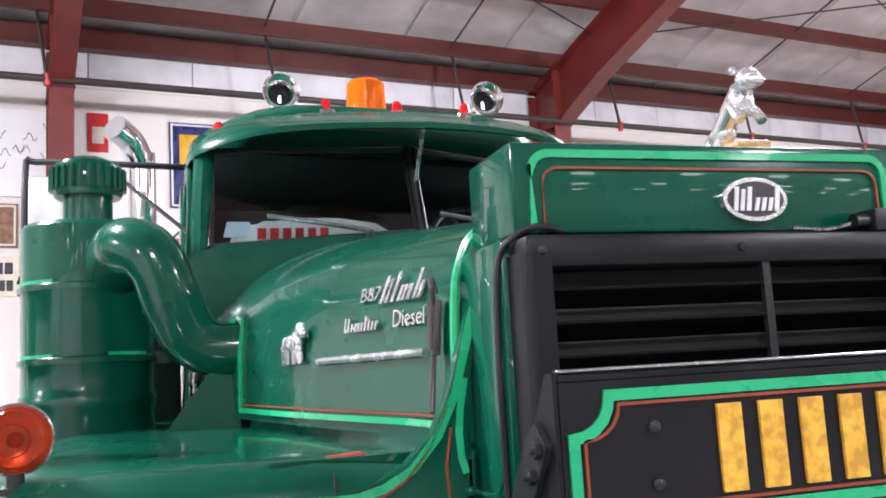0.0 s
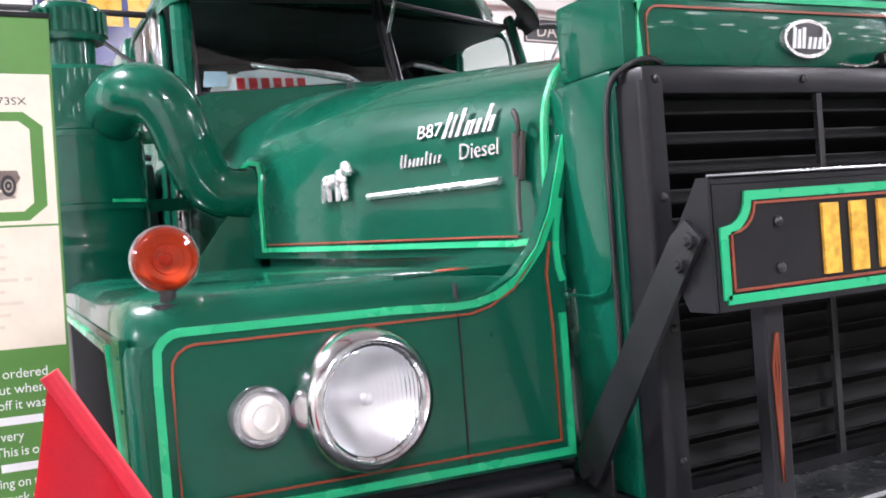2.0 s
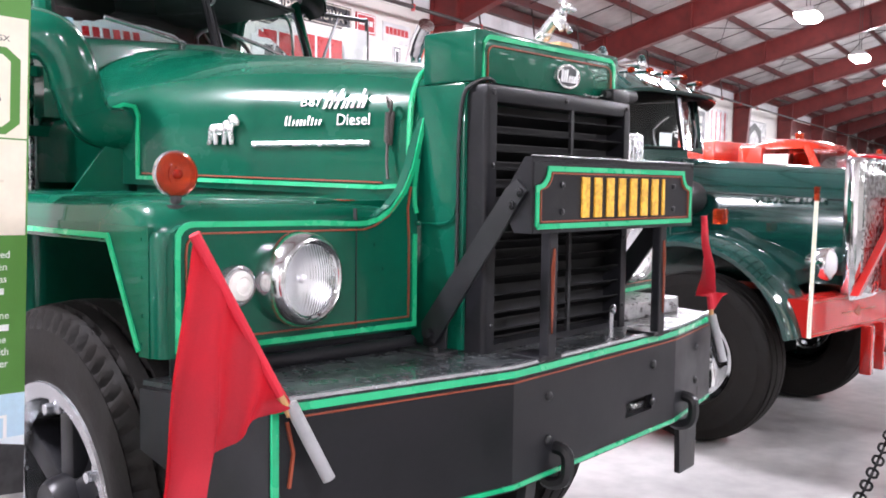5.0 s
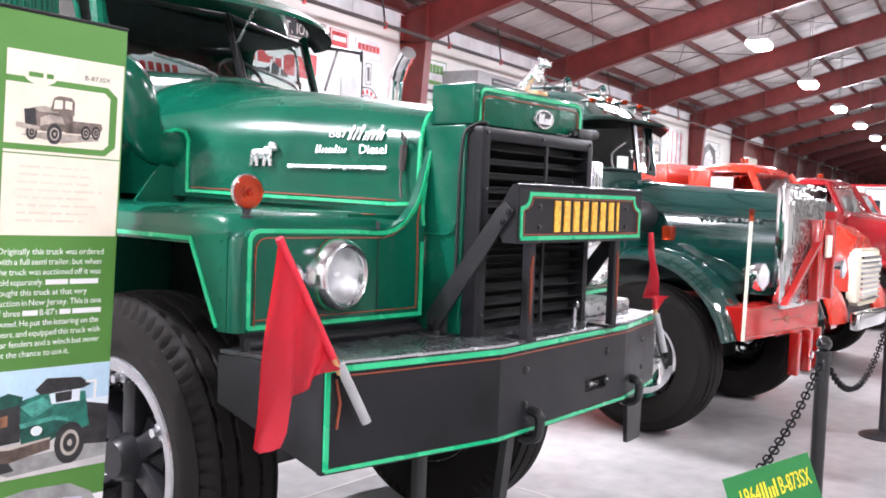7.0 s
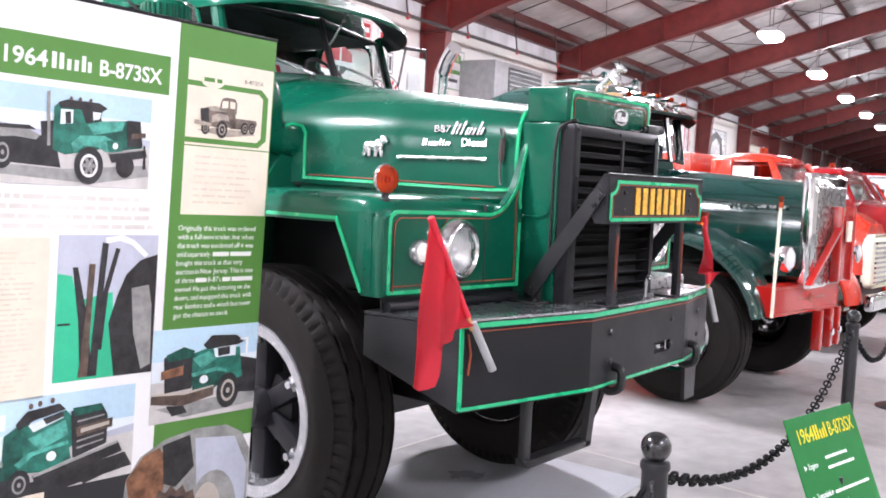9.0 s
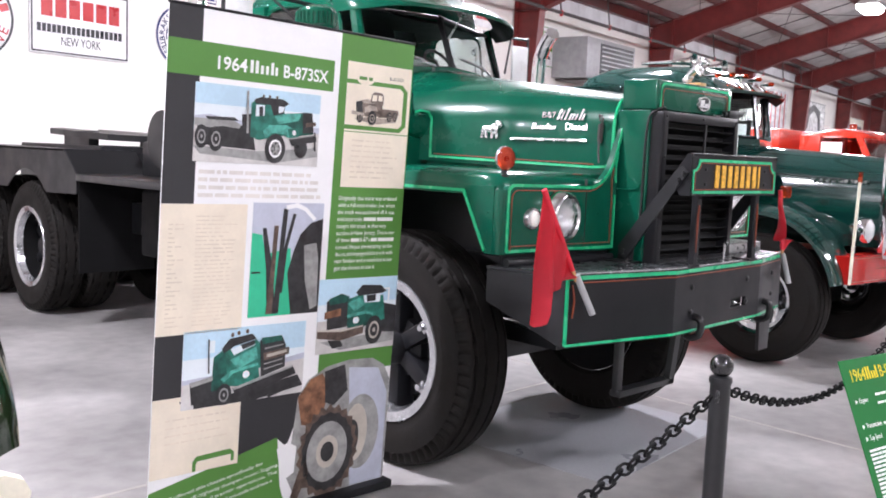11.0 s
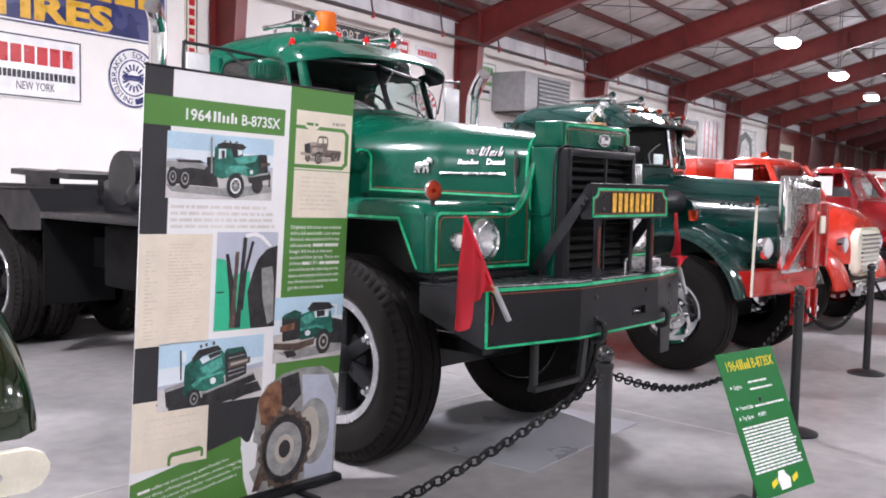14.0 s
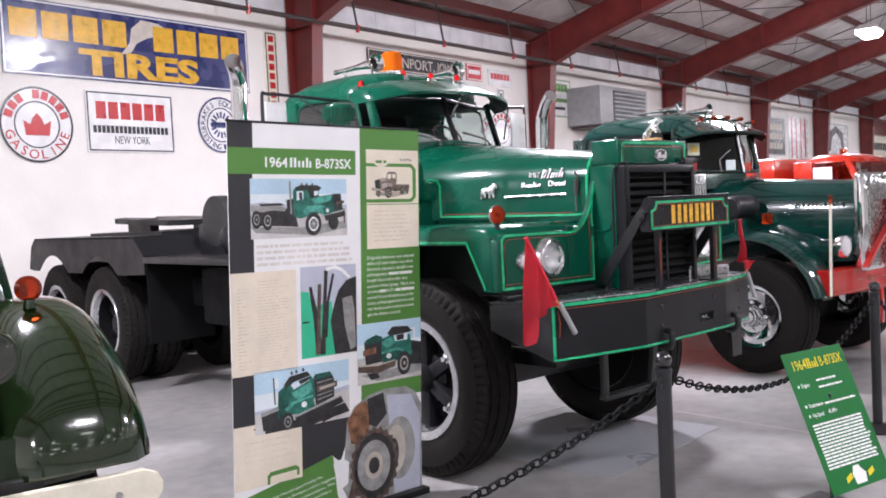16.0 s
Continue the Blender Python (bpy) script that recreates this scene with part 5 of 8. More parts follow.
part("beacon_core", rod((-0.02, 4.15, 2.88), (-0.02, 4.15, 3.01), 0.04), YELLOW, bc)
part("beacon_base", rod((-0.02, 4.15, 2.80), (-0.02, 4.15, 2.878), 0.1), CHROME, bc)
for s in (-1, 1):
    hz = 2.88
    hm = pose(s * 0.43, 3.83, hz, -90, 0, 0)
    o = part("air_horn", revolve(bmesh.new(), [(0.034, 0.05), (0.048, 0.02), (0.064, 0.004), (0.072, 0.0), (0.074, 0.004), (0.066, 0.014), (0.05, 0.05), (0.036, 0.11), (0.022, 0.25), (0.015, 0.5), (0.02, 0.51), (0.02, 0.55), (0.0, 0.555)], hm, 28, False), CHROME, cab, "long chrome trumpet horn")
    # Dark cone set in the bell in place of the shade inside it.
    part("horn_throat", revolve(bmesh.new(), [(0.035, 0.048), (0.03, 0.06), (0.0, 0.075)], hm, 24, False), DARK_IN, o, "dark cone for the shade inside the horn")
    for y in (3.9, 4.25):
        part("horn_bracket", rod((s * 0.43, y, 2.72), (s * 0.43, y, hz), 0.012), CHROME, o)
# mirrors
for s in (-1, 1):
    bm = bmesh.new()
    tube(bm, [(s * 0.80, 3.86, 2.575), (s * 1.1, 3.92, 2.60), (s * 1.33, 3.97, 2.615), (s * 1.37, 3.98, 2.59), (s * 1.37, 3.98, 2.2), (s * 1.35, 3.98, 2.17), (s * 0.82, 3.9, 2.05)], 0.012, 8, 4)
    cy(bm, (s * 0.8, 3.7, 2.3), (s * 1.1, 3.92, 2.6), 0.008, seg=6)
    o = part("mirror_arm", bm, BLACK, cab, "black tube mirror arm")
    part("mirror_head", box(s * 1.36, s * 1.18, 3.96, 3.985, 2.2, 2.56, 0.01), WHITE, o, "white mirror head")
bm = bmesh.new()
tube(bm, [(-0.98, 4.98, 1.0), (-0.98, 4.98, 2.74), (-0.99, 4.965, 2.86), (-1.03, 4.92, 2.95), (-1.1, 4.84, 3.0)], 0.066, 20, 5)
part("exhaust_pipe", bm, CHROME, truck, "curved chrome exhaust stack")
bm = rod((-0.98, 4.98, 1.0), (-0.98, 4.98, 2.0), 0.09)
part("heat_shield", bm, BLACK, truck)
# tail: tank box, rear fenders, fifth wheel
for s in (-1, 1):
    # Tank box and plate get the deeper black, for the shade under the tail.
    part("tank_box", box(s * 0.45, s * 0.75, 5.3, 6.3, 0.75, 1.3, 0.03), BLACK_SHADE, truck, "black side tank box")
    part("mud_plate", box(s * 0.25, s * 0.955, 7.04, 7.055, 0.52, 1.335), BLACK_SHADE, truck, "black plate before the rear wheel, darkened for shade", 0)
part("side_shelf", box(-0.98, 0.98, 5.2, 7.06, 1.335, 1.395, 0.008), BLACK, truck, "black plate shelf behind the cab")
for s in (-1, 1):
    bm = bmesh.new()
    side = Matrix(((0, 0, -s, s * 0.97), (1, 0, 0, 0), (0, 1, 0, 0), (0, 0, 0, 1)))
    under = []
    for yc in (8.25, 9.7):
        for k in range(0, 13):
            a = radians(158 - 136 * k / 12)
            under.append((yc + 0.71 * math.cos(a), max(1.2, 0.66 + 0.74 * math.sin(a))))
    prism(bm, [(7.06, 1.22)] + under + [(10.55, 1.22), (10.45, 1.5), (10.3, 1.6), (7.33, 1.6), (7.06, 1.39)], side, 0.012)
    part("rear_fender_side", bm, SATIN, truck, "", 0)
    # Added black sheet keeps the pale wall from showing through the wheel arch.
    part("fender_liner", box(s * 0.26, s * 0.25, 7.1, 10.4, 0.85, 1.585), BLACK, truck, "", 0)
    part("rear_fender", box(s * 0.97, s * 0.3, 7.33, 10.3, 1.585, 1.605), SATIN, truck, "flat black rear fender", 0)
    bm = bmesh.new()
    loft(bm, [[(s * 0.3, 7.06, 1.39), (s * 0.3, 7.33, 1.6), (s * 0.3, 7.345, 1.585), (s * 0.3, 7.075, 1.38)], [(s * 0.958, 7.06, 1.39), (s * 0.958, 7.33, 1.6), (s * 0.958, 7.345, 1.585), (s * 0.958, 7.075, 1.38)]])
    part("sloped_front", bm, BLACK_SHADE, truck, "", 0)
bm = bmesh.new()
plate = [(-0.45, 7.6), (-0.5, 8.2), (-0.45, 9.0), (-0.2, 9.3), (-0.06, 8.7), (0.06, 8.7), (0.2, 9.3), (0.45, 9.0), (0.5, 8.2), (0.45, 7.6), (0.2, 7.45), (-0.2, 7.45)]
prism(bm, [(x, y - 8.3) for x, y in plate], pose(0, 8.3, 1.72) @ Matrix.Rotation(radians(2), 4, "X"), 0.06)
fw = part("fifth_wheel", bm, BLACK, truck, "black fifth wheel plate")
bm = bmesh.new()
bx(bm, -0.46, -0.36, 8.0, 8.6, 1.6, 1.78)
bx(bm, 0.36, 0.46, 8.0, 8.6, 1.6, 1.78)
bx(bm, -0.6, 0.6, 7.4, 9.4, 1.55, 1.64)
part("fifth_wheel_stand", bm, BLACK, fw)
bm = bmesh.new()
for k in range(4):
    ball(bm, (-0.4 + 0.1 * k, 6.2 + 0.1 * k, 1.55 + 0.13 * k), 0.17, 1, 1, 1, 14)
bx(bm, -0.5, 0.3, 6.0, 6.8, 1.39, 1.7, 0.03)
cy(bm, (-0.5, 6.4, 1.75), (0.5, 6.4, 1.75), 0.22)
cy(bm, (-0.52, 6.4, 1.72), (-0.5, 6.4, 1.72), 0.25)
part("winch", bm, BLACK, truck, "black drum winch behind the cab")


# ---- flags on the bumper ends ----
# free edge of each cloth: share along the staff from its tip, offset sideways and down from the tip
WIDE = [(0.0, -0.32, -0.54), (0.1, -0.305, -0.555), (0.19, -0.268, -0.535), (0.27, -0.235, -0.46), (0.5, -0.165, -0.42), (0.75, -0.08, -0.385), (1.0, 0.0, -0.37)]
NARROW = [(0.0, -0.13, -0.25), (0.3, -0.125, -0.285), (0.55, -0.06, -0.29), (0.8, 0.055, -0.285), (1.0, 0.06, -0.30)]


def flag(x, y, seed, label, out=0.21, edge=WIDE):
    f = thing("safety_flag", label, "flag", pose(x, y, BZ1 - 0.12), "safety flags")
    part("socket", rod((0.33 * out, -0.045, -0.045), (0.0, 0.0, 0.125), 0.0145), GREYPVC, f, "grey plastic socket")
    top = Vector((-out, 0.03, 0.49))
    part("staff", rod((0, 0, 0.1), Vector((0, 0, 0.1)).lerp(top, 0.2), 0.009, seg=8), WOOD, f, "thin wooden staff")
    part("sleeve", rod(Vector((0, 0, 0.1)).lerp(top, 0.12), top, 0.012, seg=10), FLAG, f)
    bm = bmesh.new()
    nu, nv = 22, 18
    foot = Vector((0.0, 0, 0.13))
    grid = []
    for j in range(nv + 1):
        v = j / nv
        row = []
        for i in range(nu + 1):
            u = i / nu
            for (ua, xa, za), (ub, xb, zb) in zip(edge, edge[1:]):
                if u <= ub:
                    k = (u - ua) / (ub - ua)
                    end = Vector((xa + (xb - xa) * k, 0, top.z + za + (zb - za) * k))
                    break
            p = top.lerp(foot, u).lerp(end, v)
            pleat = math.sin(u * 17 + 0.6 * v + seed) * 0.034 * v ** 0.5 * (1 - u) ** 0.6 + 0.012 * math.sin(u * 7 + 3 * v + seed) * v
            p += Vector((0.006 * math.sin(9 * v + 3 * u + seed) * v, pleat - 0.045 * v * (1 - u), 0))
            row.append(bm.verts.new(p))
        grid.append(row)
    for j in range(nv):
        for i in range(nu):
            bm.faces.new((grid[j][i], grid[j][i + 1], grid[j + 1][i + 1], grid[j + 1][i]))
    bmesh.ops.solidify(bm, geom=bm.faces[:], thickness=0.0025)
    part("cloth", bm, FLAG, f, "red drooping cloth", 60)
    return f


flag(CX - EX + 0.03, EY - 0.035, 0.4, "red cloth safety flag on a short staff")
flag(CX + 0.845, 1.515, 2.1, "red cloth safety flag drooping from a staff", 0.03, NARROW)

# placards behind the windscreen
pl = thing("dash_placard", "white show papers with red and blue print", "placard", pose(CX - 0.47, 3.53, 2.205))
BACK = Matrix.Rotation(radians(65), 4, "X")
part("sheet", prism(bmesh.new(), [(-0.2, 0), (0.40, 0), (0.39, 0.06), (0.33, 0.105), (0.2, 0.128), (0.02, 0.13), (-0.05, 0.112), (-0.17, 0.1)], BACK, 0.003), PWHITE, pl, "", 0)
part("front_sheet", prism(bmesh.new(), [(-0.15, 0.0), (0.2, 0.0), (0.23, 0.105), (-0.08, 0.11)], BACK @ pose(0, 0, 0.012), 0.002), PHAZE, pl, "", 0)
for k in range(6):
    part("red_mark", prism(bmesh.new(), [(-0.1 + 0.044 * k, 0.03), (-0.07 + 0.044 * k, 0.03), (-0.066 + 0.044 * k, 0.078), (-0.096 + 0.044 * k, 0.078)], BACK @ pose(0, 0, 0.016), 0.001), SIGNRED, pl, "", 0)
part("blue_block", prism(bmesh.new(), [(-0.215, 0.05), (-0.13, 0.05), (-0.12, 0.115), (-0.2, 0.115)], BACK @ pose(0, 0, 0.006), 0.001), SKYBLUE, pl, "", 0)

# ---- louvred box on the truck's far fender ----
bm = bmesh.new()
bx(bm, 1.0, 1.26, 2.06, 2.2, FZ, 1.9, 0.01)
lb = part("louvre_box", bm, DULL, truck, "bright louvred metal box on the fender")
for i in range(7):
    part("louvre_slot", box(1.02 + 0.034 * i, 1.035 + 0.034 * i, 2.05, 2.062, 1.66, 1.87, 0.002), CHROME, lb)

# ---- information banner ----
BW, BH = 1.272, 2.19
LEAN = Matrix.Rotation(radians(2.2), 4, "X") @ Matrix.Rotation(radians(1.17), 4, "Y")
ban = thing("information_banner", "tall printed show banner with photographs and text", "banner", pose(-1.437, 2.565, 0.05, 0, 0, -0.5) @ LEAN)


def level(o):
    """Stands level on the floor although the cloth leans."""
    o.matrix_basis = LEAN.inverted()
    return o


part("cloth", box(0, BW, -0.003, 0.003, 0, BH), PWHITE, ban, "", 0)
level(part("base_bar", box(-0.02, BW + 0.02, -0.06, 0.1, -0.046, -0.004, 0.01), SATIN, ban))
part("top_rail", box(-0.003, BW + 0.003, -0.008, 0.008, BH - 0.004, BH + 0.008, 0.003), SATIN, ban)
for x in (0.25, 0.98):
    level(part("foot", box(x - 0.025, x + 0.025, -0.22, 0.26, -0.05, -0.034, 0.004), SATIN, ban))
part("back_pole", rod((0.64, 0.03, 0), (0.64, 0.015, BH), 0.012), DULL, ban)


def across(q):
    """Metres from the banner's left edge, for a share of its width."""
    return BW * (q - 0.06 * q * (1 - q))


def up(q):
    """Metres above the banner's foot, for a share of its height from the top."""
    return BH * (1 - q + 0.03 * q * (1 - q))


def layer_m(layer):
    return FRONT @ pose(0, 0, 0.003 + 0.0006 * (layer - 1))


def poly_print(pts, material, layer, name="printed_shape"):
    """A printed shape; s across and t down, as shares of the banner."""
    return part(name, prism(bmesh.new(), [(across(q), up(r)) for q, r in pts], layer_m(layer), 0.0008), material, ban, "", 0)


def bf(name, s0, s1, t0, t1, material, layer=1):
    return poly_print([(s0, t1), (s1, t1), (s1, t0), (s0, t0)], material, layer, name)


def blines(s0, s1, t0, t1, n, material, layer=3, ragged=True, seed=1, slope=0.0, fill=0.5):
    """Unreadable printing: words as plain bars, one part a block."""
    rng = random.Random(seed)
    bm = bmesh.new()
    m = layer_m(layer)
    for i in range(n):
        t = t0 + (t1 - t0) * (i + 0.15) / n
        h = (t1 - t0) / n * fill
        s = s0
        end = s1 - (rng.random() * 0.06 if ragged else 0)
        while s < end - 0.01:
            w = min(end - s, 0.012 + 0.05 * rng.random())
            u = t + slope * (s - s0)
            prism(bm, [(across(s), up(u + h)), (across(s + w), up(u + h + slope * w)), (across(s + w), up(u + slope * w)), (across(s), up(u))], m, 0.0006)
            s += w + 0.008
    o = part("small_print", bm, material, ban, "", 0)
    o["kind"] = "stuff"
    return o


def ring_of(s, t, rs, rt, n=22, wob=0.0):
    return [(s + rs * (1 + (wob if i % 2 else 0)) * math.cos(2 * math.pi * i / n), t - rt * (1 + (wob if i % 2 else 0)) * math.sin(2 * math.pi * i / n)) for i in range(n)]


# fields
bf("black_band", 0, 0.122, 0, 0.065, PBLACK)
bf("black_band", 0, 0.118, 0.125, 0.37, PBLACK)
bf("black_band", 0, 0.105, 0.61, 0.735, PBLACK)
poly_print([(0.33, 0.755), (0.595, 0.755), (0.585, 0.81), (0.54, 0.87), (0.5, 0.85), (0.34, 0.885)], PBLACK, 1, "black_band")
bf("green_band", 0, 0.645, 0.062, 0.126, PGREEN, 2)
poly_print([(0.67, 0.0), (1.0, 0.0), (1.0, 0.525), (0.667, 0.525)], PGREEN, 1, "green_band")
bf("green_band", 0.66, 1.0, 0.68, 0.73, PGREEN)
poly_print([(0.0, 0.908), (0.25, 0.88), (0.5, 0.847), (0.522, 0.953), (0.55, 1.0), (0.0, 1.0)], PGREEN, 2, "green_band")
T0 = 0.1085
lettering("title_year", "1964", 0.074, layer_m(3) @ pose(across(0.17), up(T0), 0), PWHITE, ban, 0.108 * BW, 0.001, bold=0.0015)
for s0, s1, t0 in ((0.304, 0.316, 0.084), (0.324, 0.336, 0.084), (0.345, 0.356, 0.092), (0.365, 0.376, 0.092), (0.385, 0.396, 0.084), (0.402, 0.412, 0.092)):
    bf("title_bar", s0, s1, t0, T0, PWHITE, 3)
lettering("title_model", "B-873SX", 0.074, layer_m(3) @ pose(across(0.433), up(T0 + 0.001), 0), PWHITE, ban, 0.186 * BW, 0.001, bold=0.0015)
# catalogue page
bf("cream_page", 0.703, 0.996, 0.057, 0.204, PCREAM, 2)
bf("cream_page", 0.703, 0.996, 0.206, 0.324, PCREAM, 2)
poly_print([(0.703, 0.094), (0.955, 0.094), (0.982, 0.108), (0.982, 0.186), (0.955, 0.2), (0.703, 0.2), (0.703, 0.191), (0.948, 0.191), (0.963, 0.183), (0.963, 0.111), (0.948, 0.103), (0.703, 0.103)], PGREEN, 3, "page_frame")
lettering("page_title", "B-873SX", 0.022, layer_m(3) @ pose(across(0.893), up(0.087), 0), PBLACK, ban, 0.07 * BW, 0.001)
poly_print(ring_of(0.785, 0.09, 0.04, 0.014), PCREAM, 4, "page_seal")
blines(0.755, 0.815, 0.084, 0.098, 1, PGREEN, 5, False, 9)
blines(0.74, 0.965, 0.22, 0.31, 8, PTINT, 3, True, 6, fill=0.3)


class Photo:
    """A flat printed picture laid out in its own unit square."""

    def __init__(self, s0, s1, t0, t1, layer=3):
        self.r, self.l = (s0, s1, t0, t1), layer

    def at(self, x, y):
        s0, s1, t0, t1 = self.r
        return s0 + (s1 - s0) * x, t0 + (t1 - t0) * y

    def shape(self, pts, material, up=1, name="printed_shape"):
        return poly_print([self.at(min(1, max(0, x)), min(1, max(0, y))) for x, y in pts], material, self.l + up, name)

    def block(self, x0, x1, y0, y1, material, up=0, name="photo_field"):
        return self.shape([(x0, y1), (x1, y1), (x1, y0), (x0, y0)], material, up, name)

    def wheel(self, x, y, rx, ry, up=5, hub=PGREY):
        for k, m, u in ((1.0, PDARK, 0), (0.62, hub, 1), (0.45, PDARK, 2), (0.16, hub, 3)):
            self.shape(ring_of(x, y, rx * k, ry * k), m, up + u, "printed_wheel")


# tractor seen from its side
ph = Photo(0.104, 0.594, 0.137, 0.284)
ph.block(0, 1, 0, 0.6, SKYBLUE)
ph.block(0, 1, 0.26, 0.5, PHAZE, 1)
ph.shape([(0, 0.42), (0.12, 0.39), (0.3, 0.44), (1, 0.46), (1, 0.56), (0, 0.56)], PLILAC, 2, "printed_hill")
ph.block(0, 1, 0.54, 1, PGROUND, 3)
ph.shape([(0.0, 0.8), (0.5, 0.83), (0.98, 0.74), (1.0, 0.86), (0.66, 0.97), (0.05, 0.9)], PGREY, 4, "printed_shadow")
ph.shape([(0.02, 0.52), (0.44, 0.5), (0.48, 0.82), (0.05, 0.78)], PDARK, 5, "printed_frame")
ph.shape([(0, 0.45), (0.28, 0.44), (0.36, 0.5), (0.34, 0.55), (0.22, 0.53), (0.12, 0.56), (0, 0.54)], PGREY, 6, "printed_fender")
ph.shape([(0.08, 0.42), (0.3, 0.41), (0.34, 0.45), (0.1, 0.46)], PDARK, 7, "printed_deck")
ph.shape([(0.36, 0.36), (0.43, 0.34), (0.45, 0.74), (0.38, 0.74)], PDARK, 6, "printed_tank")
ph.shape([(0.388, 0.05), (0.404, 0.04), (0.416, 0.6), (0.4, 0.6)], PGREY, 8, "printed_pipe")
ph.shape([(0.43, 0.64), (0.43, 0.2), (0.46, 0.15), (0.68, 0.14), (0.7, 0.31), (0.7, 0.6), (0.5, 0.68)], PTRUCK, 7, "printed_cab")
ph.shape([(0.66, 0.31), (0.84, 0.27), (0.93, 0.28), (0.95, 0.55), (0.74, 0.62), (0.66, 0.5)], PMID, 7, "printed_hood")
ph.shape([(0.62, 0.35), (0.7, 0.3), (0.84, 0.275), (0.82, 0.38), (0.66, 0.45)], PLIGHT, 8, "printed_shine")
ph.shape([(0.45, 0.15), (0.5, 0.11), (0.68, 0.11), (0.73, 0.16), (0.7, 0.2), (0.46, 0.2)], PDARK, 8, "printed_visor")
ph.shape([(0.465, 0.215), (0.535, 0.21), (0.535, 0.35), (0.465, 0.37)], PHAZE, 8, "printed_window")
ph.shape([(0.49, 0.24), (0.52, 0.23), (0.525, 0.35), (0.495, 0.36)], PDARK, 9, "printed_seat")
ph.shape([(0.58, 0.2), (0.7, 0.2), (0.69, 0.3), (0.61, 0.34)], PDARK, 8, "printed_window")
ph.shape([(0.645, 0.21), (0.695, 0.21), (0.685, 0.28), (0.65, 0.3)], PHAZE, 9, "printed_window")
ph.shape([(0.85, 0.26), (0.93, 0.26), (0.95, 0.53), (0.86, 0.55)], PDARK, 9, "printed_grille")
ph.shape([(0.88, 0.4), (0.965, 0.38), (0.965, 0.43), (0.88, 0.46)], PBROWN, 10, "printed_board")
ph.shape([(0.53, 0.56), (0.58, 0.47), (0.72, 0.45), (0.78, 0.5), (0.78, 0.6), (0.73, 0.62), (0.69, 0.58), (0.6, 0.57), (0.55, 0.66)], PLIGHT, 9, "printed_fender")
ph.shape([(0.73, 0.5), (0.82, 0.49), (0.83, 0.6), (0.75, 0.63)], PTRUCK, 10, "printed_fender")
ph.shape(ring_of(0.785, 0.55, 0.016, 0.035), PWHITE, 11, "printed_lamp")
ph.shape([(0.745, 0.63), (0.97, 0.56), (0.98, 0.65), (0.77, 0.73)], PDARK, 11, "printed_bumper")
ph.shape([(0.745, 0.625), (0.97, 0.555), (0.97, 0.57), (0.75, 0.645)], PGREY, 12, "printed_edge")
ph.shape([(0.955, 0.52), (0.965, 0.52), (0.975, 0.78), (0.96, 0.78)], PDARK, 12, "printed_rod")
for x in (0.52, 0.57, 0.63):
    ph.shape(ring_of(x, 0.095, 0.009, 0.022), PBROWN, 9, "printed_lamp")
ph.wheel(0.055, 0.68, 0.05, 0.15, 9)
ph.wheel(0.165, 0.7, 0.056, 0.16, 9)
ph.wheel(0.85, 0.76, 0.055, 0.13, 7, PDARK)
ph.wheel(0.635, 0.78, 0.083, 0.2, 12, PWHITE)
for k in range(6):
    a = math.pi * k / 3
    ph.shape([(0.635 + 0.012 * math.cos(a + 1.3), 0.78 - 0.03 * math.sin(a + 1.3)), (0.635 + 0.042 * math.cos(a + 0.15), 0.78 - 0.1 * math.sin(a + 0.15)), (0.635 + 0.042 * math.cos(a - 0.15), 0.78 - 0.1 * math.sin(a - 0.15)), (0.635 + 0.012 * math.cos(a - 1.3), 0.78 - 0.03 * math.sin(a - 1.3))], PGREY, 15, "printed_spoke")
blines(0.13, 0.63, 0.297, 0.356, 4, PFAINT, 3, True, 2, fill=0.5)
# tractor seen from the front, lower
ph = Photo(0.104, 0.592, 0.607, 0.758)
ph.block(0, 1, 0, 0.7, SKYBLUE)
ph.block(0, 1, 0.36, 0.64, PHAZE, 1)
ph.shape([(0, 0.62), (0.5, 0.57), (1, 0.44), (1, 0.56), (0, 0.7)], PLILAC, 2, "printed_hill")
ph.shape([(0, 0.68), (1, 0.52), (1, 1), (0, 1)], PGROUND, 3)
ph.shape([(0.1, 0.9), (0.5, 0.86), (0.95, 0.74), (1.0, 0.9), (0.6, 1.0), (0.1, 1.0)], PDARK, 4, "printed_shadow")
ph.shape([(0.06, 0.66), (0.26, 0.6), (0.3, 0.92), (0.08, 0.95)], PDARK, 5, "printed_frame")
ph.shape([(0.06, 0.66), (0.24, 0.61), (0.24, 0.66), (0.07, 0.72)], PGREY, 6, "printed_deck")
ph.shape([(0.23, 0.8), (0.24, 0.36), (0.31, 0.28), (0.38, 0.26), (0.42, 0.5), (0.36, 0.8)], PMID, 6, "printed_cab")
ph.shape([(0.33, 0.3), (0.58, 0.18), (0.64, 0.3), (0.66, 0.52), (0.5, 0.72), (0.36, 0.74)], PTRUCK, 7, "printed_hood")
ph.shape([(0.37, 0.42), (0.58, 0.28), (0.6, 0.44), (0.44, 0.55)], PLIGHT, 8, "printed_shine")
ph.shape([(0.3, 0.26), (0.36, 0.14), (0.54, 0.1), (0.58, 0.17), (0.4, 0.24), (0.32, 0.32)], PDARK, 8, "printed_visor")
ph.shape([(0.37, 0.28), (0.55, 0.19), (0.57, 0.25), (0.4, 0.36)], PHAZE, 8, "printed_window")
ph.shape([(0.45, 0.235), (0.56, 0.185), (0.57, 0.24), (0.47, 0.3)], PDARK, 9, "printed_window")
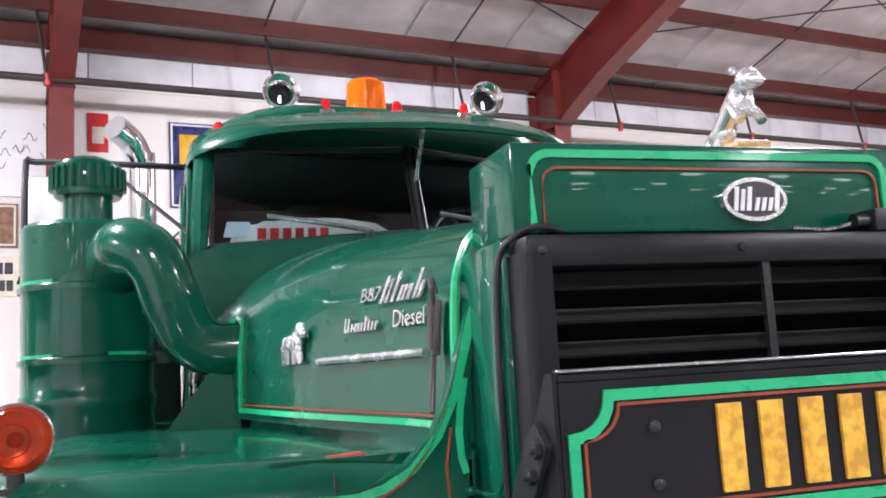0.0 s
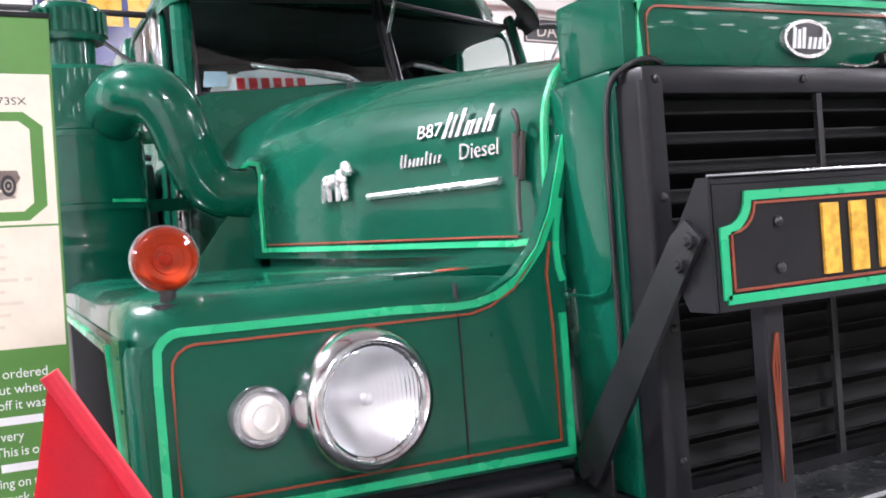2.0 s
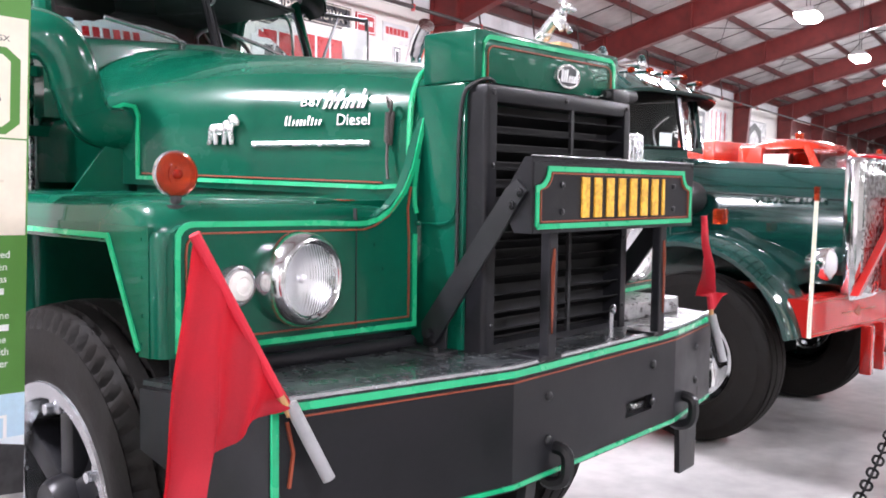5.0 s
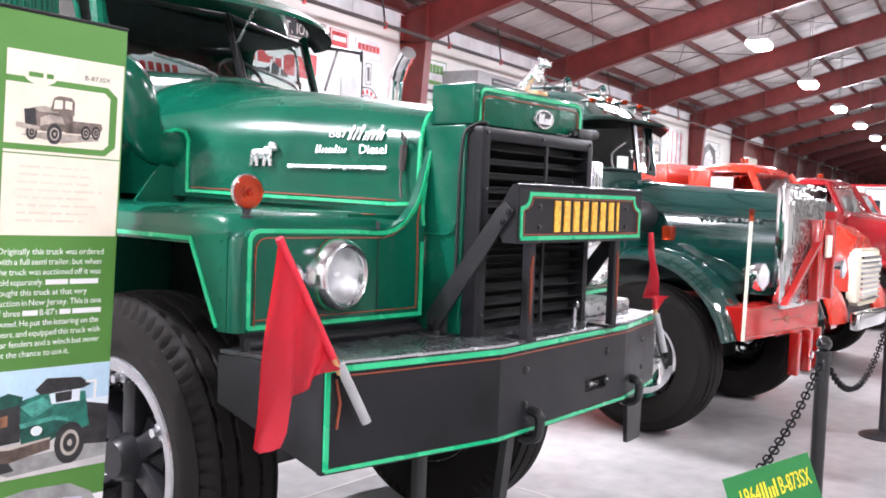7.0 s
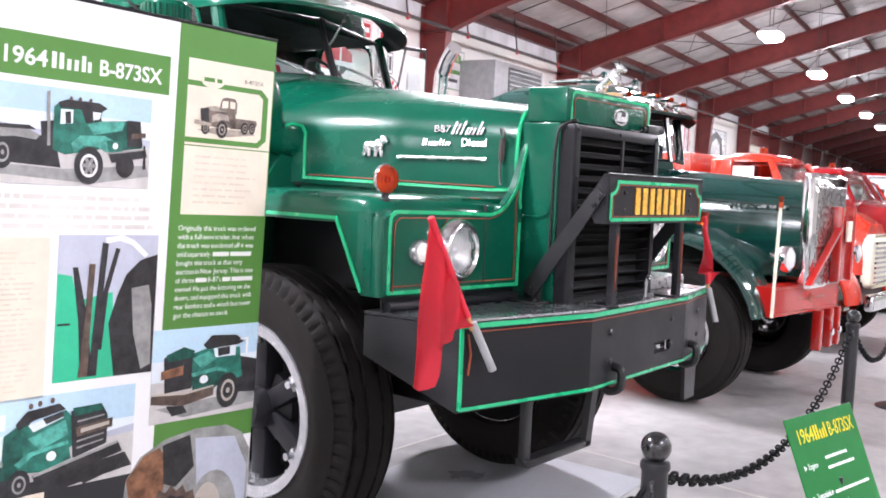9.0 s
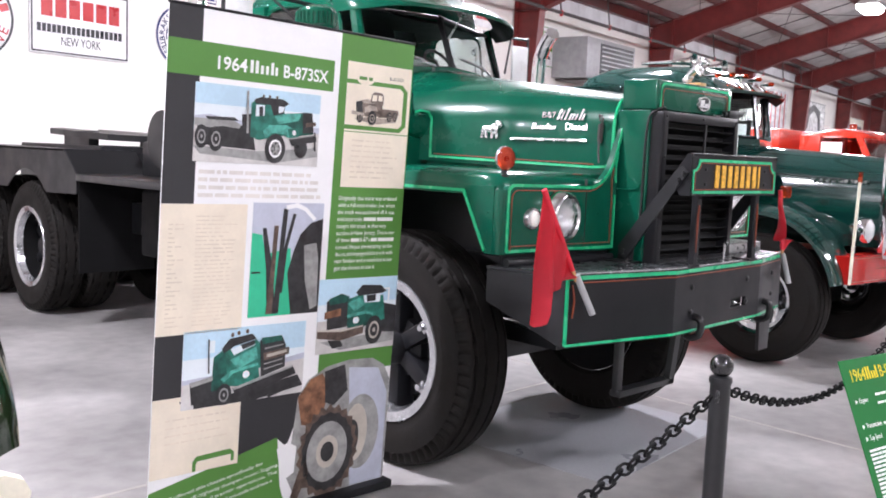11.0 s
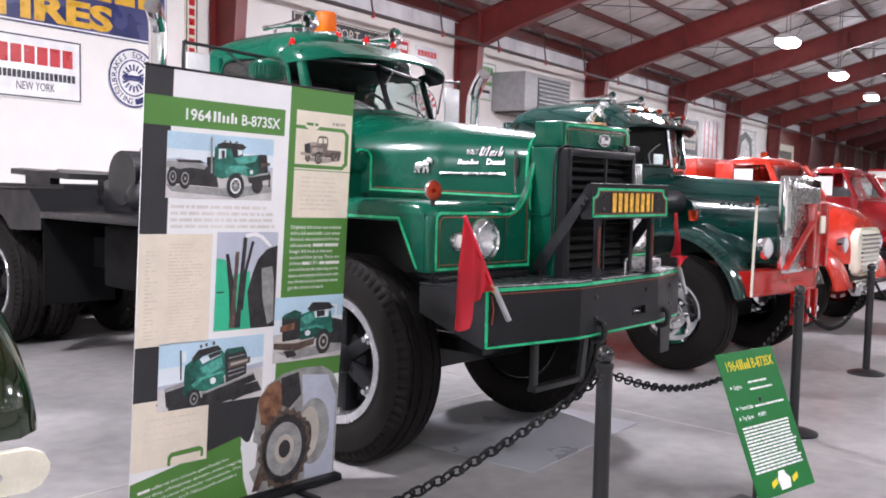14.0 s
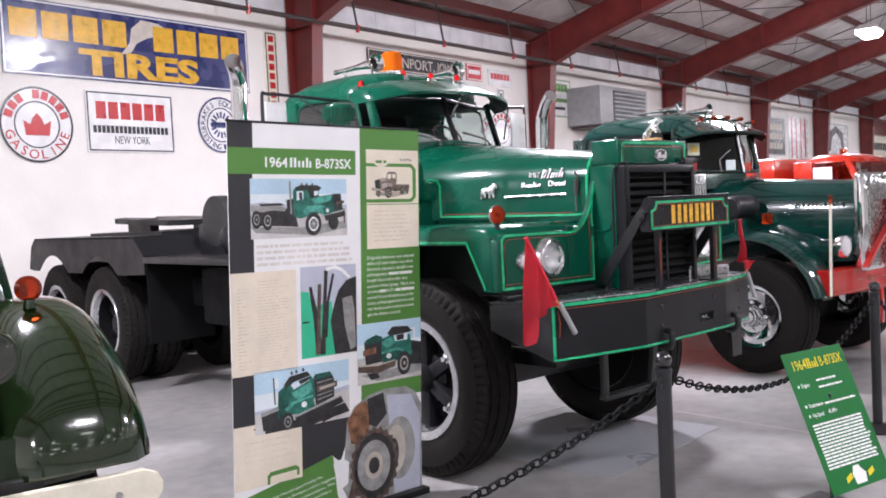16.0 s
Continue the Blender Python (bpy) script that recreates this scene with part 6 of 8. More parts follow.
for x, y in ((0.38, 0.09), (0.43, 0.075), (0.5, 0.06)):
    ph.shape(ring_of(x, y, 0.012, 0.03), PBROWN, 9, "printed_lamp")
ph.shape([(0.61, 0.2), (0.8, 0.19), (0.83, 0.3), (0.83, 0.6), (0.63, 0.7)], PDARK, 9, "printed_grille")
ph.shape([(0.62, 0.17), (0.79, 0.16), (0.8, 0.23), (0.63, 0.26)], PMID, 10, "printed_header")
for k in range(5):
    ph.shape([(0.65, 0.31 + 0.07 * k), (0.81, 0.28 + 0.066 * k), (0.81, 0.295 + 0.066 * k), (0.65, 0.33 + 0.07 * k)], PGREY, 10, "printed_slat")
ph.shape([(0.64, 0.38), (0.86, 0.33), (0.86, 0.43), (0.65, 0.48)], PBROWN, 11, "printed_board")
ph.shape([(0.67, 0.4), (0.84, 0.36), (0.84, 0.4), (0.67, 0.445)], PPALE, 12, "printed_board")
ph.shape([(0.3, 0.66), (0.38, 0.56), (0.6, 0.5), (0.62, 0.7), (0.44, 0.78), (0.34, 0.76)], PTRUCK, 9, "printed_fender")
ph.shape([(0.3, 0.66), (0.38, 0.56), (0.6, 0.5), (0.6, 0.535), (0.4, 0.6), (0.33, 0.7)], PLIGHT, 10, "printed_fender")
ph.shape(ring_of(0.505, 0.635, 0.028, 0.05), PWHITE, 11, "printed_lamp")
ph.shape(ring_of(0.505, 0.635, 0.018, 0.032), PHAZE, 12, "printed_lamp")
ph.shape([(0.4, 0.8), (0.9, 0.6), (0.93, 0.72), (0.43, 0.93)], PDARK, 11, "printed_bumper")
ph.shape([(0.4, 0.795), (0.9, 0.595), (0.9, 0.62), (0.41, 0.825)], PGREY, 12, "printed_edge")
ph.shape([(0.2, 0.14), (0.245, 0.14), (0.245, 0.3), (0.2, 0.3)], PHAZE, 7, "printed_mirror")
ph.shape([(0.19, 0.12), (0.2, 0.12), (0.21, 0.56), (0.2, 0.56)], PDARK, 7, "printed_mirror")
ph.wheel(0.33, 0.87, 0.062, 0.15, 12)
ph.shape([(0.66, 0.86), (0.8, 0.8), (0.82, 0.94), (0.7, 1.0)], PDARK, 10, "printed_wheel")
# tractor seen from the front, by the story
ph = Photo(0.64, 1.0, 0.522, 0.683, 4)
ph.block(0, 1, 0, 0.62, SKYBLUE)
ph.block(0, 1, 0.34, 0.6, PHAZE, 1)
ph.block(0, 1, 0.56, 1, PGROUND, 2)
ph.shape([(0.05, 0.84), (0.6, 0.8), (1.0, 0.78), (1.0, 0.92), (0.3, 0.97)], PGREY, 3, "printed_shadow")
ph.shape([(0.8, 0.36), (1.0, 0.42), (1.0, 0.8), (0.82, 0.78)], PDARK, 4, "printed_frame")
ph.shape([(0.32, 0.3), (0.5, 0.24), (0.82, 0.26), (0.86, 0.6), (0.6, 0.68), (0.32, 0.62)], PTRUCK, 5, "printed_body")
ph.shape([(0.46, 0.2), (0.54, 0.1), (0.78, 0.12), (0.86, 0.2), (0.8, 0.23), (0.5, 0.25)], PDARK, 6, "printed_visor")
ph.shape([(0.56, 0.25), (0.78, 0.23), (0.78, 0.35), (0.58, 0.35)], PHAZE, 6, "printed_window")
ph.shape([(0.6, 0.25), (0.72, 0.24), (0.72, 0.33), (0.61, 0.34)], PDARK, 7, "printed_window")
ph.shape([(0.82, 0.16), (0.9, 0.16), (0.9, 0.34), (0.88, 0.34), (0.88, 0.18), (0.82, 0.18)], PWHITE, 7, "printed_mirror")
ph.shape([(0.36, 0.34), (0.52, 0.27), (0.6, 0.36), (0.46, 0.46)], PLIGHT, 6, "printed_shine")
ph.shape([(0.1, 0.3), (0.26, 0.22), (0.36, 0.28), (0.37, 0.66), (0.12, 0.68)], PDARK, 7, "printed_grille")
ph.shape([(0.12, 0.27), (0.28, 0.2), (0.38, 0.25), (0.36, 0.32), (0.14, 0.35)], PMID, 8, "printed_header")
ph.shape([(0.08, 0.44), (0.28, 0.4), (0.28, 0.5), (0.08, 0.53)], PRUST, 9, "printed_board")
ph.shape([(0.36, 0.5), (0.6, 0.46), (0.7, 0.5), (0.66, 0.62), (0.58, 0.7), (0.38, 0.7)], PMID, 7, "printed_fender")
ph.shape([(0.36, 0.5), (0.6, 0.46), (0.7, 0.5), (0.7, 0.53), (0.6, 0.5), (0.37, 0.54)], PLIGHT, 8, "printed_fender")
ph.shape(ring_of(0.48, 0.58, 0.04, 0.045), PWHITE, 9, "printed_lamp")
ph.shape(ring_of(0.48, 0.58, 0.025, 0.03), PHAZE, 10, "printed_lamp")
ph.shape([(0.0, 0.67), (0.3, 0.7), (0.58, 0.66), (0.58, 0.77), (0.3, 0.84), (0.0, 0.78)], PBROWN, 9, "printed_bumper")
ph.shape([(0.0, 0.665), (0.3, 0.695), (0.58, 0.655), (0.58, 0.675), (0.3, 0.72), (0.0, 0.69)], PPALE, 10, "printed_edge")
ph.shape([(0.14, 0.82), (0.3, 0.84), (0.34, 0.92), (0.2, 0.94)], PDARK, 6, "printed_wheel")
ph.wheel(0.72, 0.74, 0.11, 0.2, 9, PPALE)
# catalogue engraving: a tractor facing the other way
PSEPIA = mat("printed_sepia", (0.20, 0.155, 0.13), 0.5, vary=0.4, scale=40)
PSEPIA_LIGHT = mat("printed_light_sepia", (0.46, 0.39, 0.33), 0.5, vary=0.3, scale=40)
ph = Photo(0.73, 0.95, 0.114, 0.188, 3)
ph.shape([(0.05, 0.86), (0.5, 0.97), (0.95, 0.86), (0.9, 0.78), (0.3, 0.78)], PSEPIA_LIGHT, 1, "printed_shadow")
ph.shape([(0.52, 0.5), (0.96, 0.5), (0.98, 0.6), (0.93, 0.74), (0.55, 0.76)], PSEPIA, 2, "printed_frame")
ph.shape([(0.1, 0.36), (0.26, 0.27), (0.42, 0.3), (0.62, 0.34), (0.64, 0.72), (0.3, 0.76), (0.12, 0.7)], PSEPIA, 2, "printed_hood")
ph.shape([(0.16, 0.31), (0.3, 0.26), (0.48, 0.3), (0.46, 0.38), (0.24, 0.38)], PSEPIA_LIGHT, 3, "printed_shine")
ph.shape([(0.37, 0.34), (0.4, 0.08), (0.46, 0.03), (0.6, 0.04), (0.64, 0.12), (0.64, 0.4)], PSEPIA, 3, "printed_cab")
ph.shape([(0.41, 0.12), (0.5, 0.11), (0.5, 0.28), (0.4, 0.3)], PCREAM, 4, "printed_window")
ph.shape([(0.53, 0.11), (0.61, 0.12), (0.61, 0.28), (0.53, 0.27)], PCREAM, 4, "printed_window")
ph.shape([(0.08, 0.36), (0.2, 0.32), (0.22, 0.66), (0.1, 0.68)], PDARK, 4, "printed_grille")
ph.shape([(0.26, 0.5), (0.36, 0.42), (0.5, 0.45), (0.54, 0.6), (0.44, 0.56), (0.34, 0.62), (0.26, 0.66)], PSEPIA_LIGHT, 4, "printed_fender")
ph.shape([(0.0, 0.62), (0.26, 0.68), (0.26, 0.76), (0.0, 0.72)], PSEPIA_LIGHT, 5, "printed_bumper")
ph.wheel(0.17, 0.8, 0.06, 0.15, 4, PSEPIA_LIGHT)
ph.wheel(0.42, 0.8, 0.085, 0.21, 6, PSEPIA_LIGHT)
ph.wheel(0.78, 0.72, 0.055, 0.15, 5, PSEPIA_LIGHT)
ph.wheel(0.9, 0.7, 0.05, 0.14, 5, PSEPIA_LIGHT)
# story
STORY = ["Originally this truck was ordered", "with a full semi trailer, but when", "the truck was auctioned off it was", "sold separately. ###### ########", "bought this truck at that very", "auction in New Jersey. This is one", "of three #### B-87's ### ########",
         "owned. He put the lettering on the", "doors, and equipped this truck with", "rear fenders and a winch but never", "got the chance to use it."]


def print_line(text, s0, width, t, size, material, layer=3, tilt=0.0):
    """One printed line; words of # signs become plain bars."""
    x, bars, laid, space = 0.0, [], [], size * 0.26
    for w in text.split(" "):
        if set(w) == {"#"}:
            bars.append((x, x + 0.5 * size * len(w)))
            x += 0.5 * size * len(w) + space
        else:
            o = lettering("printed_word", w, size, Matrix.Identity(4), material, ban, None, 0.0008)
            xs = [v.co.x for v in o.data.vertices]
            o["kind"] = "stuff"
            laid.append((o, x - min(xs)))
            x += max(xs) - min(xs) + space
    k = width / (x - space)
    m = layer_m(layer) @ pose(across(s0), up(t), 0, 0, 0, tilt)
    for o, at in laid:
        o.matrix_basis = m @ Matrix.Translation((at * k, 0, 0)) @ Matrix.Diagonal((k, 1, 1, 1))
    for a, b in bars:
        part("printed_bar", prism(bmesh.new(), [(a * k, 0), (b * k, 0), (b * k, size * 0.6), (a * k, size * 0.6)], m, 0.0008), material, ban, "", 0)


for i, line in enumerate(STORY):
    wd = 0.277 * BW * (1.0, 0.98, 0.98, 0.96, 0.85, 1.0, 1.0, 0.98, 1.0, 1.0, 0.7)[i]
    print_line(line, 0.7, wd, 0.352 + 0.0151 * i, 0.0285, PWHITE)
# typed sheet
bf("cream_page", 0.0, 0.323, 0.364, 0.611, PCREAM, 3)
blines(0.03, 0.1, 0.4, 0.6, 24, PTINT, 4, True, 4, fill=0.3)
blines(0.13, 0.29, 0.385, 0.6, 28, PTINT, 4, True, 5, fill=0.3)
# levers
ph = Photo(0.346, 0.638, 0.36, 0.59)
ph.block(0, 1, 0, 1, PLILAC)
ph.shape([(0.0, 0.26), (0.14, 0.28), (0.2, 0.45), (0.55, 0.4), (0.6, 1.0), (0.0, 1.0)], PMINT, 1)
ph.shape([(0.45, 0.02), (0.62, 0.0), (0.75, 0.04), (0.9, 0.14), (0.86, 0.16), (0.72, 0.07), (0.6, 0.04), (0.46, 0.06)], PWHITE, 2)
ph.shape([(1.0, 0.14), (0.82, 0.18), (0.68, 0.28), (0.6, 0.42), (0.52, 0.62), (0.6, 1.0), (1.0, 1.0)], PDARK, 2)
ph.shape([(0.74, 0.38), (0.92, 0.36), (0.96, 0.5), (0.98, 0.94), (0.88, 0.97), (0.78, 0.7)], PGREY, 3)
ph.shape([(0.14, 0.22), (0.19, 0.22), (0.3, 0.55), (0.38, 0.98), (0.26, 0.98), (0.22, 0.6)], PDARK, 4, "printed_lever")
ph.shape([(0.3, 0.2), (0.36, 0.2), (0.34, 0.6), (0.33, 0.98), (0.24, 0.98), (0.28, 0.6)], PBROWN, 5, "printed_lever")
ph.shape([(0.42, 0.05), (0.48, 0.06), (0.44, 0.5), (0.42, 0.98), (0.34, 0.98), (0.38, 0.5)], PDARK, 6, "printed_lever")
ph.shape([(0.56, 0.09), (0.6, 0.1), (0.5, 0.4), (0.46, 0.8), (0.42, 0.8), (0.45, 0.4)], PDARK, 5, "printed_lever")
ph.shape([(0.02, 0.6), (0.14, 0.6), (0.14, 0.615), (0.02, 0.615)], PDARK, 3, "printed_handle")
# lower sheet and green foot
bf("cream_page", 0.0, 0.338, 0.731, 0.883, PCREAM, 4)
blines(0.1, 0.24, 0.738, 0.748, 1, PBLACK, 5, False, 12, fill=0.4)
blines(0.05, 0.3, 0.77, 0.83, 4, PTINT, 5, True, 7, fill=0.2)
poly_print([(0.16, 0.882), (0.16, 0.862), (0.175, 0.853), (0.305, 0.85), (0.322, 0.858), (0.322, 0.875), (0.31, 0.875), (0.31, 0.861), (0.18, 0.863), (0.173, 0.869), (0.173, 0.882)], PGREEN, 5, "page_frame")
FOOT = ["#### offered this chassis specifically for", "heavy duty, off-highway dumper, mixer, logging,", "oil field and carry all tractor operations. The", "chassis weight is at 17,760 pounds and has a", "186-1/2\" wheelbase."]
for i, line in enumerate(FOOT):
    print_line(line, 0.035, 0.47 * BW * (0.86, 1.0, 0.99, 0.95, 0.4)[i], 0.934 + 0.0148 * i, 0.024, PWHITE, 3, math.degrees(math.atan(0.09 * BH / BW)))
# sprocket
poly_print([(0.578, 0.77), (0.62, 0.735), (0.7, 0.712), (0.8, 0.703), (0.908, 0.706), (0.965, 0.725), (0.998, 0.76), (0.998, 0.998), (0.6, 0.998), (0.55, 0.94)], PGREY, 2, "photo_field")
poly_print([(0.8, 0.72), (0.94, 0.73), (0.99, 0.79), (0.99, 0.99), (0.84, 0.99)], PLILAC, 3)
poly_print([(0.578, 0.77), (0.63, 0.735), (0.68, 0.725), (0.71, 0.75), (0.7, 0.8), (0.66, 0.84), (0.6, 0.83)], PRUST, 3)
poly_print([(0.69, 0.722), (0.78, 0.712), (0.8, 0.77), (0.74, 0.8), (0.7, 0.79)], PDARK, 4)
poly_print([(0.5, 0.872), (0.55, 0.862), (0.585, 0.875), (0.58, 0.93), (0.53, 0.945)], PWHITE, 3)
poly_print(ring_of(0.87, 0.87, 0.09, 0.085), PGREY, 4, "printed_hub")
poly_print(ring_of(0.85, 0.87, 0.055, 0.065), PPALE, 5, "printed_hub")
poly_print(ring_of(0.835, 0.88, 0.03, 0.04), PDARK, 6, "printed_hub")
poly_print([(s, min(t, 0.998)) for s, t in ring_of(0.725, 0.9, 0.125, 0.094, 44, 0.12)], PBROWN, 7, "printed_chain")
poly_print(ring_of(0.725, 0.9, 0.112, 0.083, 36, 0.06), PDARK, 8, "printed_chain")
poly_print(ring_of(0.722, 0.9, 0.092, 0.067), PGREY, 9, "printed_sprocket")
poly_print(ring_of(0.722, 0.9, 0.05, 0.036), PPALE, 10, "printed_sprocket")
poly_print(ring_of(0.722, 0.9, 0.03, 0.022), PDARK, 11, "printed_sprocket")
poly_print([(0.6, 0.93), (0.64, 0.9), (0.65, 0.93), (0.6, 0.99), (0.565, 0.99)], PBROWN, 8, "printed_chain")

# ---- rope line: posts, chains, placard ----
LINE = [(-3.55, 0.25), (-0.36, 0.63), (2.87, 1.06), (5.55, 1.40), (8.3, 1.75), (11.0, 2.1), (13.8, 2.45)]
post = None
for x, y in LINE:
    if post is None:
        post = thing("barrier_post", "black metal barrier post with ball finial", "barrier post", pose(x, y, 0), "barrier posts")
        part("shaft", rod((0, 0, 0.02), (0, 0, 0.985), 0.034, seg=24), BLACK, post)
        part("base", revolve(bmesh.new(), [(0, 0), (0.17, 0), (0.17, 0.012), (0.12, 0.03), (0.04, 0.05), (0, 0.05)], Matrix.Identity(4), 28), BLACK, post)
        part("collar", revolve(bmesh.new(), [(0, 0.972), (0.037, 0.972), (0.039, 0.98), (0.037, 0.992), (0.02, 0.998), (0.0, 0.998)], Matrix.Identity(4), 20), BLACK, post)
        bm = bmesh.new()
        ball(bm, (0, 0, 1.03), 0.039, seg=28)
        part("finial", bm, GLOSSBLACK, post, "glossy black ball")
        for s in (-1, 1):
            bm = tube(bmesh.new(), [(s * (0.033 + 0.02 + 0.018 * math.cos(a)), 0, 0.935 + 0.018 * math.sin(a)) for a in [math.pi * 2 * i / 12 for i in range(13)]], 0.005, 6, 1, False)
            part("chain_ring", bm, BLACK, post)
    else:
        copy_thing(post, pose(x, y, 0, 0, 0, 20))

link = bmesh.new()
tube(link, [(0.021 * math.cos(a) + math.copysign(0.011, math.cos(a)), 0.0165 * math.sin(a), 0) for a in [2 * math.pi * i / 14 for i in range(15)]], 0.0046, 6, 1, False)
link_mesh = mesh_of("link", link, BLACK_SHADE)
for k, ((xa, ya), (xb, yb)) in enumerate(zip(LINE[:5], LINE[1:])):
    a, b = Vector((xa, ya, 0.935)), Vector((xb, yb, 0.935))
    d = b - a
    a, b = a + d.normalized() * 0.075, b - d.normalized() * 0.075
    sag = (0.15, 0.26, 0.32, 0.32, 0.32)[k]
    ch = thing("barrier_chain", "black steel link chain hung between posts", "chain", pose(*a), "barrier chains")
    n = int((b - a).length * 1.03 / 0.052)
    n = min(n, 70)
    pts = [a.lerp(b, i / n) - Vector((0, 0, sag * 4 * (i / n) * (1 - i / n))) for i in range(n + 1)]
    for i in range(n):
        p, q = pts[i], pts[i + 1]
        m = Matrix.Translation((p + q) / 2 - a) @ (q - p).to_track_quat("X", "Z").to_matrix().to_4x4() @ Matrix.Rotation(radians(90 * (i % 2) + 20), 4, "X") @ Matrix.Diagonal(((q - p).length / 0.052, 1, 1, 1))
        o = new("link", link_mesh)
        o.parent, o.matrix_basis = ch, m

card = thing("placard_stand", "green tilted placard with yellow title on a stand", "placard", pose(0.87, 0.73, 0.86, 0, 0, -9))
CM = Matrix.Rotation(radians(-23), 4, "X") @ Matrix.Diagonal((0.8, 1, 0.95, 1))
part("panel", box(0, 0.66, 0, 0.006, -0.80, 0, 0.002, m=CM), CARD, card, "", 0)
bm = bmesh.new()
cy(bm, (0.27, -0.1, -0.85), (0.27, -0.1, -0.235), 0.012, seg=10)
bx(bm, 0.14, 0.42, -0.3, 0.08, -0.86, -0.845, 0.004)
part("stand", bm, BLACK, card)
CF = CM @ FRONT
lettering("card_year", "1964", 0.082, CF @ pose(0.06, -0.105, 0.001), CARDYELLOW, card, 0.14, 0.001)
for x0, h in ((0.225, 0.058), (0.25, 0.058), (0.278, 0.036), (0.303, 0.036), (0.326, 0.058)):
    flat("card_bar", x0, x0 + 0.013, -0.105, -0.105 + h, CF @ pose(0, 0, 0.001), CARDYELLOW, card, 0.001)
lettering("card_model", "B-873SX", 0.082, CF @ pose(0.36, -0.105, 0.001), CARDYELLOW, card, 0.25, 0.001)
rng = random.Random(5)
bm = bmesh.new()
for word, x, y, w in (("Engine", 0.085, -0.205, 0.085), ("Transmission", 0.085, -0.32, 0.15), ("Top Speed", 0.085, -0.375, 0.12), ("45 MPH", 0.26, -0.375, 0.09)):
    lettering("card_word", word, 0.033, CF @ pose(x, y, 0.001), PWHITE, card, w, 0.001)
for y in (-0.205, -0.32, -0.375):
    part("card_arrow", prism(bmesh.new(), [(0.05, y), (0.07, y + 0.01), (0.05, y + 0.02)], CF, 0.0015), PWHITE, card, "", 0)
rows = [(0.26, 0.48, -0.185), (0.26, 0.52, -0.225), (0.26, 0.61, -0.32)] + [(0.05, 0.61 - 0.04 * rng.random(), -0.425 - 0.0185 * i) for i in range(14)]
for x0, x1, y in rows:
    x = x0
    while x < x1 - 0.01:
        w = min(x1 - x, 0.02 + 0.05 * rng.random())
        prism(bm, [(x, y), (x + w, y), (x + w, y + 0.011), (x, y + 0.011)], CF, 0.0015)
        x += w + 0.008
o = part("small_print", bm, PWHITE, card, "", 0)
o["kind"] = "stuff"
part("card_emblem", prism(bmesh.new(), [(0.27, -0.78), (0.38, -0.78), (0.4, -0.73), (0.36, -0.70), (0.35, -0.68), (0.29, -0.68), (0.26, -0.72)], CF, 0.0015), PWHITE, card, "", 0)
for x in (0.18, 0.42):
    part("card_flash", prism(bmesh.new(), [(x, -0.76), (x + 0.07, -0.74), (x + 0.07, -0.71), (x, -0.73)], CF, 0.0015), CARDYELLOW, card, "", 0)

# ---- signs on the wall ----


def wall_sign(name, label, u0, u1, z0, z1, material, rim=None, proud=0.03):
    s = thing(name, label, "sign", HALL @ pose(u0, -proud, z0), "", "")
    part("plate", box(0, u1 - u0, 0, proud - 0.002, 0, z1 - z0, 0.004), material, s, "", 0)
    if rim is not None:
        w, h = u1 - u0, z1 - z0
        bm = bmesh.new()
        ribbon(bm, [(0.03, 0, 0.03), (w - 0.03, 0, 0.03), (w - 0.03, 0, h - 0.03), (0.03, 0, h - 0.03), (0.03, 0, 0.03)], 0.022, (0, -1, 0), 0.003)
        part("border", bm, rim, s, "", 0)
    return s


def blocks(s, x0, x1, z0, z1, n, material, name="letter_block", gap=0.16, slant=0.0):
    w = (x1 - x0) / n
    for i in range(n):
        a, b = x0 + w * i, x0 + w * (i + 1 - gap)
        part(name, prism(bmesh.new(), [(a, z0), (b, z0), (b + slant, z1), (a + slant, z1)], FRONT, 0.005), material, s, "", 0)


def round_sign(name, label, u, z, r, material, rim_m, ringed=True):
    s = thing(name, label, "sign", HALL @ pose(u, -0.03, z))
    part("plate", revolve(bmesh.new(), [(0, 0), (r, 0), (r, 0.02), (0, 0.02)], pose(0, 0.025, 0, 90, 0, 0), 48), material, s, "", 30)
    bm = bmesh.new()
    for k, w in ((0.965, 0.03), (0.6, 0.02)) if ringed else ((0.965, 0.03),):
        ribbon(bm, [(r * k * math.cos(2 * math.pi * i / 48), 0.004, r * k * math.sin(2 * math.pi * i / 48)) for i in range(49)], w, (0, -1, 0), 0.004)
    part("ring", bm, rim_m, s, "", 0)
    return s


def arc_letters(s, text, r, size, a0, a1, material, below=False):
    n = len(text)
    for i, ch in enumerate(text):
        if ch == " ":
            continue
        a = a0 + (a1 - a0) * (i / max(1, n - 1))
        ca, sa = math.cos(radians(a)), math.sin(radians(a))
        rot = a - 90 if not below else a + 90
        m = pose(r * ca, -0.002, r * sa) @ FRONT @ Matrix.Rotation(radians(rot), 4, "Z") @ pose(0, -size * 0.35, 0)
        if ch == "#":
            part("letter_block", prism(bmesh.new(), [(-size * 0.28, 0), (size * 0.28, 0), (size * 0.28, size * 0.7), (-size * 0.28, size * 0.7)], m, 0.005), material, s, "", 0)
        else:
            lettering("letter", ch, size, m, material, s, None, 0.005, "CENTER")


gs = wall_sign("tyre_sign", "big navy enamel sign with yellow lettering", 6.0, 10.27, 3.9, 4.97, NAVY, WHITE)
blocks(gs, 0.12, 2.0, 0.53, 0.92, 4, YELLOW)
blocks(gs, 2.4, 4.14, 0.53, 0.92, 4, YELLOW)
bm = bmesh.new()
